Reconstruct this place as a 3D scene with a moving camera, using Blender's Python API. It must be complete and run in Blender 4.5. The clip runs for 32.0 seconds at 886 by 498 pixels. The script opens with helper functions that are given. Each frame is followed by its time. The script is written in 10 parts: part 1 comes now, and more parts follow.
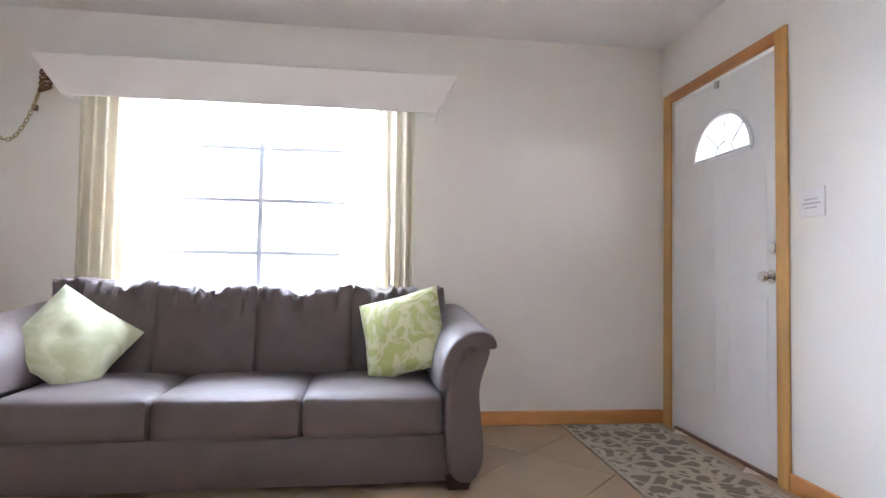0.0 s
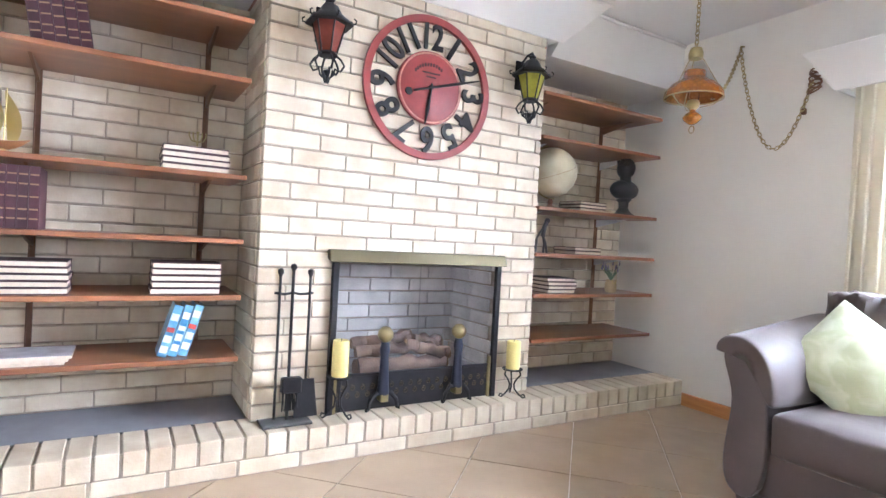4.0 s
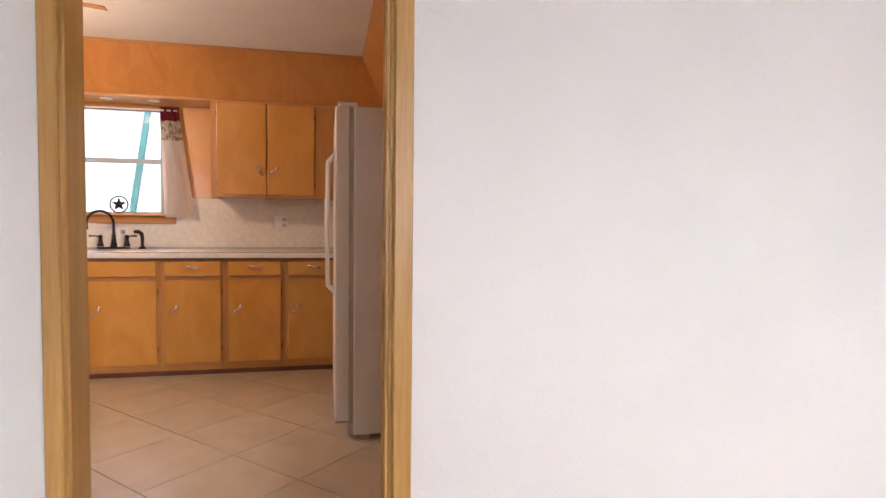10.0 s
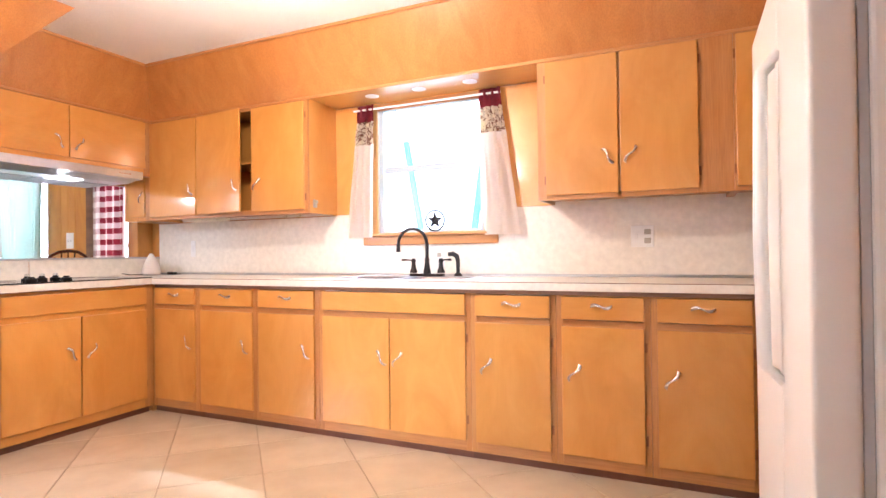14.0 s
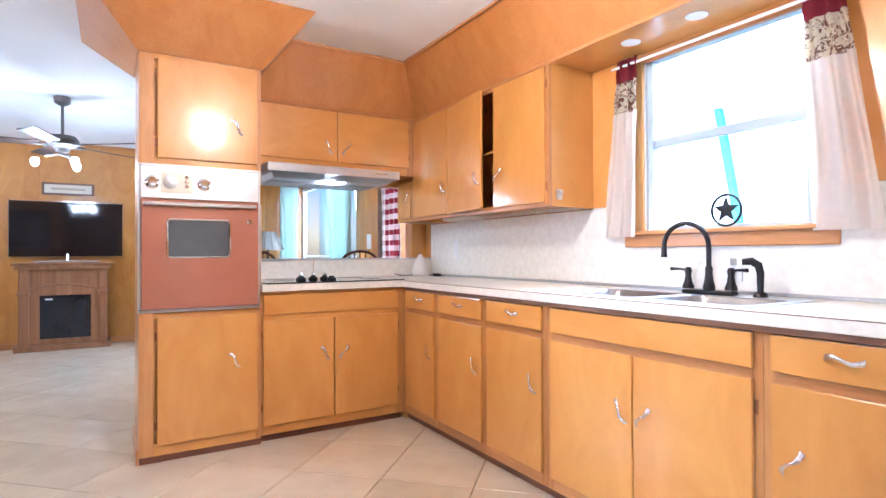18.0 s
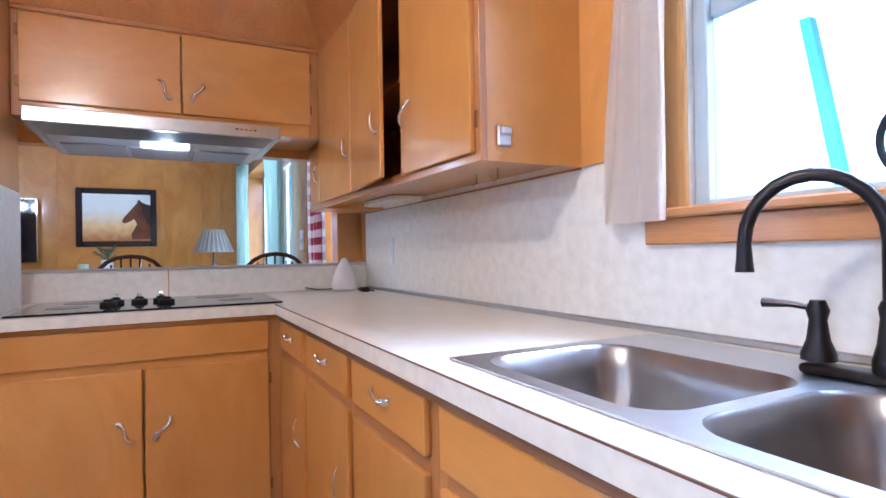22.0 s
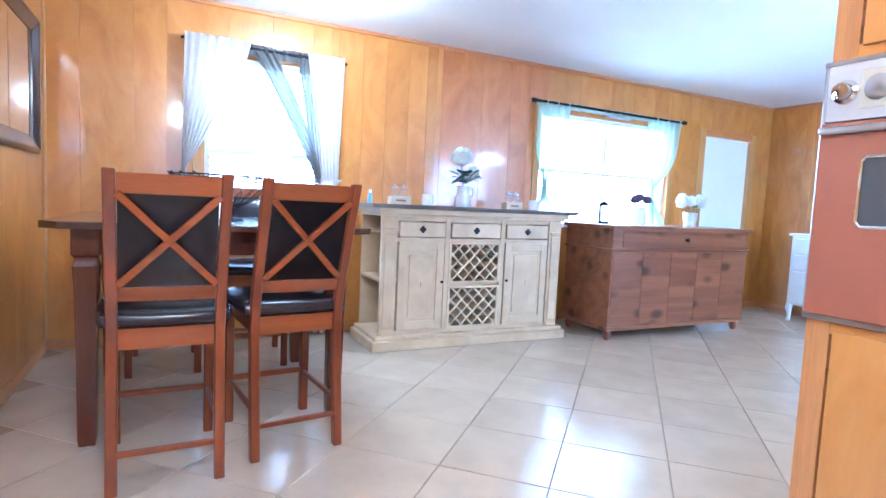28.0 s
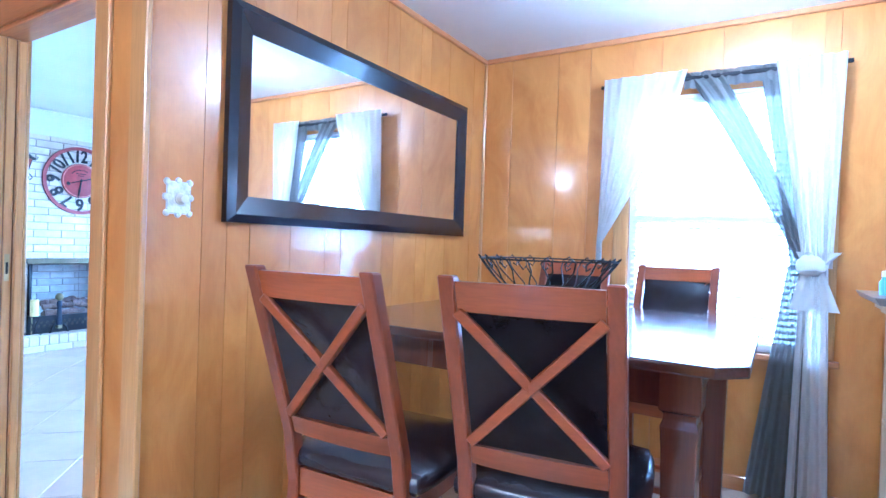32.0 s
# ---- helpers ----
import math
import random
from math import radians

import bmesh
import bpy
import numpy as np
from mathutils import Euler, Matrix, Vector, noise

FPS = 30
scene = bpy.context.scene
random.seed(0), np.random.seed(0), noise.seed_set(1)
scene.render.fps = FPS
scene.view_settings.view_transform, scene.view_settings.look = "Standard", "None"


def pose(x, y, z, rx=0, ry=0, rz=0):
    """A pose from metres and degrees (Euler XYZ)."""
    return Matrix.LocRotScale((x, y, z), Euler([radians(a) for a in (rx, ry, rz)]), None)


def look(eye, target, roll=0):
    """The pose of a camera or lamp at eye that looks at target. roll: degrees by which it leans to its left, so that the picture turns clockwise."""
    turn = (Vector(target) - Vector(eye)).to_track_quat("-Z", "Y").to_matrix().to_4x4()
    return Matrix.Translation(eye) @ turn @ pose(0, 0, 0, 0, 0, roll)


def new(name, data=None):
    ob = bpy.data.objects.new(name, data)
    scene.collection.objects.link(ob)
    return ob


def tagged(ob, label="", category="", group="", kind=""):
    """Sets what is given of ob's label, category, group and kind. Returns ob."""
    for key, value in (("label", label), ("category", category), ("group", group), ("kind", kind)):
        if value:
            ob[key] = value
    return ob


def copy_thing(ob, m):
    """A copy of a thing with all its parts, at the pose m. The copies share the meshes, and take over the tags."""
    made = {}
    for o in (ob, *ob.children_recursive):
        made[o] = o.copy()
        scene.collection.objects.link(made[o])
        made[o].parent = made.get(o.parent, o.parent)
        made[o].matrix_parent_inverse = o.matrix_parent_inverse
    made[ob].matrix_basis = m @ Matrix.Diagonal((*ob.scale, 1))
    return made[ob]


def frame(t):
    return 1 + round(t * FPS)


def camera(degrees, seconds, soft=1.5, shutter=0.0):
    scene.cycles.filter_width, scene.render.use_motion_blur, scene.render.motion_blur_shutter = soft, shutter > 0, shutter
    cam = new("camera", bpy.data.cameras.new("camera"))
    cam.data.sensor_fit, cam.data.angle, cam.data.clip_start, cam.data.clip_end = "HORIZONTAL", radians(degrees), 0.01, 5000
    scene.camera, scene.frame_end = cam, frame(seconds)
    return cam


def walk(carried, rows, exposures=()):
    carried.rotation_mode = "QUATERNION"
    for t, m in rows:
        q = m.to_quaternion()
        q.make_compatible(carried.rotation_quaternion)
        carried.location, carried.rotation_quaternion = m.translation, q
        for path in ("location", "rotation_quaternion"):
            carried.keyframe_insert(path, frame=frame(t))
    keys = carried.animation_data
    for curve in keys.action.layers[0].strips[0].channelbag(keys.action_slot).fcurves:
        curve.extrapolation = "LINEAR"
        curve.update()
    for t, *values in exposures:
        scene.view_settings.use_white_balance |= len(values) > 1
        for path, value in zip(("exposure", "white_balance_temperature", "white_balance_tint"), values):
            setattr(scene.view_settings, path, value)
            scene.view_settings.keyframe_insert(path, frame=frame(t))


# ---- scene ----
cam = camera(78.0, 32.0)
PATH = [
    (0, (4.388, -0.129, 0.947), (4.617, 1.856, 1.029), 1.0),
    (0.5, (4.615, -0.047, 1.014), (4.348, 1.935, 1.037), 1.2),
    (1, (4.561, -0.026, 0.989), (4.01, 1.896, 1.028), 1.9),
    (1.5, (4.43, -0.065, 0.974), (3.665, 1.782, 1.014), 2.1),
    (2, (4.347, -0.052, 0.972), (3.345, 1.679, 1.003), 2.7),
    (2.5, (4.317, -0.023, 0.999), (3.068, 1.539, 1.008), 3.0),
    (3, (4.279, 0.0, 0.999), (2.784, 1.328, 0.989), 3.2),
    (3.5, (4.17, -0.02, 0.998), (2.536, 1.133, 0.98), 3.2),
    (4, (4.054, -0.031, 1.017), (2.331, 0.983, 0.983), 3.2),
    (4.5, (3.923, 0.1, 1.022), (2.153, 1.031, 0.98), 3.1),
    (6.5, (4.211, 0.676, 1.174), (2.247, 1.033, 1.049), 2.8),
    (7, (4.497, 0.803, 1.21), (2.507, 0.95, 1.083), 2.6),
    (7.5, (4.833, 0.843, 1.223), (2.837, 0.771, 1.107), 2.1),
    (8, (5.12, 0.903, 1.227), (3.171, 0.466, 1.127), 1.4),
    (8.5, (5.36, 1.013, 1.285), (3.592, 0.086, 1.165), 0.1),
    (9, (5.556, 1.125, 1.307), (4.112, -0.255, 1.198), -1.1),
    (9.5, (5.372, 1.359, 1.298), (4.518, -0.442, 1.137), 0.5),
    (10, (5.387, 0.949, 1.129), (4.977, -1.006, 1.043), 0.6),
    (10.5, (5.424, 0.753, 1.116), (5.311, -1.243, 1.049), 0.6),
    (11, (5.455, 0.522, 1.096), (5.455, -1.478, 1.048), 0.6),
    (11.5, (5.475, 0.309, 1.091), (5.576, -1.688, 1.049), 0.4),
    (12, (5.44, 0.066, 1.095), (5.726, -1.913, 1.068), -0.1),
    (12.5, (5.454, -0.147, 1.09), (5.953, -2.084, 1.07), -0.5),
    (13, (5.489, -0.382, 1.063), (6.102, -2.285, 1.067), -0.5),
    (13.5, (5.503, -0.58, 1.043), (6.193, -2.457, 1.057), -0.5),
    (14, (5.554, -0.723, 1.06), (6.372, -2.549, 1.075), -0.7),
    (14.5, (5.608, -0.737, 1.081), (6.593, -2.478, 1.09), -0.9),
    (15, (5.665, -0.707, 1.076), (6.831, -2.332, 1.091), -1.0),
    (15.5, (5.71, -0.691, 1.091), (7.073, -2.154, 1.109), -1.0),
    (17.5, (5.689, -1.467, 1.085), (7.43, -2.451, 1.113), 0.2),
    (18, (5.67, -1.674, 1.088), (7.38, -2.711, 1.106), -0.2),
    (18.5, (5.751, -1.933, 1.069), (7.336, -3.154, 1.092), -0.2),
    (19, (5.835, -2.150, 1.078), (7.270, -3.543, 1.112), -0.7),
    (19.5, (5.931, -2.389, 1.090), (7.327, -3.822, 1.109), -1.0),
    (20, (6.075, -2.541, 1.077), (7.466, -3.978, 1.107), -1.4),
    (20.5, (6.258, -2.676, 1.084), (7.676, -4.086, 1.104), -1.3),
    (21, (6.385, -2.715, 1.093), (7.819, -4.109, 1.112), -1.7),
    (21.5, (6.526, -2.813, 1.105), (8.108, -4.036, 1.114), -1.5),
    (22, (6.660, -2.915, 1.111), (8.437, -3.833, 1.120), -1.0),
    (22.5, (6.855, -2.997, 1.12), (8.751, -3.634, 1.117), -0.8),
    (23, (7.08, -3.053, 1.129), (9.04, -3.451, 1.128), -0.7),
    (23.5, (7.284, -3.097, 1.139), (9.275, -3.279, 1.14), -0.3),
    (24, (7.467, -3.136, 1.138), (9.465, -3.052, 1.143), -0.3),
    (24.5, (7.52, -3.136, 1.122), (9.488, -2.777, 1.132), -0.2),
    (26.5, (7.065, -3.054, 1.056), (8.776, -2.021, 0.97), 1.4),
    (27, (6.969, -2.994, 1.05), (8.475, -1.683, 0.936), 1.8),
    (27.5, (6.988, -2.923, 1.037), (8.197, -1.335, 0.903), 2.1),
    (28, (7.105, -2.816, 1.081), (7.989, -1.03, 0.922), 2.7),
    (28.5, (7.15, -2.669, 1.139), (7.782, -0.777, 0.998), 2.9),
    (29, (7.216, -2.544, 1.194), (7.592, -0.583, 1.069), 3.1),
    (29.5, (7.328, -2.34, 1.23), (7.456, -0.346, 1.155), 2.9),
    (30, (7.488, -2.194, 1.24), (7.439, -0.195, 1.216), 2.8),
    (30.5, (7.633, -2.058, 1.247), (7.379, -0.074, 1.243), 2.6),
    (31, (7.754, -1.936, 1.23), (7.278, 0.006, 1.229), 2.5),
    (31.5, (7.888, -1.806, 1.204), (7.066, 0.018, 1.205), 2.2),
    (32, (8.036, -1.702, 1.215), (6.992, 0.004, 1.201), 1.9),
]
EXPO = [(0, 0.15, 5600, 20), (1, 0.55, 5550, 19), (2, 0.5, 5450, 17), (3, 0.35, 5400, 17), (4, 0.6, 5450, 18), (7, 0.95, 5550, 16), (8, 0.38, 5600, 18), (9, -0.3, 5900, 20), (10, -0.6, 6300, 24), (11.5, -0.08, 7300, 36), (13, 0.68, 5900, 24), (15, 0.78, 5100, 15),
        (18, 0.6, 4500, 10), (20, 0.2, 4500, 13), (21, -0.05, 4500, 14), (22, -0.07, 4400, 13), (23, 0.35, 4350, 9), (24, 0.88, 4350, 2), (28, 0.82, 3850, 6), (30, 0.95, 3600, 4), (32, 0.85, 3450, 7)]
walk(cam, [(t, look(eye, target, roll)) for t, eye, target, roll in PATH], exposures=EXPO)

# ---- world, sun and lamps ----
world = bpy.data.worlds.new("world")
scene.world = world
world.use_nodes = True
wn = world.node_tree
sky = wn.nodes.new("ShaderNodeTexSky")
sky.sky_type = 'NISHITA'
sky.sun_disc = False
sky.sun_elevation = radians(48)
sky.sun_rotation = radians(200)
wn.nodes["Background"].inputs[1].default_value = 0.12
wn.links.new(sky.outputs[0], wn.nodes["Background"].inputs[0])


def area(name, eye, target, sx, sy, watts, color=(1, 1, 1)):
    d = bpy.data.lights.new(name, 'AREA')
    d.shape, d.size, d.size_y, d.energy, d.color = 'RECTANGLE', sx, sy, watts, color
    ob = new(name, d)
    ob.matrix_world = look(eye, target)
    return ob


def bulb(name, at, watts, color, radius=0.05):
    d = bpy.data.lights.new(name, 'POINT')
    d.energy, d.color, d.shadow_soft_size = watts, color, radius
    ob = new(name, d)
    ob.location = at
    return ob


DAY = (0.93, 0.97, 1.0)
WARM = (1.0, 0.78, 0.52)
sun_data = bpy.data.lights.new("sun", 'SUN')
sun_data.energy, sun_data.angle, sun_data.color = 2.0, radians(2), (1, 0.96, 0.9)
sun = new("sun", sun_data)
sun.matrix_world = look((0, 0, 0), (0.30, 0.75, -1.0))
area("sky_living_window", (3.66, 4.3, 1.95), (3.66, 2.2, 0.5), 4.4, 1.7, 1750, DAY)
area("sky_front_door", (6.75, 2.65, 1.9), (5.5, 2.65, 1.2), 0.8, 0.8, 20, DAY)
area("sky_kitchen_window", (7.14, -4.95, 2.85), (7.14, -2.6, 0.7), 2.4, 1.3, 255, DAY)
area("sky_dining_window", (7.75, 2.5, 1.6), (7.75, 0, 1.1), 2.6, 2.6, 200, (1.0, 0.985, 0.95))
area("sky_den_window", (11.2, 2.6, 1.6), (11.2, 0, 1.1), 3.6, 2.6, 235, (1.0, 0.985, 0.95))
area("sky_den_south", (11.9, -5.1, 1.5), (11.9, 0, 1.1), 4.2, 2.4, 270, DAY)
area("sky_plaid_window", (10.05, -4.8, 1.5), (10.05, 0, 1.1), 0.8, 1.6, 40, DAY)
bulb("kitchen_fan_bulb", (7.19, -2.37, 2.10), 62, (1.0, 0.74, 0.46), 0.09)
bulb("dining_bulb", (7.92, 0.70, 2.27), 42, (1.0, 0.86, 0.66), 0.1)
bulb("hood_bulb", (9.21, -2.94, 1.53), 2.2, (1.0, 0.93, 0.8), 0.03)
for k, (dx, dy) in enumerate(((0.12, 0), (-0.06, 0.11), (-0.06, -0.11))):
    bulb("den_fan_bulb", (11.35 + dx, -1.315 + dy, 1.80), 9, (1, 0.93, 0.82), 0.05)

# ---- materials ----


def nodes_of(m):
    m.use_nodes = True
    nt = m.node_tree
    return nt, nt.nodes["Principled BSDF"]


def ramp_mix(nt, fac, c1, c2, lo=0.3, hi=0.7):
    r = nt.nodes.new("ShaderNodeValToRGB")
    r.color_ramp.elements[0].position, r.color_ramp.elements[1].position = lo, hi
    r.color_ramp.elements[0].color, r.color_ramp.elements[1].color = (*c1, 1), (*c2, 1)
    nt.links.new(fac, r.inputs[0])
    return r.outputs[0]


def coords(nt, stretch=(1, 1, 1), shift=True):
    tc = nt.nodes.new("ShaderNodeTexCoord")
    mp = nt.nodes.new("ShaderNodeMapping")
    mp.inputs["Scale"].default_value = stretch
    nt.links.new(tc.outputs["Object"], mp.inputs["Vector"])
    if shift:
        oi = nt.nodes.new("ShaderNodeObjectInfo")
        mu = nt.nodes.new("ShaderNodeMath")
        mu.operation = 'MULTIPLY'
        mu.inputs[1].default_value = 23.0
        nt.links.new(oi.outputs["Random"], mu.inputs[0])
        nt.links.new(mu.outputs[0], mp.inputs["Location"])
    return mp.outputs[0]


def noise_tex(nt, vec, scale, detail=4, rough=0.55, dist=0.0):
    n = nt.nodes.new("ShaderNodeTexNoise")
    n.inputs["Scale"].default_value, n.inputs["Detail"].default_value = scale, detail
    n.inputs["Roughness"].default_value, n.inputs["Distortion"].default_value = rough, dist
    nt.links.new(vec, n.inputs["Vector"])
    return n.outputs[0]


def tint(nt, col, amount):
    """Vary a colour's value from object to object."""
    oi = nt.nodes.new("ShaderNodeObjectInfo")
    mr = nt.nodes.new("ShaderNodeMapRange")
    mr.inputs[3].default_value, mr.inputs[4].default_value = 1 - amount, 1 + amount
    hs = nt.nodes.new("ShaderNodeHueSaturation")
    nt.links.new(oi.outputs["Random"], mr.inputs[0])
    nt.links.new(mr.outputs[0], hs.inputs["Value"])
    nt.links.new(col, hs.inputs["Color"])
    return hs.outputs[0]


def add_bump(nt, b, height, strength, dist=0.004):
    bp = nt.nodes.new("ShaderNodeBump")
    bp.inputs["Strength"].default_value, bp.inputs["Distance"].default_value = strength, dist
    nt.links.new(height, bp.inputs["Height"])
    nt.links.new(bp.outputs[0], b.inputs["Normal"])


def paint(name, col, rough=0.5, metal=0.0, var=0.08, scale=3.0, bump=0.1, bscale=120.0, rnd=0.0, coat=0.0, col2=None, rvar=0.03, sheen=0.0):
    """A plain surface with broad stains, fine grain and an uneven gloss."""
    m = bpy.data.materials.new(name)
    nt, b = nodes_of(m)
    v = coords(nt)
    c1 = tuple(min(1, c * (1 - var)) for c in col)
    c2 = col2 or tuple(min(1, c * (1 + var)) for c in col)
    big = noise_tex(nt, v, scale, 5)
    c = ramp_mix(nt, big, c1, c2)
    if rnd:
        c = tint(nt, c, rnd)
    nt.links.new(c, b.inputs["Base Color"])
    fine = noise_tex(nt, v, bscale, 3)
    mr = nt.nodes.new("ShaderNodeMapRange")
    mr.inputs[3].default_value, mr.inputs[4].default_value = max(0.02, rough - rvar), min(1, rough + rvar)
    nt.links.new(big, mr.inputs[0])
    nt.links.new(mr.outputs[0], b.inputs["Roughness"])
    b.inputs["Metallic"].default_value = metal
    b.inputs["Coat Weight"].default_value = coat
    b.inputs["Coat Roughness"].default_value = 0.12
    b.inputs["Sheen Weight"].default_value = sheen
    if bump:
        add_bump(nt, b, fine, bump)
    return m


def wood(name, c1, c2, grain='z', rough=0.35, coat=0.3, rnd=0.08, fine=26.0, dark=None, bump=0.06, streaks=0.5, cloud=False):
    """Grain drawn out along one axis, with wide bands and fine streaks."""
    m = bpy.data.materials.new(name)
    nt, b = nodes_of(m)
    st = {'x': (0.35, 7, 7), 'y': (7, 0.35, 7), 'z': (7, 7, 0.35)}[grain]
    v = coords(nt, st)
    band = noise_tex(nt, coords(nt, tuple(1.6 if x > 1 else 0.8 for x in st)) if cloud else v, 2.6 if cloud else 0.9, 5, 0.6, 1.2)
    c = ramp_mix(nt, band, c1, c2, 0.32, 0.68)
    streak = noise_tex(nt, v, fine, 3, 0.6)
    mx = nt.nodes.new("ShaderNodeMix")
    mx.data_type, mx.blend_type = 'RGBA', 'MULTIPLY'
    d = dark or tuple(x * 0.72 for x in c1)
    dm = ramp_mix(nt, streak, tuple(min(1, x / max(y, 1e-3)) for x, y in zip(d, c1)), (1, 1, 1), 0.34, 0.6)
    mx.inputs[0].default_value = streaks
    nt.links.new(c, mx.inputs[6])
    nt.links.new(dm, mx.inputs[7])
    c = tint(nt, mx.outputs[2], rnd) if rnd else mx.outputs[2]
    nt.links.new(c, b.inputs["Base Color"])
    mr = nt.nodes.new("ShaderNodeMapRange")
    mr.inputs[3].default_value, mr.inputs[4].default_value = max(0.05, rough - 0.025), rough + 0.035
    nt.links.new(band, mr.inputs[0])
    nt.links.new(mr.outputs[0], b.inputs["Roughness"])
    b.inputs["Coat Weight"].default_value, b.inputs["Coat Roughness"].default_value = coat, 0.1
    if bump:
        add_bump(nt, b, streak, bump, 0.002)
    return m


def glass(name, col=(1, 1, 1), rough=0.0):
    m = bpy.data.materials.new(name)
    nt, b = nodes_of(m)
    b.inputs["Base Color"].default_value = (*col, 1)
    b.inputs["Roughness"].default_value = rough
    b.inputs["Transmission Weight"].default_value = 1.0
    b.inputs["IOR"].default_value = 1.45
    return m


def glow(name, col, strength):
    m = bpy.data.materials.new(name)
    nt, b = nodes_of(m)
    b.inputs["Base Color"].default_value = (*col, 1)
    b.inputs["Emission Color"].default_value = (*col, 1)
    b.inputs["Emission Strength"].default_value = strength
    return m


def sheer(name, col, through_light=0.5, rough=0.9, see=0.0, mark=None):
    """Thin cloth that lets light through."""
    m = bpy.data.materials.new(name)
    nt, b = nodes_of(m)
    v = coords(nt, (1, 1, 1))
    w = noise_tex(nt, v, 40, 3)
    c = ramp_mix(nt, w, tuple(x * 0.96 for x in col), col)
    if mark:
        c = ramp_mix(nt, noise_tex(nt, v, 34, 3, 0.6, 1.5), col, mark, 0.50, 0.58)
    nt.links.new(c, b.inputs["Base Color"])
    b.inputs["Roughness"].default_value = rough
    tr = nt.nodes.new("ShaderNodeBsdfTranslucent")
    nt.links.new(c, tr.inputs[0])
    mix = nt.nodes.new("ShaderNodeMixShader")
    mix.inputs[0].default_value = through_light
    nt.links.new(b.outputs[0], mix.inputs[1])
    nt.links.new(tr.outputs[0], mix.inputs[2])
    out = nt.nodes["Material Output"]
    last = mix.outputs[0]
    if see:
        tp = nt.nodes.new("ShaderNodeBsdfTransparent")
        m2 = nt.nodes.new("ShaderNodeMixShader")
        m2.inputs[0].default_value = see
        nt.links.new(last, m2.inputs[1])
        nt.links.new(tp.outputs[0], m2.inputs[2])
        last = m2.outputs[0]
    nt.links.new(last, out.inputs[0])
    return m


PLASTER = paint("white_plaster", (0.80, 0.785, 0.725), 0.6, var=0.035, scale=1.4, bump=0.22, bscale=90)
CEIL = paint("white_ceiling", (0.80, 0.79, 0.77), 0.8, var=0.03, scale=2, bump=0.5, bscale=60)
SOFFIT = paint("white_soffit_paint", (0.80, 0.78, 0.74), 0.55, var=0.03, scale=2, bump=0.1)
PANEL = wood("amber_panelling", (0.44, 0.172, 0.022), (0.58, 0.270, 0.045), 'z', 0.30, 0.75, 0.06, streaks=0.14, cloud=True)
PANEL_R = wood("reddish_panelling", (0.40, 0.135, 0.020), (0.54, 0.215, 0.040), 'z', 0.30, 0.75, 0.04, streaks=0.2, cloud=True)
PANEL_X = wood("amber_panelling_across", (0.43, 0.195, 0.036), (0.57, 0.305, 0.072), 'x', 0.32, 0.5, 0.06, streaks=0.22)
CAB = wood("honey_cabinet_wood", (0.56, 0.245, 0.042), (0.645, 0.312, 0.066), 'z', 0.31, 0.65, 0.05, streaks=0.09, cloud=True)
CAB_X = wood("honey_cabinet_wood_across", (0.56, 0.245, 0.042), (0.645, 0.312, 0.066), 'x', 0.31, 0.65, 0.05, streaks=0.09, cloud=True)
CAB_Y = wood("honey_cabinet_wood_along", (0.56, 0.245, 0.042), (0.645, 0.312, 0.066), 'y', 0.31, 0.65, 0.05, streaks=0.09, cloud=True)
FRAMEW = wood("honey_face_frame", (0.42, 0.17, 0.04), (0.56, 0.27, 0.08), 'z', 0.35, 0.35, 0.06)
FRAME_X = wood("honey_face_frame_across", (0.40, 0.165, 0.045), (0.58, 0.28, 0.09), 'x', 0.35, 0.35, 0.06)
SOFW = wood("soffit_plywood", (0.46, 0.175, 0.038), (0.55, 0.235, 0.058), 'z', 0.32, 0.4, 0.05)
TRIM = wood("oak_trim", (0.43, 0.212, 0.050), (0.57, 0.335, 0.100), 'z', 0.35, 0.3, 0.07)
TRIM_X = wood("oak_trim_x", (0.42, 0.165, 0.045), (0.56, 0.27, 0.085), 'x', 0.4, 0.25, 0.07)
TRIM_Y = wood("oak_trim_y", (0.42, 0.165, 0.045), (0.56, 0.27, 0.085), 'y', 0.4, 0.25, 0.07)
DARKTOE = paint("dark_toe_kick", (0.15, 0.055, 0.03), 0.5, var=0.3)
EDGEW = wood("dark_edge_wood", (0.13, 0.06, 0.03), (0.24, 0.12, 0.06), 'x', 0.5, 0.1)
SHELFW = wood("red_brown_shelf", (0.23, 0.086, 0.038), (0.35, 0.150, 0.070), 'y', 0.38, 0.25, 0.1)
CHERRY = wood("cherry_chair_wood", (0.125, 0.022, 0.004), (0.23, 0.052, 0.008), 'z', 0.32, 0.32, 0.06)
CHERRY_X = wood("cherry_chair_wood_across", (0.175, 0.034, 0.004), (0.30, 0.075, 0.009), 'x', 0.32, 0.32, 0.06)
TABLEL = wood("cherry_table_leg", (0.070, 0.014, 0.006), (0.125, 0.030, 0.010), 'z', 0.26, 0.35, 0.04)
TABLEW = wood("dark_cherry_table", (0.045, 0.016, 0.012), (0.085, 0.032, 0.020), 'x', 0.16, 0.6, 0.04)
PINE = wood("knotty_brown_pine", (0.155, 0.052, 0.021), (0.29, 0.115, 0.046), 'x', 0.36, 0.35, 0.08)
_nt, _b = PINE.node_tree, PINE.node_tree.nodes["Principled BSDF"]
_vo = _nt.nodes.new("ShaderNodeTexVoronoi")
_vo.inputs["Scale"].default_value, _vo.inputs["Randomness"].default_value = 5.5, 1.0
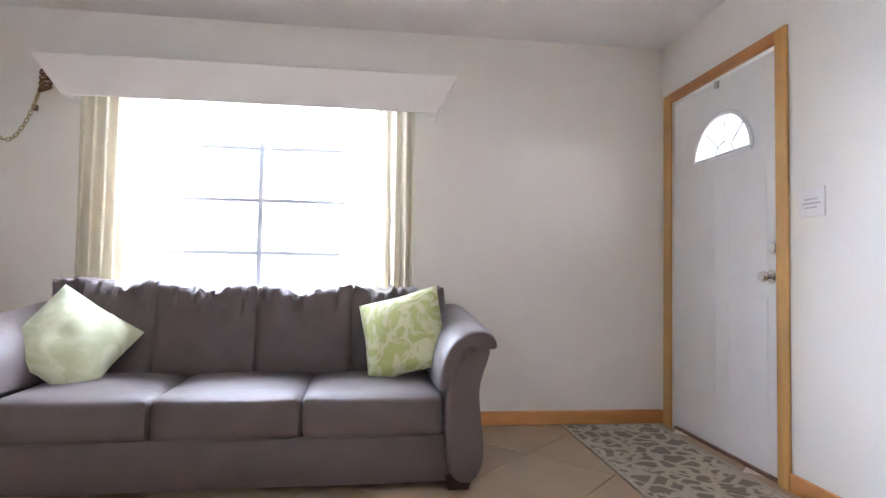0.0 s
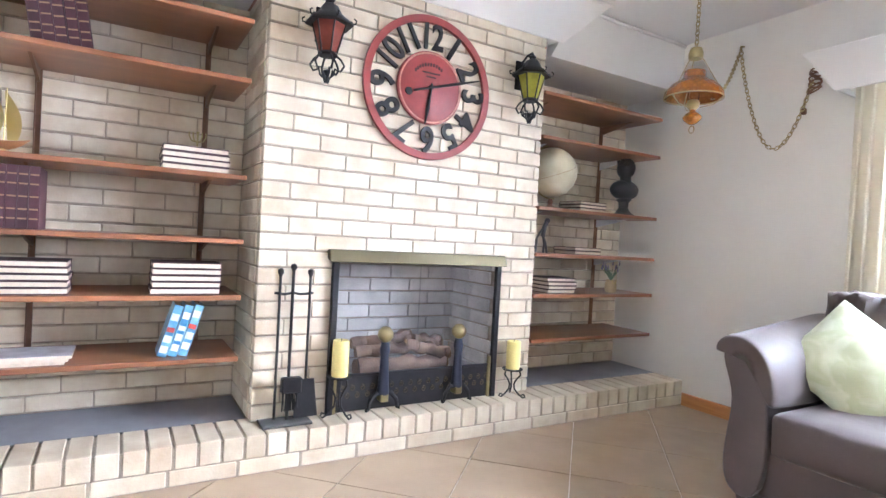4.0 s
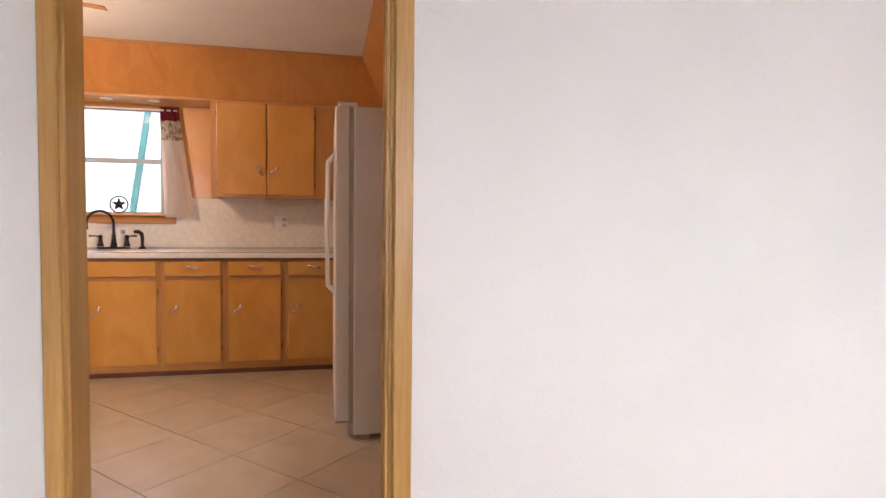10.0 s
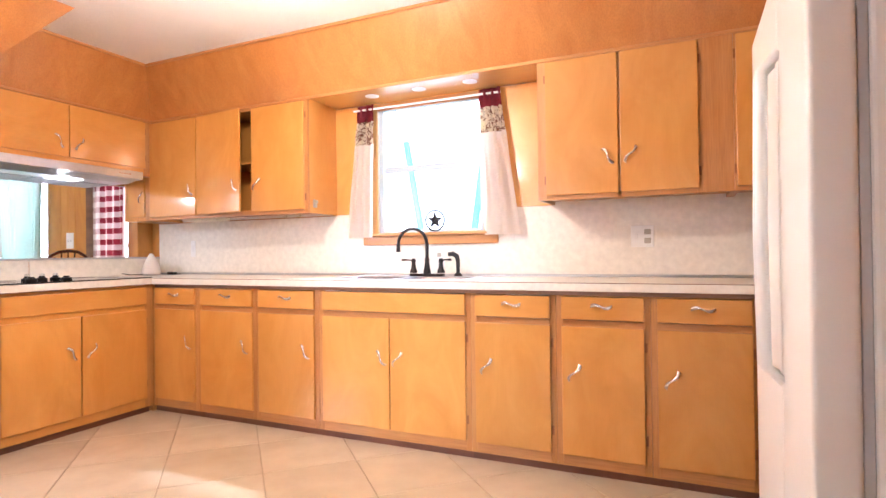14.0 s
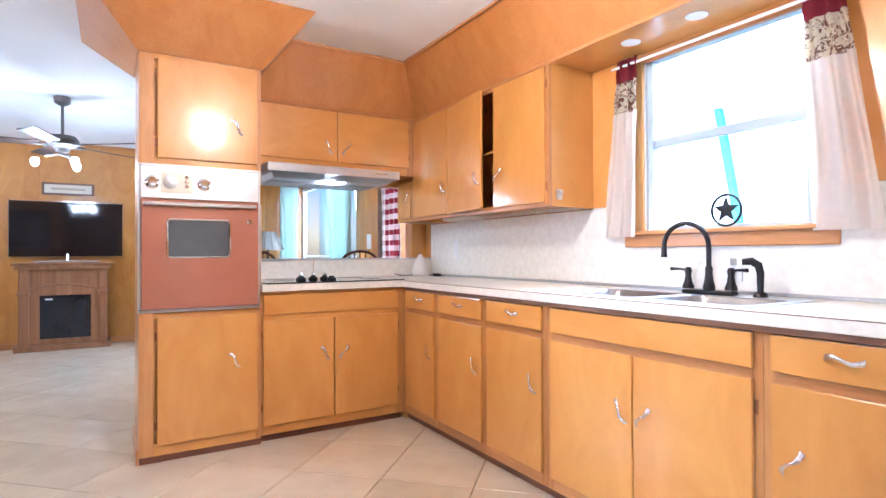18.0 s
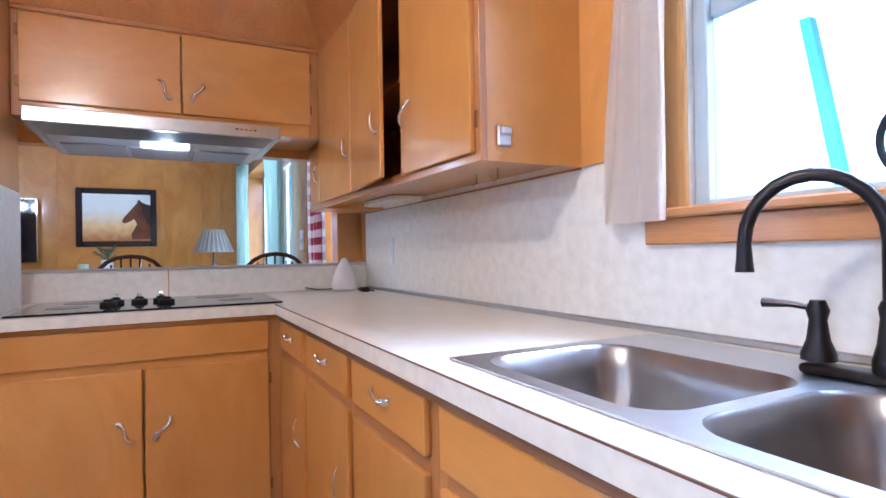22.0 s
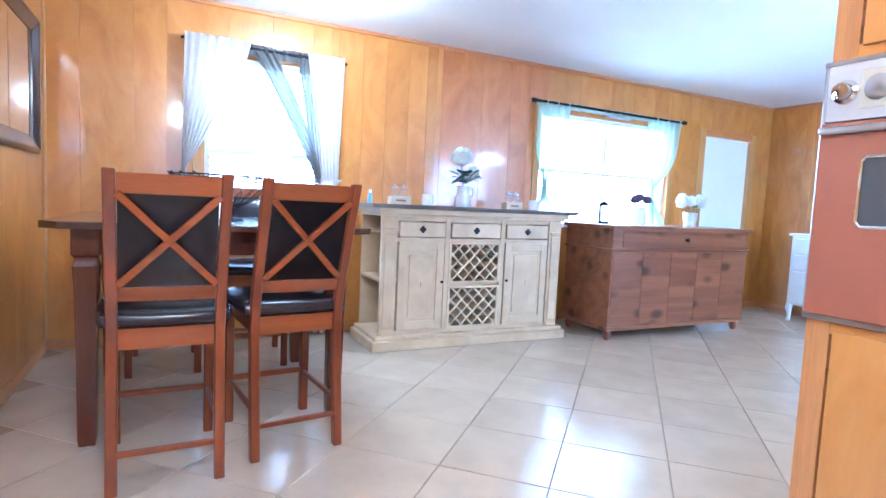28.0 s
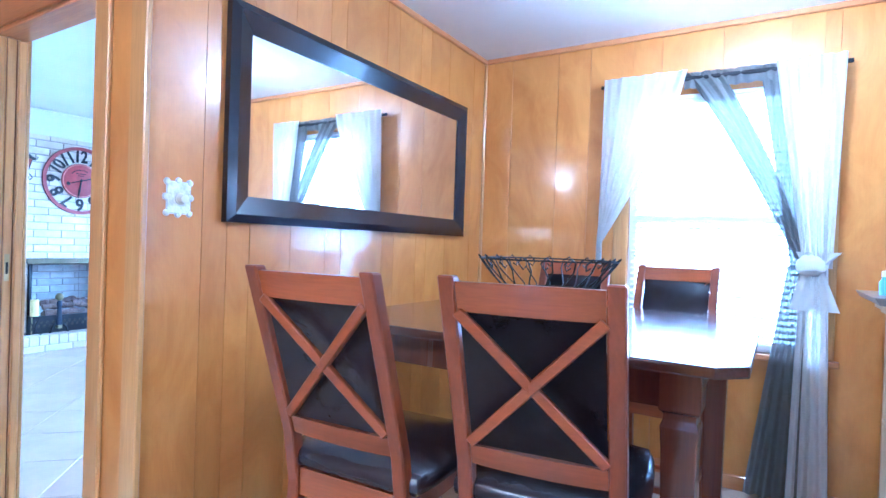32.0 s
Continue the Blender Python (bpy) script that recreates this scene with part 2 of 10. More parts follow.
_nt.links.new(coords(_nt, (0.55, 1, 1)), _vo.inputs["Vector"])
_kn = ramp_mix(_nt, _vo.outputs["Distance"], (0.22, 0.17, 0.16), (1, 1, 1), 0.13, 0.30)
_mu = _nt.nodes.new("ShaderNodeMix")
_mu.data_type, _mu.blend_type = 'RGBA', 'MULTIPLY'
_mu.inputs[0].default_value = 0.9
_nt.links.new(_b.inputs["Base Color"].links[0].from_socket, _mu.inputs[6])
_nt.links.new(_kn, _mu.inputs[7])
_nt.links.new(_mu.outputs[2], _b.inputs["Base Color"])
MANTELW = wood("carved_oak_mantel", (0.20, 0.075, 0.026), (0.33, 0.15, 0.055), 'z', 0.4, 0.3, 0.06)
LAMINATE = paint("cream_laminate", (0.80, 0.74, 0.63), 0.36, var=0.055, scale=18, bump=0.02, coat=0.2)
SPLASH = paint("speckled_backsplash", (0.78, 0.74, 0.67), 0.35, var=0.08, scale=26, bump=0.08, bscale=160)
BRICK = paint("cream_brick", (0.60, 0.48, 0.335), 0.62, var=0.08, scale=6, bump=0.3, bscale=70, rnd=0.06, col2=(0.73, 0.66, 0.52))
MORTAR = paint("grey_mortar", (0.40, 0.335, 0.26), 0.9, var=0.2, scale=30, bump=0.5, bscale=200)
FIREB = paint("smoky_firebrick", (0.60, 0.57, 0.53), 0.8, var=0.2, scale=7, bump=0.4, bscale=60, rnd=0.12)
SLATE = paint("grey_slate", (0.25, 0.26, 0.28), 0.55, var=0.15, scale=5, bump=0.15)
TILE = paint("beige_floor_tile", (0.54, 0.44, 0.315), 0.19, var=0.07, scale=4.5, bump=0.05, bscale=45, rnd=0.05, rvar=0.05)
GROUT = paint("tan_grout", (0.34, 0.265, 0.18), 0.85, var=0.15, scale=12, bump=0.3)
WHITE = paint("white_paint", (0.80, 0.80, 0.79), 0.4, var=0.03, bump=0.05)
APPL = paint("white_enamel", (0.80, 0.785, 0.75), 0.34, var=0.02, bump=0.12, bscale=300)
SEAL = paint("grey_rubber_seal", (0.48, 0.47, 0.47), 0.6)
STEEL = paint("brushed_steel", (0.54, 0.54, 0.55), 0.34, 1.0, var=0.06, scale=20, bump=0.04, bscale=300)
CHROME = paint("chrome", (0.75, 0.75, 0.76), 0.1, 1.0, var=0.03, bump=0)
BLACKM = paint("black_iron", (0.022, 0.021, 0.022), 0.5, 0.6, var=0.25, scale=20, bump=0.3, bscale=150)
BRONZE = paint("oil_rubbed_bronze", (0.032, 0.026, 0.025), 0.32, 0.8, var=0.3, scale=15, bump=0.05)
BRASS = paint("aged_brass", (0.42, 0.34, 0.17), 0.35, 1.0, var=0.2, scale=12, bump=0.1)
COPPER = paint("coppertone_enamel", (0.37, 0.135, 0.075), 0.34, 0.1, var=0.05, scale=6, bump=0.05, coat=0.4)
BLACKGL = paint("black_glass", (0.012, 0.014, 0.017), 0.06, var=0.1, bump=0)
SOFAC = paint("taupe_microfibre", (0.070, 0.051, 0.046), 0.5, var=0.16, scale=7, bump=0.25, bscale=200, sheen=0.15)
_nt, _b = SOFAC.node_tree, SOFAC.node_tree.nodes["Principled BSDF"]
_cr = noise_tex(_nt, coords(_nt, (1, 1, 1)), 3.2, 2, 0.5, 0.4)
_b2 = _nt.nodes.new("ShaderNodeBump")
_b2.inputs["Strength"].default_value, _b2.inputs["Distance"].default_value = 0.45, 0.03
_nt.links.new(_cr, _b2.inputs["Height"])
_nt.links.new(_b.inputs["Normal"].links[0].from_socket, _b2.inputs["Normal"])
_nt.links.new(_b2.outputs[0], _b.inputs["Normal"])
LEATHER = paint("black_leather", (0.022, 0.016, 0.019), 0.24, var=0.2, scale=10, bump=0.12, bscale=90)
ANTIQUE = paint("worn_cream_paint", (0.60, 0.45, 0.262), 0.5, var=0.09, scale=6, bump=0.2, bscale=60, col2=(0.68, 0.54, 0.335))
GREYTOP = wood("weathered_grey_top", (0.13, 0.105, 0.085), (0.22, 0.18, 0.145), 'x', 0.35, 0.3)
MIRRORM = paint("mirror_silver", (0.86, 0.87, 0.87), 0.02, 1.0, var=0.01, bump=0, rvar=0.0)
FRAMEBLK = paint("espresso_frame", (0.010, 0.009, 0.014), 0.19, var=0.2, scale=6, bump=0.02, coat=0.3, rvar=0.02)
GLASSM = glass("window_glass")
CREAMC = sheer("cream_curtain_cloth", (0.82, 0.775, 0.66), 0.5)
WHITEC = sheer("white_curtain_cloth", (0.86, 0.84, 0.80), 0.35)
GREYC = sheer("grey_sheer_cloth", (0.23, 0.22, 0.205), 0.14, see=0.04)
MINTC = sheer("mint_curtain_cloth", (0.56, 0.66, 0.58), 0.5)
BURG = sheer("burgundy_cloth", (0.25, 0.025, 0.04), 0.25)

# ---- mesh helpers ----
ORG = {}
SHIFT = Vector((0, 0, 0))
EAST = Vector((-0.35, -0.15, 0))
KITCHEN, HOME = Vector((-0.05, -0.15, 0)), Vector((0, 0, 0))  # kitchen and den south side are drawn on axes of their own


def org(ob):
    return ORG.get(ob.name, Vector((0, 0, 0))) if ob else Vector((0, 0, 0))


def thing(name, base, label, category, group="", kind=""):
    ob = new(name)
    ob.empty_display_size = 0.1
    ob.location = Vector(base) + SHIFT
    ORG[ob.name] = Vector(base)
    return tagged(ob, label, category, group, kind)


def part(name, bm, mat, parent=None, label="", smooth=False):
    """Link a bmesh as one mesh object under a thing or under a part; its points are given in the world."""
    o = org(parent)
    if o.length:
        bmesh.ops.translate(bm, verts=bm.verts, vec=-o)
    bmesh.ops.recalc_face_normals(bm, faces=bm.faces)
    me = bpy.data.meshes.new(name)
    bm.to_mesh(me)
    bm.free()
    for s in (mat if isinstance(mat, (list, tuple)) else [mat]):
        me.materials.append(s)
    if smooth:
        for p in me.polygons:
            p.use_smooth = True
        me.set_sharp_from_angle(angle=radians(40))
    ob = new(name, me)
    if parent:
        ob.parent = parent
        ORG[ob.name] = o
    else:
        ob.location = SHIFT
    return tagged(ob, label)


def hexa(bm, c):
    """A box from eight corners: four below, four above, each ring in turn."""
    v = [bm.verts.new(p) for p in c]
    for f in ((0, 3, 2, 1), (4, 5, 6, 7), (0, 1, 5, 4), (1, 2, 6, 5), (2, 3, 7, 6), (3, 0, 4, 7)):
        bm.faces.new([v[i] for i in f])
    return v


def bbox(bm, x0, x1, y0, y1, z0, z1):
    x0, x1 = min(x0, x1), max(x0, x1)
    y0, y1 = min(y0, y1), max(y0, y1)
    z0, z1 = min(z0, z1), max(z0, z1)
    return hexa(bm, [(x0, y0, z0), (x1, y0, z0), (x1, y1, z0), (x0, y1, z0), (x0, y0, z1), (x1, y0, z1), (x1, y1, z1), (x0, y1, z1)])


def bevel(bm, off, seg=1):
    if off:
        bmesh.ops.bevel(bm, geom=list(bm.edges), offset=off, segments=seg, affect='EDGES', profile=0.6)
    return bm


def box(name, d, mat, parent=None, bev=0.002, label="", seg=1, smooth=False):
    bm = bmesh.new()
    bbox(bm, *d)
    bevel(bm, bev, seg)
    return part(name, bm, mat, parent, label, smooth)


def boxes(name, ds, mat, parent=None, bev=0.0, label=""):
    bm = bmesh.new()
    for d in ds:
        b2 = bmesh.new()
        bbox(b2, *d)
        bevel(b2, bev)
        join(bm, b2)
    return part(name, bm, mat, parent, label)


def join(bm, other):
    me = bpy.data.meshes.new("tmp")
    other.to_mesh(me)
    other.free()
    bm.from_mesh(me)
    bpy.data.meshes.remove(me)
    return bm


def ring_sweep(bm, pts, rad, seg=8, closed=False):
    """A round bar along points; rad is one number or one per point."""
    pts = [Vector(p) for p in pts]
    n = len(pts)
    rad = rad if isinstance(rad, (list, tuple)) else [rad] * n
    rings, up = [], Vector((0, 0, 1))
    prev = None
    for i, p in enumerate(pts):
        a = pts[(i - 1) % n] if (closed or i > 0) else p
        b = pts[(i + 1) % n] if (closed or i < n - 1) else p
        d = (b - a).normalized()
        if prev is None:
            s = d.cross(up)
            if s.length < 1e-3:
                s = d.cross(Vector((1, 0, 0)))
        else:
            s = prev - d * prev.dot(d)
            if s.length < 1e-4:
                s = d.cross(up)
        s.normalize()
        prev = s
        u = s.cross(d)
        rings.append([bm.verts.new(p + (s * math.cos(2 * math.pi * k / seg) + u * math.sin(2 * math.pi * k / seg)) * rad[i]) for k in range(seg)])
    for i in range(n if closed else n - 1):
        r0, r1 = rings[i], rings[(i + 1) % n]
        for k in range(seg):
            bm.faces.new((r0[k], r0[(k + 1) % seg], r1[(k + 1) % seg], r1[k]))
    if not closed:
        bm.faces.new(rings[0][::-1])
        bm.faces.new(rings[-1])
    return bm


def rod(name, pts, rad, mat, parent=None, label="", seg=8, closed=False):
    return part(name, ring_sweep(bmesh.new(), pts, rad, seg, closed), mat, parent, label, True)


def lathe(bm, prof, at, seg=20, axis='z'):
    """Turn a profile of (radius, height) about an axis through at."""
    at = Vector(at)
    rings = []
    for r, h in prof:
        ring = []
        for k in range(seg):
            a = 2 * math.pi * k / seg
            p = {'z': (r * math.cos(a), r * math.sin(a), h), 'x': (h, r * math.cos(a), r * math.sin(a)), 'y': (r * math.cos(a), h, r * math.sin(a))}[axis]
            ring.append(bm.verts.new(at + Vector(p)))
        rings.append(ring)
    for r0, r1 in zip(rings, rings[1:]):
        for k in range(seg):
            bm.faces.new((r0[k], r0[(k + 1) % seg], r1[(k + 1) % seg], r1[k]))
    if prof[0][0] > 1e-4:
        bm.faces.new(rings[0][::-1])
    if prof[-1][0] > 1e-4:
        bm.faces.new(rings[-1])
    bmesh.ops.remove_doubles(bm, verts=bm.verts, dist=1e-5)
    return bm


def turned(name, prof, at, mat, parent=None, label="", seg=20, axis='z'):
    return part(name, lathe(bmesh.new(), prof, at, seg, axis), mat, parent, label, True)


def pillow_mesh(sx, sy, sz, nx=10, ny=10, puff=2.4, sag=0.0, seed=0):
    """A stuffed cushion about the origin: sx by sy, sz thick, thin at its seams."""
    bm = bmesh.new()
    rows = []
    for side in (1, -1):
        g = []
        for i in range(nx + 1):
            r = []
            for j in range(ny + 1):
                u, v = 2 * i / nx - 1, 2 * j / ny - 1
                h = ((1 - abs(u) ** puff) * (1 - abs(v) ** puff)) ** 0.45
                pull = 1 - 0.05 * (1 - abs(u)) * abs(v) ** 3 - 0.05 * (1 - abs(v)) * abs(u) ** 3
                w = noise.noise(Vector((u * 2 + seed, v * 2, side))) * 0.1 * sz * h
                r.append(bm.verts.new((u * sx / 2 * pull, v * sy / 2 * pull, side * (h * sz / 2 + 0.003) + w - sag * (1 - u * u))))
            g.append(r)
        rows.append(g)
    for g, flip in zip(rows, (False, True)):
        for i in range(nx):
            for j in range(ny):
                f = [g[i][j], g[i + 1][j], g[i + 1][j + 1], g[i][j + 1]]
                bm.faces.new(f[::-1] if flip else f)
    bmesh.ops.remove_doubles(bm, verts=bm.verts, dist=0.008)
    return bm


def puffy(bm_dims, puff=0.03, cuts=6, bev=0.04, seed=0, crown=0.03):
    """A soft block: a box with rounded edges whose faces swell."""
    x0, x1, y0, y1, z0, z1 = bm_dims
    bm = bmesh.new()
    bbox(bm, x0, x1, y0, y1, z0, z1)
    bmesh.ops.subdivide_edges(bm, edges=list(bm.edges), cuts=cuts, use_grid_fill=True)
    c = Vector(((x0 + x1) / 2, (y0 + y1) / 2, (z0 + z1) / 2))
    h = Vector(((x1 - x0) / 2, (y1 - y0) / 2, (z1 - z0) / 2))
    for v in bm.verts:
        q = v.co - c
        u = [q[i] / h[i] for i in range(3)]
        k = [max(0, abs(u[i]) - (1 - bev / h[i])) / (bev / h[i]) for i in range(3)]
        r = math.sqrt(sum(t * t for t in k))
        for i in range(3):
            s = 1 if u[i] > 0 else -1
            if k[i] > 0:
                v.co[i] = c[i] + s * (h[i] - bev + bev * (k[i] / max(1, r)))
            o = [j for j in range(3) if j != i]
            if abs(u[i]) > 0.98:
                v.co[i] += s * crown * (1 - u[o[0]] ** 2) * (1 - u[o[1]] ** 2)
        v.co += noise.noise_vector(v.co * 5 + Vector((seed, 0, 0))) * puff * 0.25
    return bm


def cloth(name, x0, x1, z0, z1, y, mat, parent, folds=6, depth=0.03, edge=None, axis='x', label="", seg=60, rows=12):
    """A hanging cloth in folds. edge(s) gives (left, right) of the cloth at height share s, 0 at the top."""
    bm = bmesh.new()
    g = []
    for j in range(rows + 1):
        s = j / rows
        a, b = edge(s) if edge else (x0, x1)
        z = z1 + (z0 - z1) * s
        r = []
        for i in range(seg + 1):
            t = i / seg
            d = depth * (0.5 + 0.5 * s) * math.sin(2 * math.pi * folds * t + 1.3 * math.sin(3 * t + s)) + 0.006 * math.sin(17 * t + 5 * s)
            p = (a + (b - a) * t, y + d, z)
            r.append(bm.verts.new(p if axis == 'x' else (p[1], p[0], p[2])))
        g.append(r)
    for j in range(rows):
        for i in range(seg):
            bm.faces.new((g[j][i], g[j][i + 1], g[j + 1][i + 1], g[j + 1][i]))
    th = bmesh.ops.solidify(bm, geom=list(bm.faces), thickness=0.002)
    return part(name, bm, mat, parent, label, True)


def wall(name, axis, lo, hi, a0, a1, z0, z1, holes, mat, label="", pin=""):
    """A wall between the planes lo and hi, running from a0 to a1, with openings (a0, a1, z0, z1)."""
    bm = bmesh.new()
    cuts = sorted({a0, a1, *[h[0] for h in holes], *[h[1] for h in holes]})
    for p, q in zip(cuts, cuts[1:]):
        spans, z = [], z0
        for h in sorted([h for h in holes if h[0] <= p + 1e-6 and h[1] >= q - 1e-6], key=lambda h: h[2]):
            if h[2] > z:
                spans.append((z, h[2]))
            z = h[3]
        if z < z1:
            spans.append((z, z1))
        for s0, s1 in spans:
            if axis == 'x':
                bbox(bm, lo, hi, p, q, s0, s1)
            else:
                bbox(bm, p, q, lo, hi, s0, s1)
    ob = part(name, bm, mat)
    return tagged(ob, label, "wall", kind="structure")


def planks(parent, axis, face, out, a0, a1, z0, z1, holes, widths, mat=None, seed=1, sheet=(0, 0)):
    """Vertical boards on a wall's face, with open grooves between them."""
    rnd = random.Random(seed)
    a = a0
    while a < a1 - 0.01:
        w = rnd.choice(widths)
        b = min(a + w, a1)
        if a1 - b < 0.05:
            b = a1
        cuts = sorted({a, b, *[h[k] for h in holes for k in (0, 1) if a < h[k] < b]})
        for p, q in zip(cuts, cuts[1:]):
            z = z0
            spans = []
            for h in sorted([h for h in holes if h[0] <= p + 1e-6 and h[1] >= q - 1e-6], key=lambda h: h[2]):
                if h[2] > z:
                    spans.append((z, h[2]))
                z = h[3]
            if z < z1:
                spans.append((z, z1))
            for s0, s1 in spans:
                g0 = 0.0007 if p == a else 0
                g1 = 0.0007 if q == b else 0
                if axis == 'x':
                    d = (face, face + out, p + g0, q - g1, s0, s1)
                else:
                    d = (p + g0, q - g1, face, face + out, s0, s1)
                box("panel_board", d, mat or (PANEL_R if sheet[0] < (a + b) / 2 < sheet[1] else PANEL), parent, 0.0008)
        a = b


H = 2.44
YS, YK, YM = -0.615, -0.735, -0.675
EX, DX = 6.22, 6.35
YN, YD = 3.25, 1.52
YW, YE = -3.80, -3.66
XB, XF = 1.13, 1.588
XE = 13.65
XWK = 4.60

# ---- setting ----
GROUT_L = paint("pale_grout", (0.56, 0.48, 0.38), 0.85, var=0.1, scale=12, bump=0.3)
TILE_L = paint("brown_beige_floor_tile", (0.42, 0.317, 0.215), 0.20, var=0.07, scale=4.5, bump=0.05, bscale=45, rnd=0.05)
floor_living = tagged(box("floor_living", (0.93, 6.35, YM, 3.38, -0.15, -0.006), GROUT_L, bev=0), "pale grout bed under brown-beige ceramic tiles", "floor", kind="structure")
floor = boxes("floor", [(5.2, 6.35, YK, YM - 0.001, -0.15, -0.006), (4.47, 6.35, -4.15, YK, -0.15, -0.006), (6.35, 14.13, -4.15, 1.65, -0.15, -0.006)], GROUT)
tagged(floor, "tan grout bed under beige ceramic floor tiles", "floor", kind="structure")
tagged(box("ceiling_living", (0.93, 6.285, YM, 3.38, H, H + 0.1), CEIL, bev=0), "white textured plaster ceiling of the living room", "ceiling", kind="structure")
bmc = bmesh.new()
bbox(bmc, XWK - 0.13, 6.285, -4.15, YM, H, H + 0.1)
bbox(bmc, 6.285, 14.13, -4.15, 1.68, H, H + 0.1)
tagged(part("ceiling_main", bmc, CEIL), "white textured ceiling over kitchen and den", "ceiling", kind="structure")

HOLE_LW = (2.93, 4.39, 0.72, 2.00)
HOLE_FD = (2.20, 3.13, 0.0, 2.04)
HOLE_DW = (5.197, 6.060, 0.0, 2.06)
HOLE_KW = (6.76, 7.53, 1.18, 2.07)
HOLE_W1 = (7.30, 8.20, 0.72, 2.08)
HOLE_W2 = (10.22, 11.93, 0.92, 2.02)
HOLE_DD = (12.46, 13.30, 0.0, 2.02)
HOLE_SG = (10.95, 13.45, 0.10, 2.02)
HOLE_SP = (9.86, 10.22, 0.30, 2.02)
wall("wall_living_north", 'y', YN, YN + 0.13, 0.93, 6.35, 0, H, [HOLE_LW], PLASTER, "cream painted plaster wall with the picture window")
wall("wall_living_east", 'x', EX, 6.285, YM, YN, 0, H, [HOLE_FD], PLASTER, "cream painted plaster wall with the front door")
wall("wall_porch", 'x', 6.285, DX, YD + 0.13, YN, 0, H, [HOLE_FD], WHITE, "white outer face of the front door wall")
wall("wall_living_south", 'y', YM, YS, 0.93, EX, 0, H, [HOLE_DW], PLASTER, "plain white plaster wall beside the kitchen doorway")
wk = wall("wall_kitchen_north", 'y', YK, YM, XWK - 0.13, DX - 0.008, 0, H, [HOLE_DW], PANEL, "amber wood panelled wall with the doorway")
wall("wall_alcove", 'x', XB - 0.2, XB - 0.012, YS, YN, 0, H, [], MORTAR, "grey mortar behind the brick wall")
ww = wall("wall_dining_west", 'x', 6.285, DX - 0.008, YM, YD, 0, H, [], PANEL, "amber wood panelled wall behind the mirror")
wn_ = wall("wall_den_north", 'y', YD + 0.008, YD + 0.13, DX - 0.008, XE + 0.13, 0, H, [HOLE_W1, HOLE_W2, HOLE_DD], PANEL, "amber wood panelled wall with two windows and a white door")
we = wall("wall_den_east", 'x', XE + 0.008, XE + 0.13, YE - 0.33, YD + 0.13, 0, H, [], PANEL, "amber wood panelled wall behind the television")
SHIFT = KITCHEN
wsd = wall("wall_den_south", 'y', YE - 0.27, YE - 0.008, 9.745, XE + 0.13, 0, H, [HOLE_SG, HOLE_SP], PANEL, "amber wood panelled wall with curtained openings")
wall("wall_kitchen_south", 'y', YW - 0.13, YW, XWK - 0.13, 9.745, 0, H, [HOLE_KW], SPLASH, "kitchen wall behind the sink counter")
wall("wall_kitchen_west", 'x', XWK - 0.13, XWK, YW, YK + 0.2, 0, H, [], PANEL, "amber wood wall behind the refrigerator")
# low wall and header round the opening behind the cooktop
wall("wall_pass_through", 'x', 9.665, 9.745, YW, -2.02, 0, H, [(YW + 0.001, -2.021, 1.037, 1.62)], CAB, "low wall with a wide opening behind the cooktop")
SHIFT = HOME
WID = (0.10, 0.15, 0.20, 0.20, 0.305, 0.40)
planks(ww, 'x', DX - 0.008, 0.008, YK, YD, 0.0, H, [], (0.2, 0.2, 0.2, 0.3, 0.1), seed=3)
planks(wn_, 'y', YD + 0.008, -0.008, DX, XE, 0.0, H, [HOLE_W1, HOLE_W2, HOLE_DD], (0.20, 0.305, 0.40), seed=4, sheet=(9.05, 10.25))
planks(we, 'x', XE + 0.008, -0.008, YE - 0.2, YD - 0.01, 0.0, H, [], WID, seed=5)
planks(wsd, 'y', YE - 0.008, 0.008, 9.745, XE - 0.01, 0.0, H, [HOLE_SG, HOLE_SP], WID, seed=6)


def strip(name, d, mat, label, cat="trim", bev=0.004):
    return tagged(box(name, d, mat, bev=bev), label, cat, kind="structure")


# baseboards
bb = "oak stained wooden baseboard along the wall"
strip("baseboard_living_north", (1.745, 6.21, YN - 0.014, YN, 0, 0.085), TRIM_X, bb, "baseboard")
strip("baseboard_living_east", (EX - 0.014, EX, 3.22, YN - 0.014, 0, 0.085), TRIM_Y, bb, "baseboard")
strip("baseboard_living_east", (EX - 0.014, EX, YS + 0.02, 2.13, 0, 0.085), TRIM_Y, bb, "baseboard")
strip("baseboard_living_south", (1.745, 5.15, YS, YS + 0.014, 0, 0.085), TRIM_X, bb, "baseboard")
strip("baseboard_dining_west", (DX, DX + 0.012, YK + 0.02, YD, 0, 0.075), TRIM_Y, bb, "baseboard")
strip("baseboard_den_north", (DX + 0.012, 12.36, YD - 0.012, YD, 0, 0.075), TRIM_X, bb, "baseboard")
strip("baseboard_den_north", (13.40, XE - 0.012, YD - 0.012, YD, 0, 0.075), TRIM_X, bb, "baseboard")
strip("baseboard_den_east", (XE - 0.012, XE, YE - 0.2, YD, 0, 0.075), TRIM_Y, bb, "baseboard")
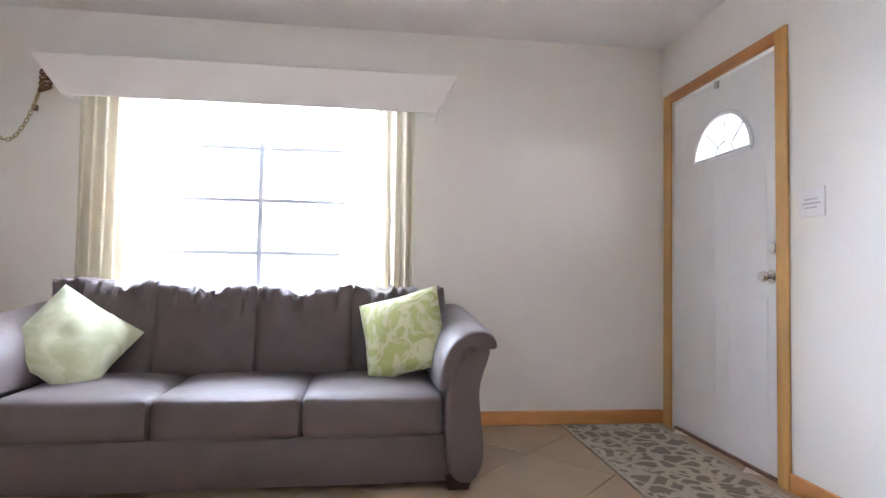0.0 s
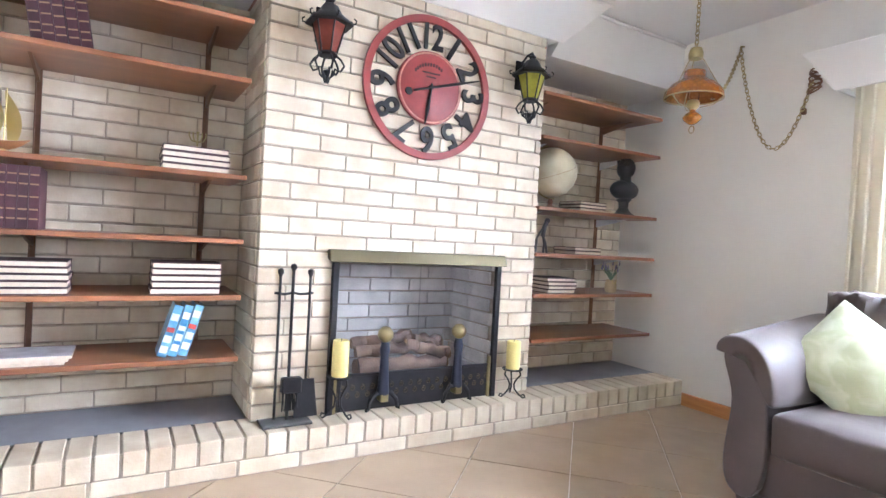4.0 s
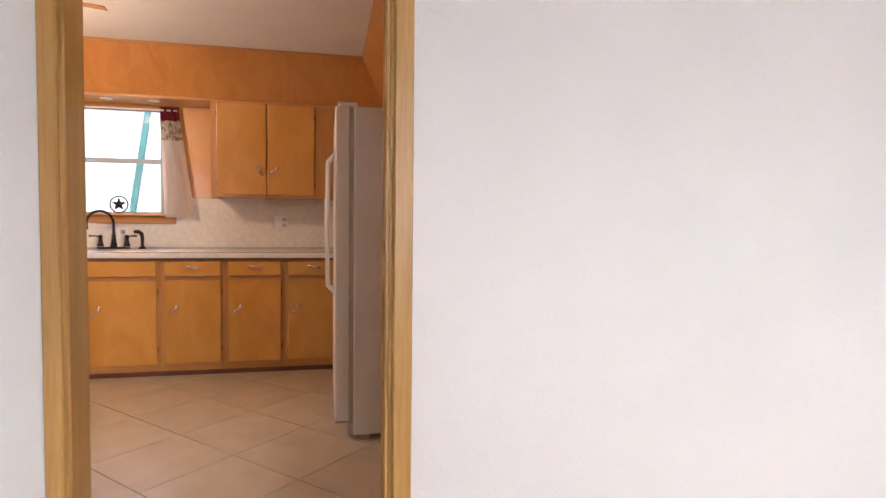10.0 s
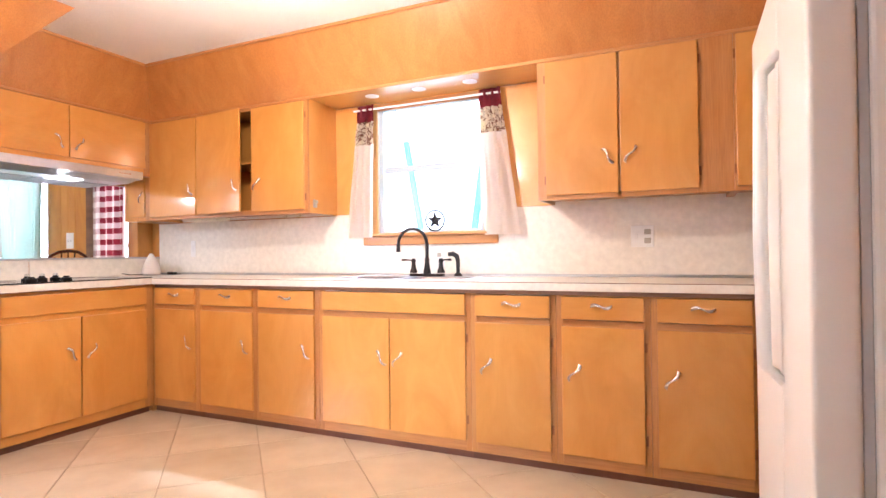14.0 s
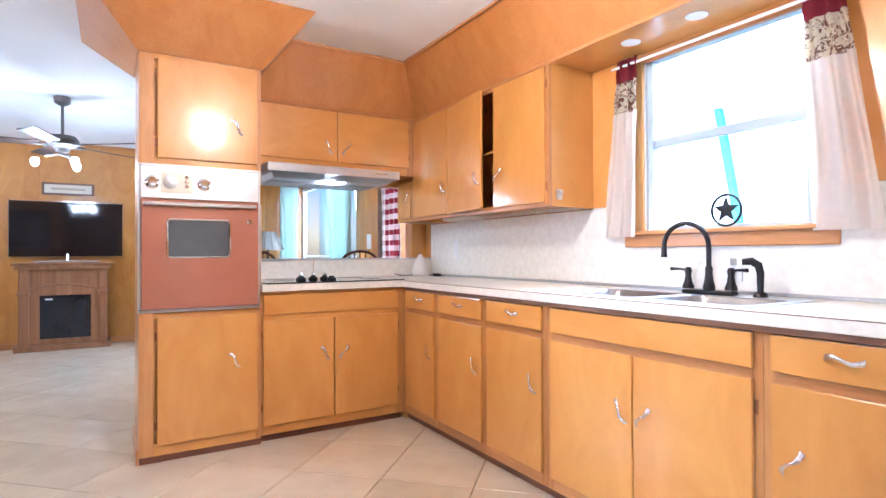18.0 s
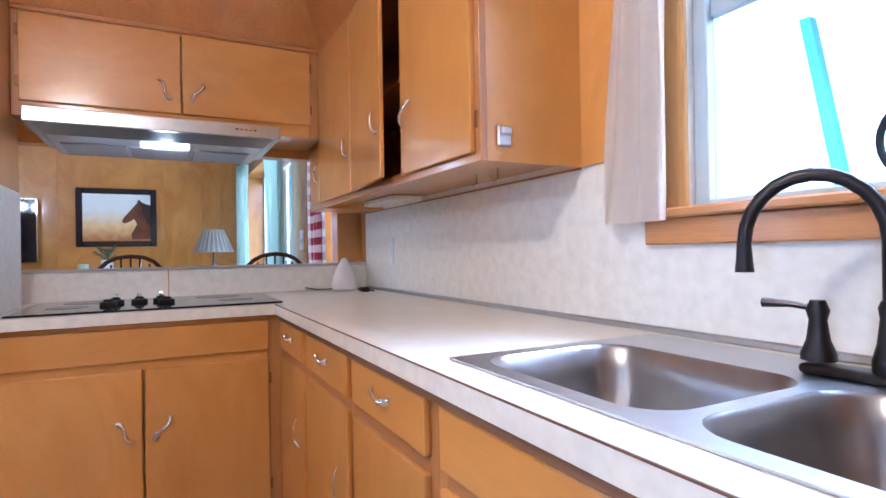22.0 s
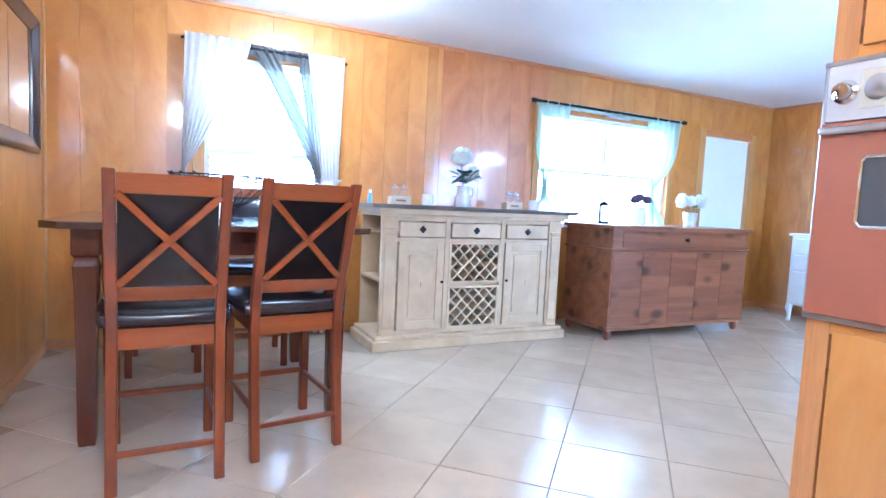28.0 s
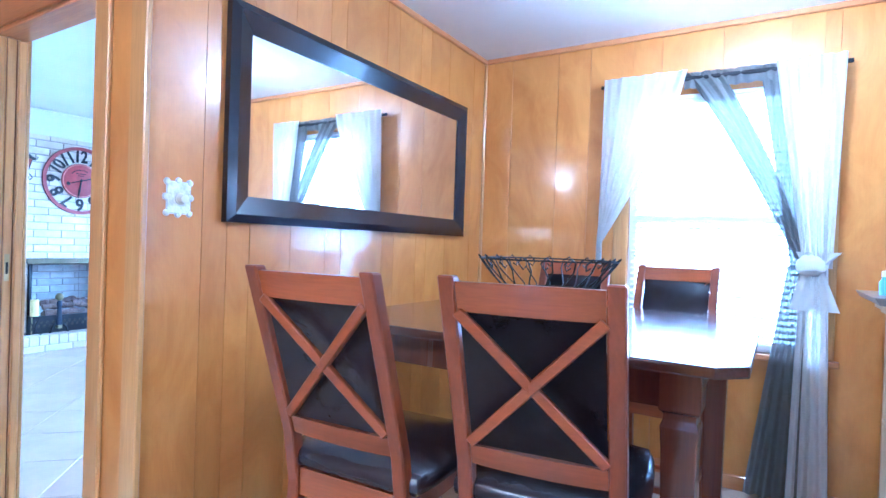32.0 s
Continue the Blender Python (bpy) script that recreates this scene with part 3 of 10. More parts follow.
# cove trim at the panelled ceilings
ct = "thin amber wooden cove moulding under the ceiling"
strip("trim_ceiling_west", (DX, DX + 0.02, YK, YD, H - 0.03, H), TRIM_Y, ct)
strip("trim_ceiling_north", (DX + 0.02, XE, YD - 0.02, YD, H - 0.03, H), TRIM_X, ct)
strip("trim_ceiling_east", (XE - 0.02, XE, YE - 0.2, YD - 0.02, H - 0.03, H), TRIM_Y, ct)
strip("trim_batten_north", (9.03, 9.125, YD - 0.008, YD, 0.075, H), PANEL, "flat wooden batten over a panel joint", bev=0.002)
strip("trim_corner_west", (DX, DX + 0.018, YD - 0.018, YD, 0.08, H - 0.03), TRIM, "narrow amber wooden corner moulding")
# doorway between living room and kitchen: jambs and casings
dw = "oak doorway casing between living room and kitchen"
x0, x1, zt = HOLE_DW[0], HOLE_DW[1], HOLE_DW[3]
strip("trim_doorway_jamb", (x0, x0 + 0.02, YK, YS, 0, zt - 0.02), TRIM, dw)
strip("trim_doorway_jamb", (x1 - 0.02, x1, YK, YS, 0, zt - 0.02), TRIM, dw)
strip("trim_door_stop", (x0 + 0.02, x0 + 0.030, YK + 0.004, YK + 0.036, 0, zt - 0.024), TRIM, "narrow oak stop strip beside the pocket door", bev=0.008)
strip("trim_door_stop", (x0 + 0.02, x0 + 0.030, YS - 0.042, YS - 0.004, 0, zt - 0.024), TRIM, "narrow oak stop strip beside the pocket door", bev=0.008)
strip("trim_pocket_slot", (x0 + 0.02, x0 + 0.0205, YK + 0.036, YS - 0.042, 0, zt - 0.024), DARKTOE, "dark slot of the pocket door", bev=0)
pd = thing("pocket_door", (x0 + 0.02, YM, 0), "pale oak pocket door pushed into the wall", "door")
box("leading_edge", (x0 + 0.0205, x0 + 0.026, YK + 0.041, YS - 0.047, 0.008, zt - 0.026), TRIM, pd, 0.002)
strip("trim_doorway_head", (x0, x1, YK, YS, zt - 0.02, zt), TRIM_X, dw)
for (n, ya, yb) in (("living", YS, YS + 0.016), ("kitchen", YK - 0.016, YK)):
    strip("trim_casing_" + n, (x0 - 0.047, x0 + 0.008, ya, yb, 0, zt + 0.075), TRIM, dw)
    strip("trim_casing_" + n, (x1 - 0.008, x1 + (0.036 if n == 'living' else 0.080), ya, yb, 0, zt + 0.075), TRIM, dw)
    strip("trim_casing_" + n, (x0 + 0.008, x1 - 0.008, ya, yb, zt - 0.008, zt + 0.075), TRIM_X, dw)
strip("trim_outer_corner", (DX - 0.07, DX + 0.018, YK - 0.02, YK, 0, H - 0.03), TRIM, "amber wooden corner board beside the doorway")

# ---- living room: windows, doors ----


def sash_window(name, x0, x1, y, z0, z1, out, mat, label, cols=1, rows=2, fw=0.045, meet=None, deep=0.05):
    """A wooden window in a wall that runs along x; out is +1 where outside lies at larger y."""
    w = thing(name, ((x0 + x1) / 2, y, z0), label, "window", kind="structure")
    d0, d1 = (y, y + deep) if out > 0 else (y - deep, y)
    for q_ in ((x0, x0 + fw, d0, d1, z0, z1), (x1 - fw, x1, d0, d1, z0, z1), (x0 + fw, x1 - fw, d0, d1, z0, z0 + fw), (x0 + fw, x1 - fw, d0, d1, z1 - fw, z1)):
        box("window_frame", q_, mat, w, 0.003)
    ym = (d0 + d1) / 2
    for i in range(1, cols):
        xm = x0 + (x1 - x0) * i / cols
        box("mullion", (xm - 0.016, xm + 0.016, ym - 0.014, ym + 0.014, z0 + fw, z1 - fw), mat, w, 0.003)
    for j in range(1, rows):
        zm = meet if (meet and rows == 2) else z0 + (z1 - z0) * j / rows
        t = 0.02 if (meet and rows == 2) else 0.013
        box("glazing_bar", (x0 + fw, x1 - fw, ym - 0.012, ym + 0.012, zm - t, zm + t), mat, w, 0.003)
    g = box("pane", (x0 + fw, x1 - fw, ym - 0.002, ym + 0.002, z0 + fw, z1 - fw), GLASSM, w, 0)
    g.visible_shadow = False
    return w


sash_window("window_living", 2.93, 4.39, YN + 0.03, 0.72, 2.00, 1, paint("grey_window_paint", (0.62, 0.66, 0.70), 0.4), "white picture window with slim glazing bars", 2, 4, 0.04)
strip("trim_sill_living", (2.88, 4.44, YN - 0.03, YN + 0.05, 0.68, 0.718), WHITE, "white painted window sill")

# window valance box and curtains
val = thing("window_valance", (3.65, 3.2, 1.88), "white boxed wooden valance above the picture window", "valance")
bm = bmesh.new()
hexa(bm, [(2.64, 3.040, 1.878), (4.70, 3.040, 1.878), (4.70, 3.055, 1.878), (2.64, 3.055, 1.878), (2.47, 3.040, 2.107), (4.828, 3.040, 2.107), (4.828, 3.055, 2.107), (2.47, 3.055, 2.107)])
part("front_board", bevel(bm, 0.003), SOFFIT, val)
for xa, xb in ((2.64, 2.47), (4.70, 4.828)):
    bm = bmesh.new()
    s = 0.012 if xa < 3 else -0.012
    hexa(bm, [(xa, 3.055, 1.878), (xa + s, 3.055, 1.878), (xa + s, 3.248, 1.878), (xa, 3.248, 1.878), (xb, 3.055, 2.107), (xb + s, 3.055, 2.107), (xb + s, 3.248, 2.107), (xb, 3.248, 2.107)])
    part("end_board", bm, SOFFIT, val)
box("top_board", (2.49, 4.808, 3.057, 3.248, 2.092, 2.105), SOFFIT, val)
lc = thing("curtain_pair", (3.65, 3.14, 0.12), "pale cream drapes drawn to the sides of the window", "curtain")
cloth("drape", 2.69, 3.14, 0.12, 1.96, 3.14, CREAMC, lc, 7, 0.032)
cloth("drape", 4.18, 4.58, 0.12, 1.96, 3.14, CREAMC, lc, 7, 0.032)
rod("curtain_rod", [(2.66, 3.14, 1.97), (4.68, 3.14, 1.97)], 0.008, WHITE, lc)

# front door
fd = thing("door_front", (6.26, 2.665, 0), "white panelled front door with a fan-shaped light", "door", kind="structure")
y0, y1 = 2.205, 3.125


def door_slab(x, out, y0, y1, z0, z1, thick, fan):
    """A slab in a wall along y, cut in a grid so that a half-round light goes through it."""
    bm = bmesh.new()
    yc, zc, r = fan
    n = 14
    arc = [(yc + r * math.cos(math.pi * k / n), zc + r * 0.95 * math.sin(math.pi * k / n)) for k in range(n + 1)]
    def quad(pts):
        lo = [bm.verts.new((x, p[0], p[1])) for p in pts]
        hi = [bm.verts.new((x + thick * out, p[0], p[1])) for p in pts]
        bm.faces.new(lo)
        bm.faces.new(hi[::-1])
        for i in range(len(pts)):
            j = (i + 1) % len(pts)
            bm.faces.new((lo[i], hi[i], hi[j], lo[j]))
    quad([(y0, z0), (y1, z0), (y1, zc), (y0, zc)])
    quad([(y0, zc), (yc - r, zc), (yc - r, z1), (y0, z1)])
    quad([(yc + r, zc), (y1, zc), (y1, z1), (yc + r, z1)])
    for p, q in zip(arc, arc[1:]):
        quad([p, (p[0], z1), (q[0], z1), q])
    return bm


FAN = (2.645, 1.605, 0.248)
part("slab", door_slab(6.235, 1, y0, y1, 0.02, 2.03, 0.045, FAN), WHITE, fd)
bm = bmesh.new()
ring_sweep(bm, [(6.232, FAN[0] + FAN[2] * math.cos(math.pi * k / 16), FAN[1] + FAN[2] * 0.95 * math.sin(math.pi * k / 16)) for k in range(17)], 0.014, 6)
ring_sweep(bm, [(6.232, FAN[0] - FAN[2], FAN[1]), (6.232, FAN[0] + FAN[2], FAN[1])], 0.014, 6)
part("fanlight_rim", bm, WHITE, fd, smooth=True)
for k in (1, 2, 3):
    a = math.pi * k / 4
    rod("fanlight_bar", [(6.25, FAN[0] + 0.07 * math.cos(a), FAN[1] + 0.07 * math.sin(a)), (6.25, FAN[0] + FAN[2] * math.cos(a), FAN[1] + 0.95 * FAN[2] * math.sin(a))], 0.006, WHITE, fd)
rod("fanlight_bar", [(6.25, FAN[0] + 0.08 * math.cos(math.pi * k / 8), FAN[1] + 0.08 * math.sin(math.pi * k / 8)) for k in range(9)], 0.006, WHITE, fd)
g = box("fanlight_pane", (6.255, 6.259, FAN[0] - FAN[2], FAN[0] + FAN[2], FAN[1], FAN[1] + FAN[2]), GLASSM, fd, 0)
g.visible_shadow = False
for ya, yb in ((2.30, 2.61), (2.71, 3.02)):
    for za, zb in ((0.28, 0.84), (0.98, 1.50)):
        bm = bmesh.new()
        for d in ((ya, yb, za, za + 0.018), (ya, yb, zb - 0.018, zb), (ya, ya + 0.018, za + 0.018, zb - 0.018), (yb - 0.018, yb, za + 0.018, zb - 0.018)):
            bbox(bm, 6.2335, 6.236, *d)
        part("panel_moulding", bm, WHITE, fd)
kn = turned("knob", [(0.0, -0.062), (0.022, -0.06), (0.028, -0.045), (0.02, -0.03), (0.012, -0.02), (0.012, -0.008), (0.032, -0.006), (0.032, 0)], (6.234, 2.265, 0.95), CHROME, fd, "round chrome door knob", axis='x')
turned("deadbolt", [(0.0, -0.022), (0.024, -0.02), (0.028, -0.008), (0.032, 0)], (6.234, 2.24, 1.083), CHROME, fd, "chrome deadbolt", axis='x')
box("latch_guard", (6.22, 6.235, 2.665, 2.695, 1.99, 2.03), STEEL, fd)
dl = "orange-brown oak casing round the front door"
strip("trim_front_door", (EX - 0.016, EX, 2.13, 2.205, 0, 2.105), TRIM, dl)
strip("trim_front_door", (EX - 0.016, EX, 3.125, 3.215, 0, 2.105), TRIM, dl)
strip("trim_front_door", (EX - 0.016, EX, 2.205, 3.125, 2.04, 2.105), TRIM_Y, dl)
strip("trim_front_stop", (6.222, 6.234, 2.203, 2.218, 0, 2.04), TRIM, dl)
strip("trim_threshold", (6.225, 6.32, 2.21, 3.12, 0, 0.018), EDGEW, "dark worn door threshold")
sg = thing("notice_card", (6.215, 2.0, 1.208), "small white printed notice in a clear holder on the wall", "sign")
box("card", (6.212, 6.219, 1.93, 2.07, 1.208, 1.331), WHITE, sg, 0.001)
for k, (a, b) in enumerate(((1.965, 2.04), (1.95, 2.05), (1.97, 2.035))):
    box("text_bar", (6.2108, 6.2122, a, b, 1.28 - 0.018 * k, 1.286 - 0.018 * k), SEAL, sg, 0)

# door mat runner
RUGM = bpy.data.materials.new("grey_leaf_runner")
nt, b = nodes_of(RUGM)
v = coords(nt, (1, 1, 1), False)
vo = nt.nodes.new("ShaderNodeTexVoronoi")
vo.feature = 'DISTANCE_TO_EDGE'
vo.inputs["Scale"].default_value = 11
wv = noise_tex(nt, v, 9, 2)
mxv = nt.nodes.new("ShaderNodeMix")
mxv.data_type = 'RGBA'
mxv.inputs[0].default_value = 0.12
nt.links.new(v, mxv.inputs[6])
nt.links.new(wv, mxv.inputs[7])
nt.links.new(mxv.outputs[2], vo.inputs["Vector"])
nt.links.new(ramp_mix(nt, vo.outputs["Distance"], (0.42, 0.36, 0.27), (0.18, 0.15, 0.12), 0.09, 0.15), b.inputs["Base Color"])
b.inputs["Roughness"].default_value = 0.95
rug = thing("floor_runner", (5.84, 2.4, 0), "grey-brown leaf patterned runner rug before the front door", "rug")
box("pile_surface", (5.555, 6.125, 1.57, 3.18, 0.001, 0.010), RUGM, rug, 0.003)
RUGB = paint("rug_border", (0.36, 0.31, 0.24), 0.95, var=0.15, scale=30)
boxes("border", [(5.53, 5.555, 1.55, 3.20, 0.001, 0.011), (6.125, 6.15, 1.55, 3.20, 0.001, 0.011), (5.555, 6.125, 1.55, 1.57, 0.001, 0.011), (5.555, 6.125, 3.18, 3.20, 0.001, 0.011)], RUGB, rug, 0.002)

# ---- sofa ----
SOFA_M = pose(3.767, 2.66, 0, 0, 0, 1.5)
SOFAL = paint("dark_sofa_foot", (0.03, 0.017, 0.012), 0.45)
sofa = thing("sofa", (0, 0, 0), "taupe microfibre three-seat sofa with padded flared arms", "sofa")
part("base", puffy((-0.96, 0.96, -0.415, 0.38, 0.028, 0.245), 0.008, 5, 0.02, 1, 0.006), SOFAC, sofa, smooth=True)


def stuffed(d, bev, crown, seed, crush=0.0, lean=0.0, cuts=13):
    """A stuffed block with firm seams; crush wrinkles and hollows its top edge, lean tips it back."""
    x0, x1, y0, y1, z0, z1 = d
    bm = puffy(d, 0.010, cuts, bev, seed, crown)
    for v_ in bm.verts:
        u = (2 * v_.co.x - x0 - x1) / (x1 - x0)
        h = max(0.0, (v_.co.z - z0) / (z1 - z0) - 0.55) / 0.45
        if crush:
            w = noise.noise(Vector((u * 2.2 + seed * 3.7, 0.4, seed)))
            r = abs(noise.noise(Vector((u * 4.5 + seed, v_.co.y * 6.0, v_.co.z * 5.0))))
            f = abs(noise.noise(Vector((u * 9.0 + seed * 1.3, v_.co.y * 9.0, v_.co.z * 7.0))))
            v_.co.z -= crush * h * h * ((1 - u * u) * 0.45 + 0.25 * w + 0.30 * r + 0.35 * f)
            v_.co.y += crush * h * (0.4 * w - 0.7 * r + 0.5 * f)
        v_.co.y += (v_.co.z - z0) * lean
    return bm


for k in range(3):
    xa = -0.90 + 0.60 * k
    part("seat_cushion", stuffed((xa + 0.004, xa + 0.596, -0.455, 0.20, 0.235, 0.415), 0.030, 0.022, k), SOFAC, sofa, smooth=True)
part("back_frame", puffy((-1.0, 1.0, 0.26, 0.42, 0.06, 0.76), 0.012, 5, 0.06, 5, 0.01), SOFAC, sofa, smooth=True)
for k in range(4):
    xa = -0.98 + 0.49 * k
    bm = stuffed((xa + 0.003, xa + 0.487, 0.06, 0.25, 0.40, 0.875 + (0.025 if k == 0 else 0.0)), 0.020, 0.030, 9 + k, 0.085, 0.20, 26)
    part("back_cushion", bm, SOFAC, sofa, smooth=True)


def sofa_arm(sx):
    """A flared arm: an outline drawn along the sofa's depth."""
    bm = bmesh.new()
    prof = [(0.905, 0.03), (1.04, 0.03), (1.075, 0.11), (1.078, 0.21), (1.055, 0.36), (1.05, 0.45), (1.085, 0.55), (1.105, 0.60), (1.085, 0.632), (1.03, 0.632), (0.965, 0.60), (0.925, 0.52), (0.905, 0.40)]
    ys = [-0.455, -0.45, -0.42, -0.2, 0.05, 0.25, 0.40, 0.43]
    rings = []
    for k, y in enumerate(ys):
        s = 0.97 if k in (0, len(ys) - 1) else 1.0
        rings.append([bm.verts.new((sx * (1.0 + (x - 1.0) * s), y, 0.34 + (z + (0.09 * (k / 7) if z > 0.4 else 0) - 0.34) * s)) for x, z in prof])
    for r0, r1 in zip(rings, rings[1:]):
        for i in range(len(prof)):
            j = (i + 1) % len(prof)
            bm.faces.new((r0[i], r0[j], r1[j], r1[i]))
    bm.faces.new(rings[0])
    bm.faces.new(rings[-1][::-1])
    return bm


for sx in (1, -1):
    a = part("arm", sofa_arm(sx), SOFAC, sofa, smooth=True)
    mo = a.modifiers.new("soft", 'SUBSURF')
    mo.levels = mo.render_levels = 2
    bm = bmesh.new()
    pad = [(1.135, 0.612), (1.128, 0.655), (1.08, 0.688), (1.01, 0.690), (0.94, 0.655), (0.892, 0.59), (0.872, 0.50), (0.872, 0.425), (0.90, 0.42), (0.915, 0.52), (0.955, 0.605), (1.03, 0.64), (1.09, 0.638), (1.118, 0.608)]
    rings = []
    for yq, sq in ((-0.474, 0.80), (-0.472, 0.93), (-0.45, 1.0), (-0.36, 1.03), (-0.2, 1.02), (0.0, 1.03), (0.18, 1.0), (0.30, 0.98), (0.32, 0.85)):
        rings.append([bm.verts.new((sx * (1.0 + (x - 1.0) * sq), yq, 0.60 + (z - 0.60) * sq + (yq + 0.47) * (0.10 if z > 0.55 else 0.0) + 0.006 * math.sin(yq * 17 + x * 9))) for x, z in pad])
    for r0, r1 in zip(rings, rings[1:]):
        for q in range(len(pad)):
            p = (q + 1) % len(pad)
            bm.faces.new((r0[q], r0[p], r1[p], r1[q]))
    bm.faces.new(rings[0])
    bm.faces.new(rings[-1][::-1])
    bmesh.ops.recalc_face_normals(bm, faces=list(bm.faces))
    a = part("arm_pad", bm, SOFAC, sofa, smooth=True)
    mo = a.modifiers.new("soft", 'SUBSURF')
    mo.levels = mo.render_levels = 2
for lx in (-0.97, 0.97):
    for ly in (-0.39, 0.34):
        bm = bmesh.new()
        hexa(bm, [(lx - 0.045, ly - 0.035, 0), (lx + 0.045, ly - 0.035, 0), (lx + 0.045, ly + 0.035, 0), (lx - 0.045, ly + 0.035, 0), (lx - 0.06, ly - 0.045, 0.062), (lx + 0.06, ly - 0.045, 0.062), (lx + 0.06, ly + 0.045, 0.062), (lx - 0.06, ly + 0.045, 0.062)])
        part("leg", bm, SOFAL, sofa, "dark wooden leg")
sofa.matrix_basis = SOFA_M


def pillow_cloth(name, c1, c2, lo, hi, scale):
    m = bpy.data.materials.new(name)
    nt, b = nodes_of(m)
    v = coords(nt, (1, 1, 1))
    wv = noise_tex(nt, v, scale, 2, 0.45, 2.2)
    nt.links.new(ramp_mix(nt, wv, c1, c2, lo, hi), b.inputs["Base Color"])
    b.inputs["Roughness"].default_value = 0.9
    b.inputs["Sheen Weight"].default_value = 0.3
    add_bump(nt, b, noise_tex(nt, v, 260, 2), 0.3)
    return m


PIL_L = pillow_cloth("pale_green_pillow", (0.50, 0.54, 0.33), (0.60, 0.63, 0.45), 0.40, 0.60, 6)
PIL_R = pillow_cloth("lime_leaf_pillow", (0.40, 0.45, 0.16), (0.60, 0.62, 0.38), 0.44, 0.56, 9)
for (x, y, z, rx, ry, rz, sp, pm, lb) in ((-0.77, -0.07, 0.60, 60, 0, 30, 50, PIL_L, "pale green faded throw pillow leaning in the sofa corner"), (0.745, -0.06, 0.635, 66, 4, -24, 22, PIL_R, "lime green leaf patterned throw pillow on the sofa")):
    pl = part("throw_pillow", pillow_mesh(0.42, 0.42, 0.14, 18, 18, 2.0, 0, x), pm, smooth=True)
    tagged(pl, lb, "pillow", "pillows on the sofa")
    pl.matrix_basis = SOFA_M @ pose(x, y, z, rx, ry, rz) @ pose(0, 0, 0, 0, 0, sp)

# ---- fireplace ----
BL, BH = 0.252, 0.0765


def brick_mesh(l, h, d):
    bm = bmesh.new()
    bbox(bm, 0, d, -l / 2, l / 2, -h / 2, h / 2)
    bevel(bm, 0.0035)
    me = bpy.data.meshes.new("brick")
    bm.to_mesh(me)
    bm.free()
    me.materials.append(BRICK)
    return me


MESHES = {}


def brick(parent, x, y, z, l, h=BH - 0.0085, d=0.05, mat=None, turn=None):
    key = (round(l, 3), round(h, 3), d, mat.name if mat else "")
    if key not in MESHES:
        MESHES[key] = brick_mesh(l, h, d)
        if mat:
            MESHES[key].materials[0] = mat
    ob = new("brick", MESHES[key])
    ob.parent = parent
    ob.matrix_basis = (turn or Matrix()) if turn else pose(x - org(parent).x, y - org(parent).y, z - org(parent).z)
    return ob


breast = tagged(part("chimney_breast", (lambda m: (bbox(m, XB - 0.01, XF - 0.012, 0.492, 0.83, 0.165, H), bbox(m, XB - 0.01, XF - 0.012, 1.78, 2.033, 0.165, H), bbox(m, XB - 0.01, XF - 0.012, 0.83, 1.78, 0.932, H), m)[-1])(bmesh.new()), MORTAR), "cream brick chimney breast with raked mortar joints", "chimney", kind="structure")
rb = random.Random(7)


def course(parent, x, y0, y1, z, off, holes=(), d=0.05, mat=None):
    y = y0 - off
    while y < y1 - 0.002:
        a, b = max(y, y0), min(y + BL, y1)
        y += BL
        segs = [(a, b)]
        for h0, h1 in holes:
            segs = [s for t in segs for s in ((t[0], min(t[1], h0)), (max(t[0], h1), t[1])) if s[1] - s[0] > 0.03]
        for p, q in segs:
            if q - p > 0.035:
                brick(parent, x - d + rb.uniform(0, 0.0025), (p + q) / 2, z, q - p - 0.005, d=d, mat=mat)


FPH = (0.83, 1.78)
for k in range(27):
    z = 0.165 + BH * (k + 0.5)
    holes = [FPH] if z < 0.932 else []
    course(breast, XF, 0.485, 2.04, z, BL / 2 if k % 2 else 0.0, holes)
    # returns on the two sides of the breast
    for ys, s in ((0.485, 1), (2.04, -1)):
        for xc, ln in (((1.434, 0.19), (1.232, 0.195)) if k % 2 else ((1.484, 0.09), (1.334, 0.19), (1.182, 0.10))):
            brick(breast, 0, 0, 0, ln, turn=pose(xc, ys + s * 0.048, z, 0, 0, -90 * s))
for nm, ya, yb in (("left", YS, 0.485), ("right", 2.04, YN)):
    al = tagged(box("brick_alcove", (XB - 0.19, XB - 0.010, ya + 0.001, yb - 0.001, 0.165, 2.16), MORTAR, bev=0), "cream brick recess behind the wooden shelves", "wall", kind="structure")
    for k in range(26):
        course(al, XB, ya, yb, 0.165 + BH * (k + 0.5), BL / 2 if k % 2 else 0.0)
# hearth
hearth = tagged(box("hearth", (XB, 1.735, YS, YN, 0, 0.155), MORTAR, bev=0), "raised cream brick hearth with a soldier course edge", "hearth", kind="structure")
n = 44
for k in range(n):
    y = YS + (YN - YS) * (k + 0.5) / n
    brick(hearth, 1.515, y, 0.118, (YN - YS) / n - 0.010, 0.094, 0.23)
for k in range(15):
    y = YS + (YN - YS) * (k + 0.5) / 15
    brick(hearth, 1.690, y, 0.034, (YN - YS) / 15 - 0.010, 0.062, 0.05)
for nm, ya, yb in (("l", YS + 0.002, 0.483), ("r", 2.042, YN - 0.002)):
    tagged(box("slate_slab", (XB + 0.002, 1.513, ya, yb, 0.155, 0.164), SLATE, bev=0.002), "dark grey slate slab on the hearth", "slab", kind="structure")
tagged(box("hearth_floor", (1.02, 1.513, 0.50, 2.03, 0.155, 0.1635), SLATE, bev=0), "grey firebox floor slab", "slab", kind="structure")
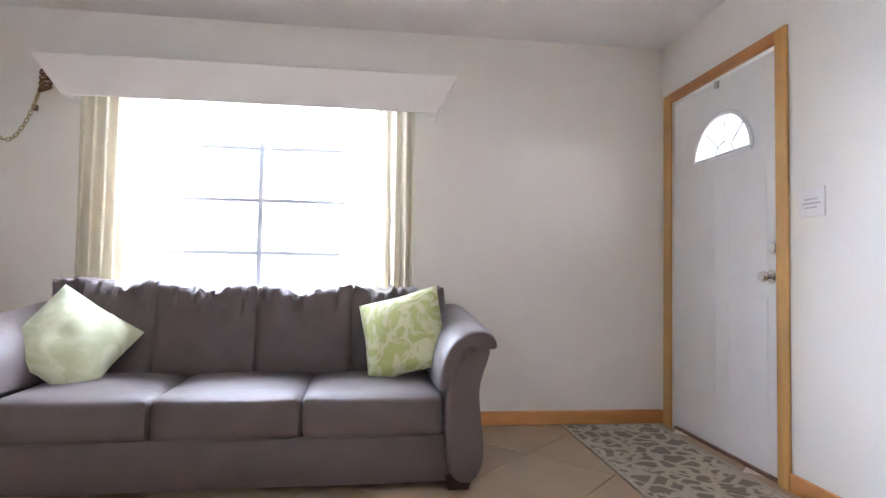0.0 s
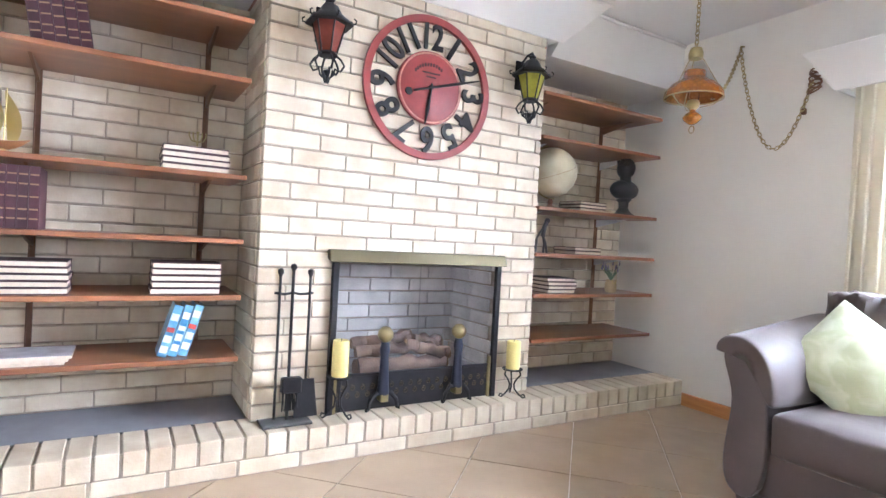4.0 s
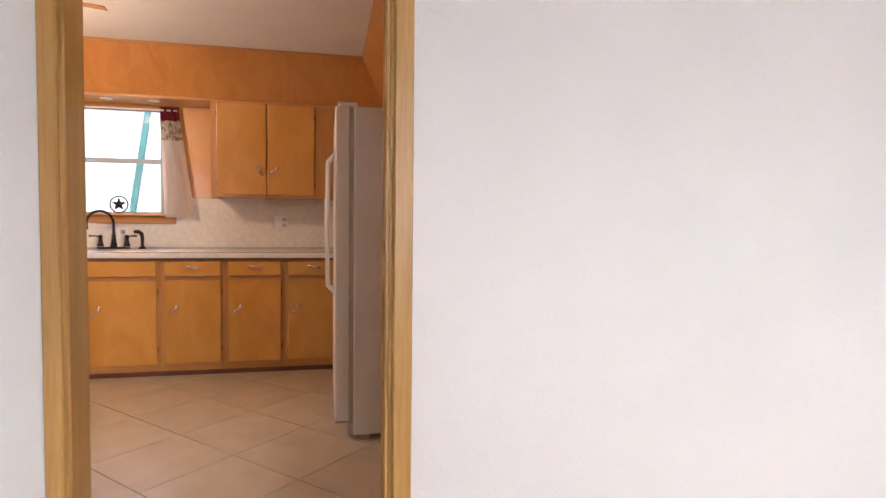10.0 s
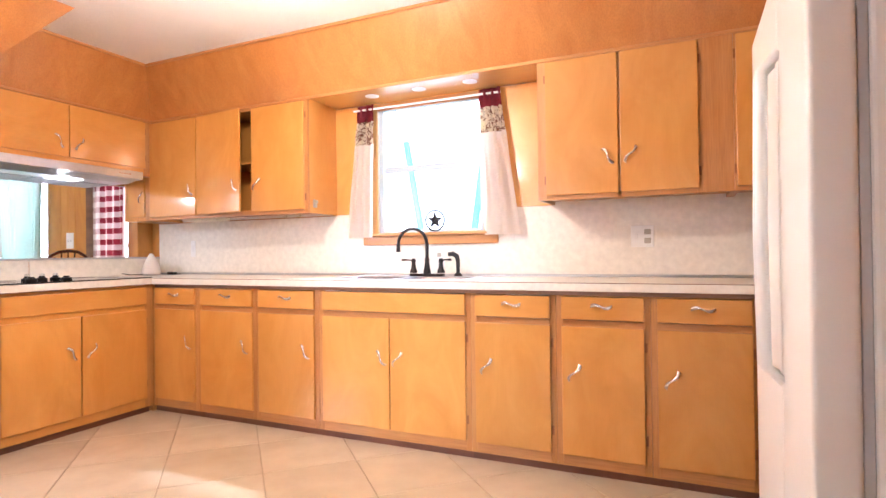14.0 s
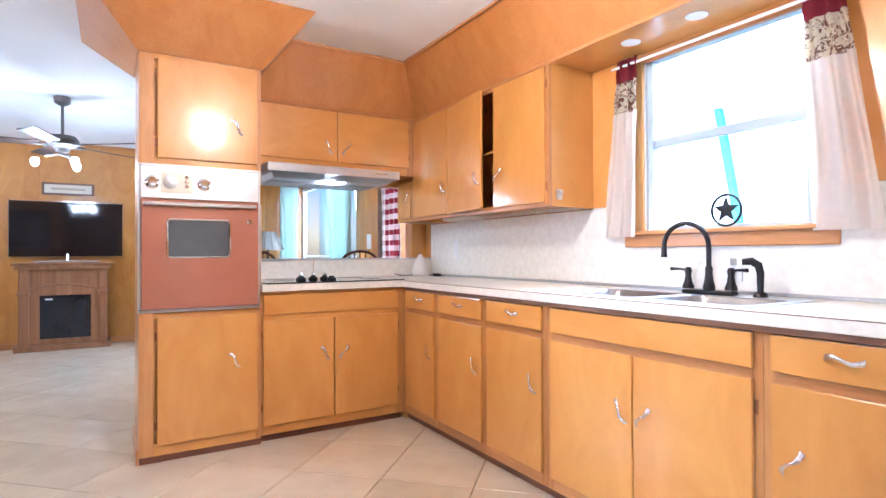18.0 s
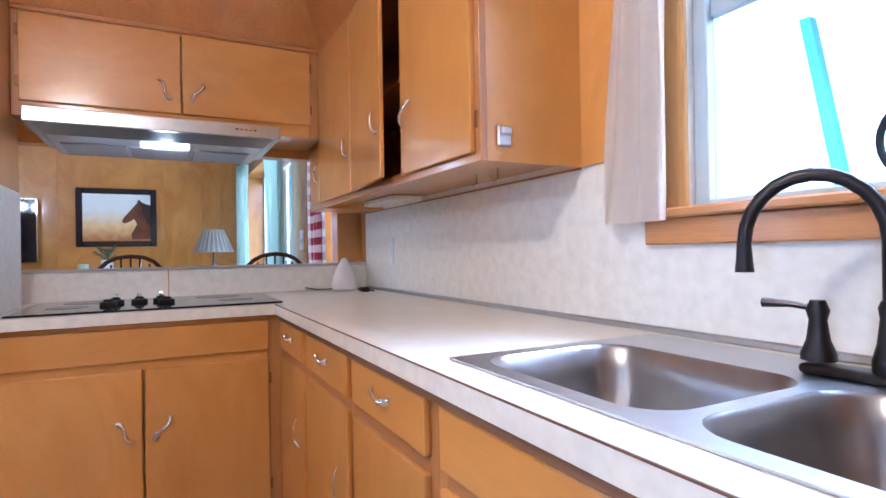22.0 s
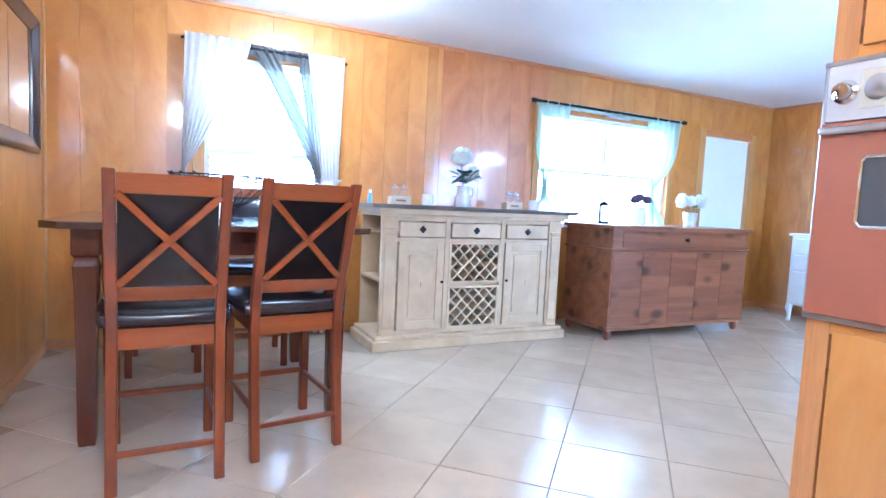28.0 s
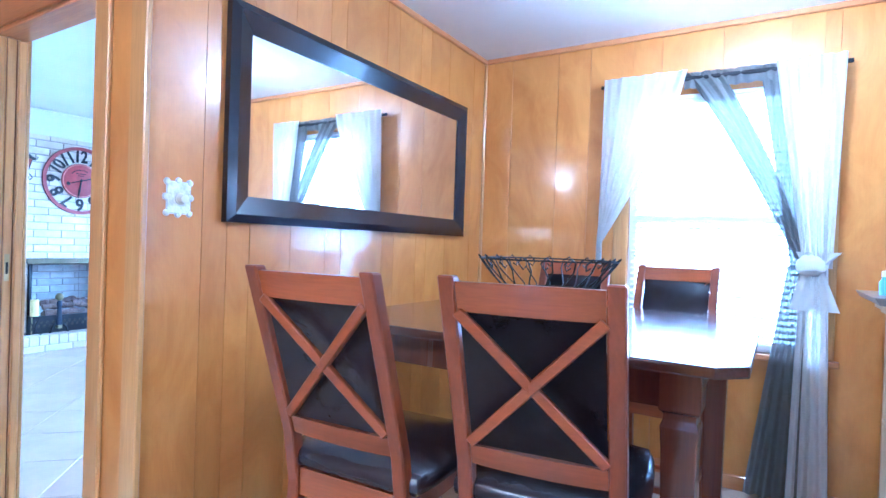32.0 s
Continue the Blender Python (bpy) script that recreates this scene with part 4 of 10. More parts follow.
# firebox
fb = tagged(boxes("firebox", [(1.10, 1.128, 0.79, 1.82, 0.165, 1.05), (1.128, XF - 0.06, 0.80, 0.822, 0.165, 1.02), (1.128, XF - 0.06, 1.788, 1.81, 0.165, 1.02), (1.10, XF - 0.06, 0.79, 1.82, 1.02, 1.05)], MORTAR), "smoky brick firebox", "firebox", kind="structure")
for k in range(11):
    course(fb, 1.147, 0.83, 1.78, 0.165 + BH * (k + 0.5), BL / 2 if k % 2 else 0, (), 0.02, FIREB)
    for ys, s in ((0.83, -1), (1.78, 1)):
        for j in range(2):
            brick(fb, 0, 0, 0, 0.2, d=0.02, mat=FIREB, turn=pose(1.25 + 0.205 * j + (0.03 if k % 2 else 0), ys - 0.014 * s, 0.165 + BH * (k + 0.5), 0, 0, -90 * s))

# white soffits over the recesses and the flared hood over the breast
for ya, yb, yt in ((YS, 0.47, 0.33), (2.065, YN, 2.25)):
    far, near = (YS + 0.001, yb) if ya < 1 else (YN, ya)
    c = [(XB - 0.19, far, 2.11), (1.60, far, 2.11), (1.60, near, 2.11), (XB - 0.19, near, 2.11), (XB - 0.19, far, H), (1.60, far, H), (1.60, yt, H), (XB - 0.19, yt, H)]
    if ya > 1:
        c = [c[q] for q in (3, 2, 1, 0, 7, 6, 5, 4)]
    bm = bmesh.new()
    hexa(bm, c)
    tagged(part("soffit_alcove", bm, SOFFIT), "white painted soffit above the shelves with a slanted end", "soffit", kind="structure")
    strip("trim_soffit", (1.60, 1.615, min(far, yt), max(far, yt), H - 0.02, H), SOFFIT, "slim white moulding at the ceiling")
for ya, yb in ((0.472, 0.486), (2.039, 2.063)):
    tagged(box("hood_end_board", (XB, 1.56, ya, yb, 2.112, 2.204), SHELFW, bev=0.001), "dark brown wooden board beside the chimney breast", "trim", kind="structure")
bm = bmesh.new()
hexa(bm, [(XB, 0.43, 2.205), (1.602, 0.43, 2.205), (1.602, 2.15, 2.205), (XB, 2.15, 2.205), (XB, 0.26, H), (1.735, 0.26, H), (1.735, 2.39, H), (XB, 2.39, H)])
tagged(part("soffit_hood", bm, SOFFIT), "white flared hood above the chimney breast", "soffit", kind="structure")
strip("trim_hood", (1.735, 1.747, 0.25, 2.40, H - 0.018, H), SOFFIT, "slim white moulding at the ceiling")

# ---- kitchen: counters, cabinets ----
SHIFT = KITCHEN


def pull(parent, x, y, z, ang, face, length=0.098):
    """A wavy chrome pull on a front; face is the way the front looks, ang its lean in degrees."""
    ca, sa = math.cos(radians(ang)), math.sin(radians(ang))
    bm = bmesh.new()
    rings = []
    for k in range(11):
        t = k / 10
        s = (t - 0.5) * length
        w = 0.0075 * math.sin((t - 0.5) * 2 * math.pi)
        o = 0.0035 + 0.017 * math.sin(math.pi * t) ** 0.6
        hw = 0.0056 + 0.004 * abs(2 * t - 1) ** 1.5
        ring = []
        for dw, do in ((-1, -0.4), (-0.6, 0.7), (0, 1), (0.6, 0.7), (1, -0.4), (0, -1)):
            a = s * ca - (w + dw * hw) * sa
            h = s * sa + (w + dw * hw) * ca
            d = o + do * 0.003
            ring.append(bm.verts.new((x + (a if face[1] else d * face[0]), y + (d * face[1] if face[1] else a), z + h)))
        rings.append(ring)
    for r0, r1 in zip(rings, rings[1:]):
        for k in range(6):
            bm.faces.new((r0[k], r0[(k + 1) % 6], r1[(k + 1) % 6], r1[k]))
    bm.faces.new(rings[0])
    bm.faces.new(rings[-1][::-1])
    part("handle", bm, CHROMES, parent, "wavy chrome pull", True)


CHROMES = paint("satin_chrome", (0.86, 0.85, 0.86), 0.26, 1.0, var=0.03, bump=0, rvar=0.01)


HINGE = paint("aged_copper_hinge", (0.30, 0.13, 0.06), 0.4, 0.7)


def hinge(parent, x, y, z, face):
    d = (x - 0.006, x + 0.006, y, y + 0.004, z - 0.022, z + 0.022) if face[1] else (x, x + 0.004 * face[0], y - 0.006, y + 0.006, z - 0.022, z + 0.022)
    box("hinge", d, HINGE, parent, 0.001)


def front(name, parent, a0, a1, z0, z1, plane, face, mat, lip=0.016):
    """A lipped door or drawer front; face is its outward way along x or y."""
    if face[1]:
        d = (a0, a1, plane, plane + lip * face[1], z0, z1)
    else:
        d = (plane, plane + lip * face[0], a0, a1, z0, z1)
    return box(name, d, mat, parent, 0.005, seg=2)


base_lbl = "honey-stained wooden base cabinet with chrome wavy pulls"
FY = -3.20
SINKW = [(8.945, 8.573), (8.52, 8.08), (8.03, 7.61), (7.55, 6.657), (6.602, 6.216), (6.162, 5.789), (5.735, 5.36), (5.31, 4.95)]
edges = [8.975] + [(SINKW[i][1] + SINKW[i + 1][0]) / 2 for i in range(len(SINKW) - 1)] + [4.62]
for i, (xa, xb) in enumerate(SINKW):
    e0, e1 = edges[i], edges[i + 1]
    c = thing("base_cabinet", ((e0 + e1) / 2, -3.5, 0), "honey wooden sink cabinet with two doors below a false drawer" if i == 3 else base_lbl + " and one drawer", "cabinet", "base cabinets along the sink wall")
    if i == 3:
        for q_ in ((e1, e1 + 0.018, YW + 0.001, FY - 0.02, 0.04, 0.868), (e0 - 0.018, e0, YW + 0.001, FY - 0.02, 0.04, 0.70), (e1 + 0.018, e0 - 0.018, YW + 0.001, FY - 0.02, 0.04, 0.118), (e1 + 0.018, e0 - 0.018, YW + 0.001, YW + 0.012, 0.118, 0.868)):
            box("carcass_board", q_, CAB, c, 0)
    else:
        box("body", (e1 + 0.0005, e0 - 0.0005, YW + 0.001, FY - 0.02, 0.04, 0.70 if i in (2, 4) else 0.868), CAB, c, 0)
    for q_ in [(e1 + 0.0005, xb + 0.004, FY - 0.02, FY, 0.04, 0.868), (xa - 0.004, e0 - 0.0005, FY - 0.02, FY, 0.04, 0.868)]:
        box("stile", q_, FRAMEW, c, 0.001)
    for q_ in [(xb + 0.004, xa - 0.004, FY - 0.02, FY, 0.04, 0.126), (xb + 0.004, xa - 0.004, FY - 0.02, FY, 0.70, 0.735), (xb + 0.004, xa - 0.004, FY - 0.02, FY, 0.853, 0.868)]:
        box("rail", q_, FRAME_X, c, 0.001)
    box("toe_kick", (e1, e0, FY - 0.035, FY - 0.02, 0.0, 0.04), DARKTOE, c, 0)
    dr = front("drawer_front", c, xb, xa, 0.738, 0.848, FY, (0, 1), CAB_X)
    if i == 3:
        xm = (xa + xb) / 2
        for p, q, hx, sg_, hg in ((xm + 0.003, xa, xm + 0.05, 1, xa + 0.006), (xb, xm - 0.003, xm - 0.05, -1, xb - 0.006)):
            d = front("door", c, p, q, 0.095, 0.706, FY, (0, 1), CAB)
            pull(d, hx, FY + 0.016, 0.488, 55 if sg_ > 0 else 125, (0, 1))
            hinge(c, hg, FY, 0.62, (0, 1)), hinge(c, hg, FY, 0.20, (0, 1))
    else:
        pull(dr, (xa + xb) / 2, FY + 0.016, 0.803, 0, (0, 1))
        d = front("door", c, xb, xa, 0.095, 0.706, FY, (0, 1), CAB)
        if i < 3:
            pull(d, xb + 0.06, FY + 0.016, 0.488, 55, (0, 1))
            hg = xa + 0.006
        else:
            pull(d, xa - 0.06, FY + 0.016, 0.488, 125, (0, 1))
            hg = xb - 0.006
        hinge(c, hg, FY, 0.62, (0, 1)), hinge(c, hg, FY, 0.20, (0, 1))

# base cabinet under the cooktop
FX = 8.978
c = thing("base_cabinet", (9.35, -2.72, 0), "honey wooden cabinet with two doors below the cooktop", "cabinet", "base cabinets along the sink wall")
box("body", (FX + 0.02, 9.664, -3.165, -2.262, 0.04, 0.868), CAB, c, 0)
for q_ in [(FX, FX + 0.02, -3.195, -3.137, 0.04, 0.868), (FX, FX + 0.02, -2.28, -2.262, 0.04, 0.868)]:
    box("stile", q_, FRAMEW, c, 0.001)
box("corner_post", (FX + 0.002, FX + 0.04, -3.235, -3.196, 0.0, 0.868), FRAMEW, c, 0)
for q_ in [(FX, FX + 0.02, -3.137, -2.28, 0.04, 0.126), (FX, FX + 0.02, -3.137, -2.28, 0.70, 0.74), (FX, FX + 0.02, -3.137, -2.28, 0.853, 0.868)]:
    box("rail", q_, CAB_Y, c, 0.001)
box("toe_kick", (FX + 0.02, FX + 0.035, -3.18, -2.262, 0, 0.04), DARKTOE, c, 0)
front("drawer_front", c, -3.142, -2.275, 0.735, 0.852, FX, (-1, 0), CAB_Y)
for p, q, hy, ang, hg in ((-2.70, -2.275, -2.645, 125, -2.269), (-3.142, -2.708, -2.765, 55, -3.148)):
    d = front("door", c, p, q, 0.095, 0.702, FX, (-1, 0), CAB)
    pull(d, FX - 0.016, hy, 0.485, 180 - ang, (-1, 0))
    hinge(c, FX, hg, 0.62, (-1, 0)), hinge(c, FX, hg, 0.20, (-1, 0))

# countertop in one piece, with the cut-out for the sink
SK = (6.705, 7.585, -3.735, -3.245)
ctp = thing("countertop", (8.0, -3.5, 0.87), "cream laminate L-shaped countertop with worn edges", "countertop")
for q_ in [(4.62, SK[0], YW + 0.001, -3.168, 0.873, 0.913), (SK[1], 9.664, YW + 0.001, -3.168, 0.873, 0.913), (SK[0], SK[1], SK[3], -3.168, 0.873, 0.913), (SK[0], SK[1], YW + 0.001, SK[2], 0.873, 0.913), (8.946, 9.664, -3.168, -2.265, 0.873, 0.913), (9.456, 9.664, -2.265, -2.06, 0.873, 0.913)]:
    box("top_board", q_, LAMINATE, ctp, 0)
box("front_edge", (4.62, 8.944, -3.168, -3.165, 0.874, 0.9105), SPLASH, ctp, 0, "white chipped laminate edge strip")
box("side_edge", (8.943, 8.946, -3.168, -2.265, 0.874, 0.9105), SPLASH, ctp, 0)
box("seam", (4.62, 8.94, -3.1672, -3.1646, 0.9105, 0.9136), EDGEW, ctp, 0)
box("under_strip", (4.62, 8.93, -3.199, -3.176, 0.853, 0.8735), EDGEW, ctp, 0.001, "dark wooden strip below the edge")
box("back_strip", (4.62, 9.66, YW + 0.001, YW + 0.012, 0.913, 0.928), STEEL, ctp, 0.003, "metal cove strip along the wall")

# sink
# darker than the deck's steel: the shade inside the bowls is put into the colour
SINKM = paint("shaded_bowl_steel", (0.36, 0.345, 0.34), 0.30, 1.0, var=0.08, scale=14, bump=0.05, bscale=260)
sink = thing("sink", (7.09, -3.46, 0.72), "stainless steel double bowl sink set in the counter", "sink")
x0, x1, y0, y1 = SK
rim = bmesh.new()
xm = (x0 + x1) / 2


def basin(bm, a0, a1, b0, b1, zt, depth, r=0.07, n=6):
    """A rounded bowl with a flat floor."""
    rings = []
    for inset, z in ((0, zt), (0.006, zt - 0.006), (0.014, zt - 0.05), (0.03, zt - depth * 0.8), (0.055, zt - depth * 0.96), (0.10, zt - depth)):
        ring = []
        rr = max(0.02, r - inset * 0.2)
        for cx, cy, s in ((a1 - inset - rr, b1 - inset - rr, 0), (a0 + inset + rr, b1 - inset - rr, 90), (a0 + inset + rr, b0 + inset + rr, 180), (a1 - inset - rr, b0 + inset + rr, 270)):
            for k in range(n + 1):
                a = radians(s + 90 * k / n)
                ring.append(bm.verts.new((cx + rr * math.cos(a), cy + rr * math.sin(a), z)))
        rings.append(ring)
    m = len(rings[0])
    for r0, r1 in zip(rings, rings[1:]):
        for i in range(m):
            bm.faces.new((r0[i], r0[(i + 1) % m], r1[(i + 1) % m], r1[i]))
    bm.faces.new(rings[-1])
    return rings[0]


for a0, a1 in ((x0 + 0.025, xm - 0.012), (xm + 0.012, x1 - 0.025)):
    bm = bmesh.new()
    basin(bm, a0, a1, y0 + 0.14, y1 - 0.022, 0.9165, 0.18)
    part("bowl", bm, SINKM, sink, "brushed steel bowl", True)
    turned("drain", [(0.0, 0.002), (0.035, 0.002), (0.042, 0.004), (0.045, 0.0)], ((a0 + a1) / 2, (y0 + y1) / 2 + 0.02, 0.737), CHROME, sink)


def sink_deck():
    """The flat rim with the two bowl openings cut out."""
    bm = bmesh.new()
    n = 6
    X = [x0 - 0.012, x0 + 0.025, xm - 0.012, xm + 0.012, x1 - 0.025, x1 + 0.012]
    bbox(bm, X[0], X[5], y0 - 0.012, y0 + 0.14, 0.9135, 0.917)
    bbox(bm, X[0], X[5], y1 - 0.022, y1 + 0.012, 0.9135, 0.917)
    for a, b in ((X[0], X[1]), (X[2], X[3]), (X[4], X[5])):
        bbox(bm, a, b, y0 + 0.14, y1 - 0.022, 0.9135, 0.917)
    r = 0.07
    for a0, a1 in ((X[1], X[2]), (X[3], X[4])):
        for cx, cy, sx, sy in ((a0, y0 + 0.14, 1, 1), (a1, y0 + 0.14, -1, 1), (a0, y1 - 0.022, 1, -1), (a1, y1 - 0.022, -1, -1)):
            arc = [(cx + sx * (r - r * math.sin(radians(90 * k / n))), cy + sy * (r - r * math.cos(radians(90 * k / n))), 0.917) for k in range(n + 1)]
            vs = [bm.verts.new(p) for p in arc]
            bm.faces.new([bm.verts.new((cx, cy, 0.917))] + vs)
    return bm


part("deck", sink_deck(), STEEL, sink)
fa = thing("faucet", (7.09, -3.645, 0.917), "oil-rubbed bronze gooseneck faucet with two lever handles", "faucet")
FXc, FYc = 7.09, -3.645
box("base_plate", (FXc - 0.115, FXc + 0.115, FYc - 0.024, FYc + 0.024, 0.917, 0.934), BRONZE, fa, 0.010, seg=3, smooth=True)
turned("spout_base", [(0.024, -0.006), (0.024, 0.012), (0.018, 0.035), (0.014, 0.07), (0.016, 0.085), (0.012, 0.095)], (FXc, FYc, 0.938), BRONZE, fa)
pts = [(FXc, FYc, 1.02)]
for k in range(13):
    a = math.pi * k / 12
    pts.append((FXc + 0.085 * (1 - math.cos(a)), FYc + 0.030 * (1 - math.cos(a)), 1.115 + 0.100 * math.sin(a)))
pts += [(FXc + 0.170, FYc + 0.06, 1.09), (FXc + 0.170, FYc + 0.06, 1.07)]
rod("spout", pts, [0.0105] * 14 + [0.012, 0.014], BRONZE, fa, seg=12)
for s in (-1, 1):
    turned("handle_stem", [(0.024, 0), (0.024, 0.01), (0.016, 0.03), (0.012, 0.06), (0.016, 0.075), (0.010, 0.09), (0.0, 0.09)], (FXc + s * 0.095, FYc, 0.938), BRONZE, fa)
    rod("lever", [(FXc + s * 0.095, FYc, 1.015), (FXc + s * 0.13, FYc + 0.01, 1.02), (FXc + s * 0.17, FYc + 0.015, 1.02)], [0.0045, 0.005, 0.008], BRONZE, fa)
sp = thing("side_sprayer", (6.89, -3.665, 0.917), "oil-rubbed bronze side sprayer beside the faucet", "sprayer")
turned("collar", [(0.026, 0), (0.024, 0.012), (0.015, 0.02)], (6.89, -3.665, 0.917), BRONZE, sp)
rod("spray_head", [(6.89, -3.665, 0.93), (6.89, -3.665, 1.01), (6.895, -3.66, 1.04), (6.915, -3.65, 1.055), (6.945, -3.64, 1.052)], [0.011, 0.014, 0.016, 0.016, 0.013], BRONZE, sp)

# backsplash behind the counter and panelling above it
strip("trim_backsplash_cap", (7.87, 9.66, YW, YW + 0.004, 1.33, 1.336), FRAME_X, "thin wooden edge above the backsplash")
tagged(boxes("panel_window_wall", [(7.655, 7.862, YW, YW + 0.010, 1.335, 2.08), (6.335, 6.66, YW, YW + 0.010, 1.335, 2.08), (6.66, 7.655, YW, YW + 0.010, 2.075, 2.10)], CAB, bev=0.001), "honey wooden panels on both sides of the sink window", "panelling", kind="structure")
# sink window: casing, apron sill
kwl = "double-hung aluminium window with a honey wooden frame above the sink"
sash_window("window_kitchen", 6.76, 7.53, YW - 0.02, 1.18, 2.07, -1, paint("grey_sash_paint", (0.42, 0.48, 0.52), 0.4), kwl, 1, 2, 0.035, 1.63)
wl = "honey wooden casing and sill of the sink window"
strip("trim_kitchen_window", (6.705, 6.765, YW, YW + 0.016, 1.185, 2.075), TRIM, wl)
strip("trim_kitchen_window", (7.525, 7.60, YW, YW + 0.016, 1.185, 2.075), TRIM, wl)
strip("trim_kitchen_head", (6.765, 7.525, YW, YW + 0.014, 2.03, 2.075), TRIM_X, wl)
strip("trim_kitchen_stool", (6.66, 7.65, YW - 0.02, YW + 0.05, 1.178, 1.198), TRIM_X, wl)
strip("trim_kitchen_apron", (6.67, 7.64, YW, YW + 0.020, 1.118, 1.178), TRIM_X, wl)

# upper cabinets
up_lbl = "honey-stained wooden wall cabinet with chrome wavy pulls"
UY, UZ0, UZ1 = -3.47, 1.335, 2.085


def upper(e1, e0, doors, label, ends=True):
    """A wall cabinet on the sink wall from x = e1 to e0 with doors (x0, x1, hinge side, ajar degrees)."""
    c = thing("wall_cabinet", ((e0 + e1) / 2, YW, UZ0), label, "cabinet", "wall cabinets")
    for q_ in ((e1, e1 + 0.018, YW + 0.001, UY - 0.02, UZ0, UZ1), (e0 - 0.018, e0, YW + 0.001, UY - 0.02, UZ0, UZ1)):
        box("side_panel", q_, CAB, c, 0)
    for q_ in ((e1 + 0.018, e0 - 0.018, YW + 0.001, UY - 0.02, UZ0 + 0.02, UZ0 + 0.038), (e1 + 0.018, e0 - 0.018, YW + 0.001, YW + 0.01, UZ0 + 0.038, UZ1), (e1 + 0.018, e0 - 0.018, YW + 0.02, UY - 0.04, 1.70, 1.715)):
        box("carcass_board", q_, CAB, c, 0)
    xs = sorted({e1, e0, *[d[0] for d in doors], *[d[1] for d in doors]})
    st = [(e1, doors[-1][0] + 0.006, UY - 0.02, UY, UZ0, UZ1), (doors[0][1] - 0.006, e0, UY - 0.02, UY, UZ0, UZ1)]
    for d, d2 in zip(doors, doors[1:]):
        if d[3] == 0 and d2[3] == 0:
            st.append((d2[1] - 0.006, d[0] + 0.006, UY - 0.02, UY, UZ0, UZ1))
    for q_ in st:
        box("stile", q_, FRAMEW, c, 0.001)
    for q_ in [(doors[-1][0] + 0.006, doors[0][1] - 0.006, UY - 0.02, UY, UZ0, UZ0 + 0.035), (doors[-1][0] + 0.006, doors[0][1] - 0.006, UY - 0.02, UY, UZ1 - 0.03, UZ1)]:
        box("rail", q_, FRAME_X, c, 0.001)
    for p, q, side, ajar in doors:
        d = front("door", c, p, q, UZ0 + 0.022, UZ1 - 0.018, UY, (0, 1), CAB)
        hx = (p + 0.05) if side == 'e' else (q - 0.05)
        pull(d, hx, UY + 0.016, 1.545, 55 if side == 'e' else 125, (0, 1))
        hg = q + 0.004 if side == 'e' else p - 0.004
        hinge(c, hg, UY, 1.44, (0, 1)), hinge(c, hg, UY, 1.98, (0, 1))
        if ajar:
            px = q if side == 'e' else p
            o = org(c)
            piv = Vector((px, UY, 0)) - Vector((o.x, o.y, 0))
            turn = Matrix.Translation(piv) @ Matrix.Rotation(radians(ajar), 4, 'Z') @ Matrix.Translation(-piv)
            d.matrix_basis = turn
    return c


upper(7.862, 9.40, [(8.855, 9.335, 'e', 0), (8.385, 8.845, 'e', -6), (7.885, 8.33, 'w', 0)], up_lbl + ", one door ajar")
upper(5.40, 6.335, [(5.92, 6.29, 'e', 0), (5.55, 5.91, 'w', 0)], up_lbl + " beside the sink window")
upper(4.62, 5.399, [(5.08, 5.49 - 0.1, 'e', 0), (4.66, 5.07, 'w', 0)], up_lbl + " in the far corner")
bo = thing("bottle_opener", (7.861, -3.56, 1.37), "small metal bottle opener screwed to the cabinet side", "bottle opener")
box("plate", (7.850, 7.861, -3.555, -3.515, 1.372, 1.425), STEEL, bo, 0.004)
box("lip", (7.838, 7.850, -3.55, -3.52, 1.40, 1.42), STEEL, bo, 0.004)

# corner end of the wall cabinets over the opening and the cabinets above the hood
UX = 9.33
c = thing("wall_cabinet", (9.5, -2.85, 1.66), up_lbl + " above the range hood", "cabinet", "wall cabinets")
box("body", (UX + 0.02, 9.662, -3.468, -2.262, 1.665, 2.085), CAB, c, 0)
for q_ in [(UX, UX + 0.02, -2.292, -2.262, 1.665, 2.085), (UX, UX + 0.02, -3.468, -3.405, 1.665, 2.085)]:
    box("stile", q_, FRAMEW, c, 0.001)
for q_ in [(UX, UX + 0.02, -3.405, -2.292, 1.665, 1.735), (UX, UX + 0.02, -3.405, -2.292, 2.06, 2.085)]:
    box("rail", q_, CAB_Y, c, 0.001)
for p, q, hy, ang, hg in ((-2.853, -2.287, -2.79, 120, -2.281), (-3.41, -2.859, -2.92, 60, -3.416)):
    d = front("door", c, p, q, 1.722, 2.067, UX, (-1, 0), CAB_Y)
    pull(d, UX - 0.016, hy, 1.82, 180 - ang, (-1, 0))
    hinge(c, UX, hg, 1.80, (-1, 0)), hinge(c, UX, hg, 2.0, (-1, 0))
c = thing("wall_cabinet", (9.53, -3.63, UZ0), "small honey wooden corner cabinet over the counter", "cabinet", "wall cabinets")
box("body", (9.405, 9.662, YW + 0.001, -3.49, UZ0, UZ1), CAB, c, 0.002)
d = front("door", c, 9.42, 9.60, UZ0 + 0.03, 1.64, -3.49, (0, 1), CAB)
pull(d, 9.45, -3.474, 1.52, 110, (0, 1))

# soffits
SZ = 2.087


def soffit_run(name, pts, label):
    bm = bmesh.new()
    hexa(bm, pts)
    return tagged(part(name, bm, SOFW), label, "soffit", kind="structure")


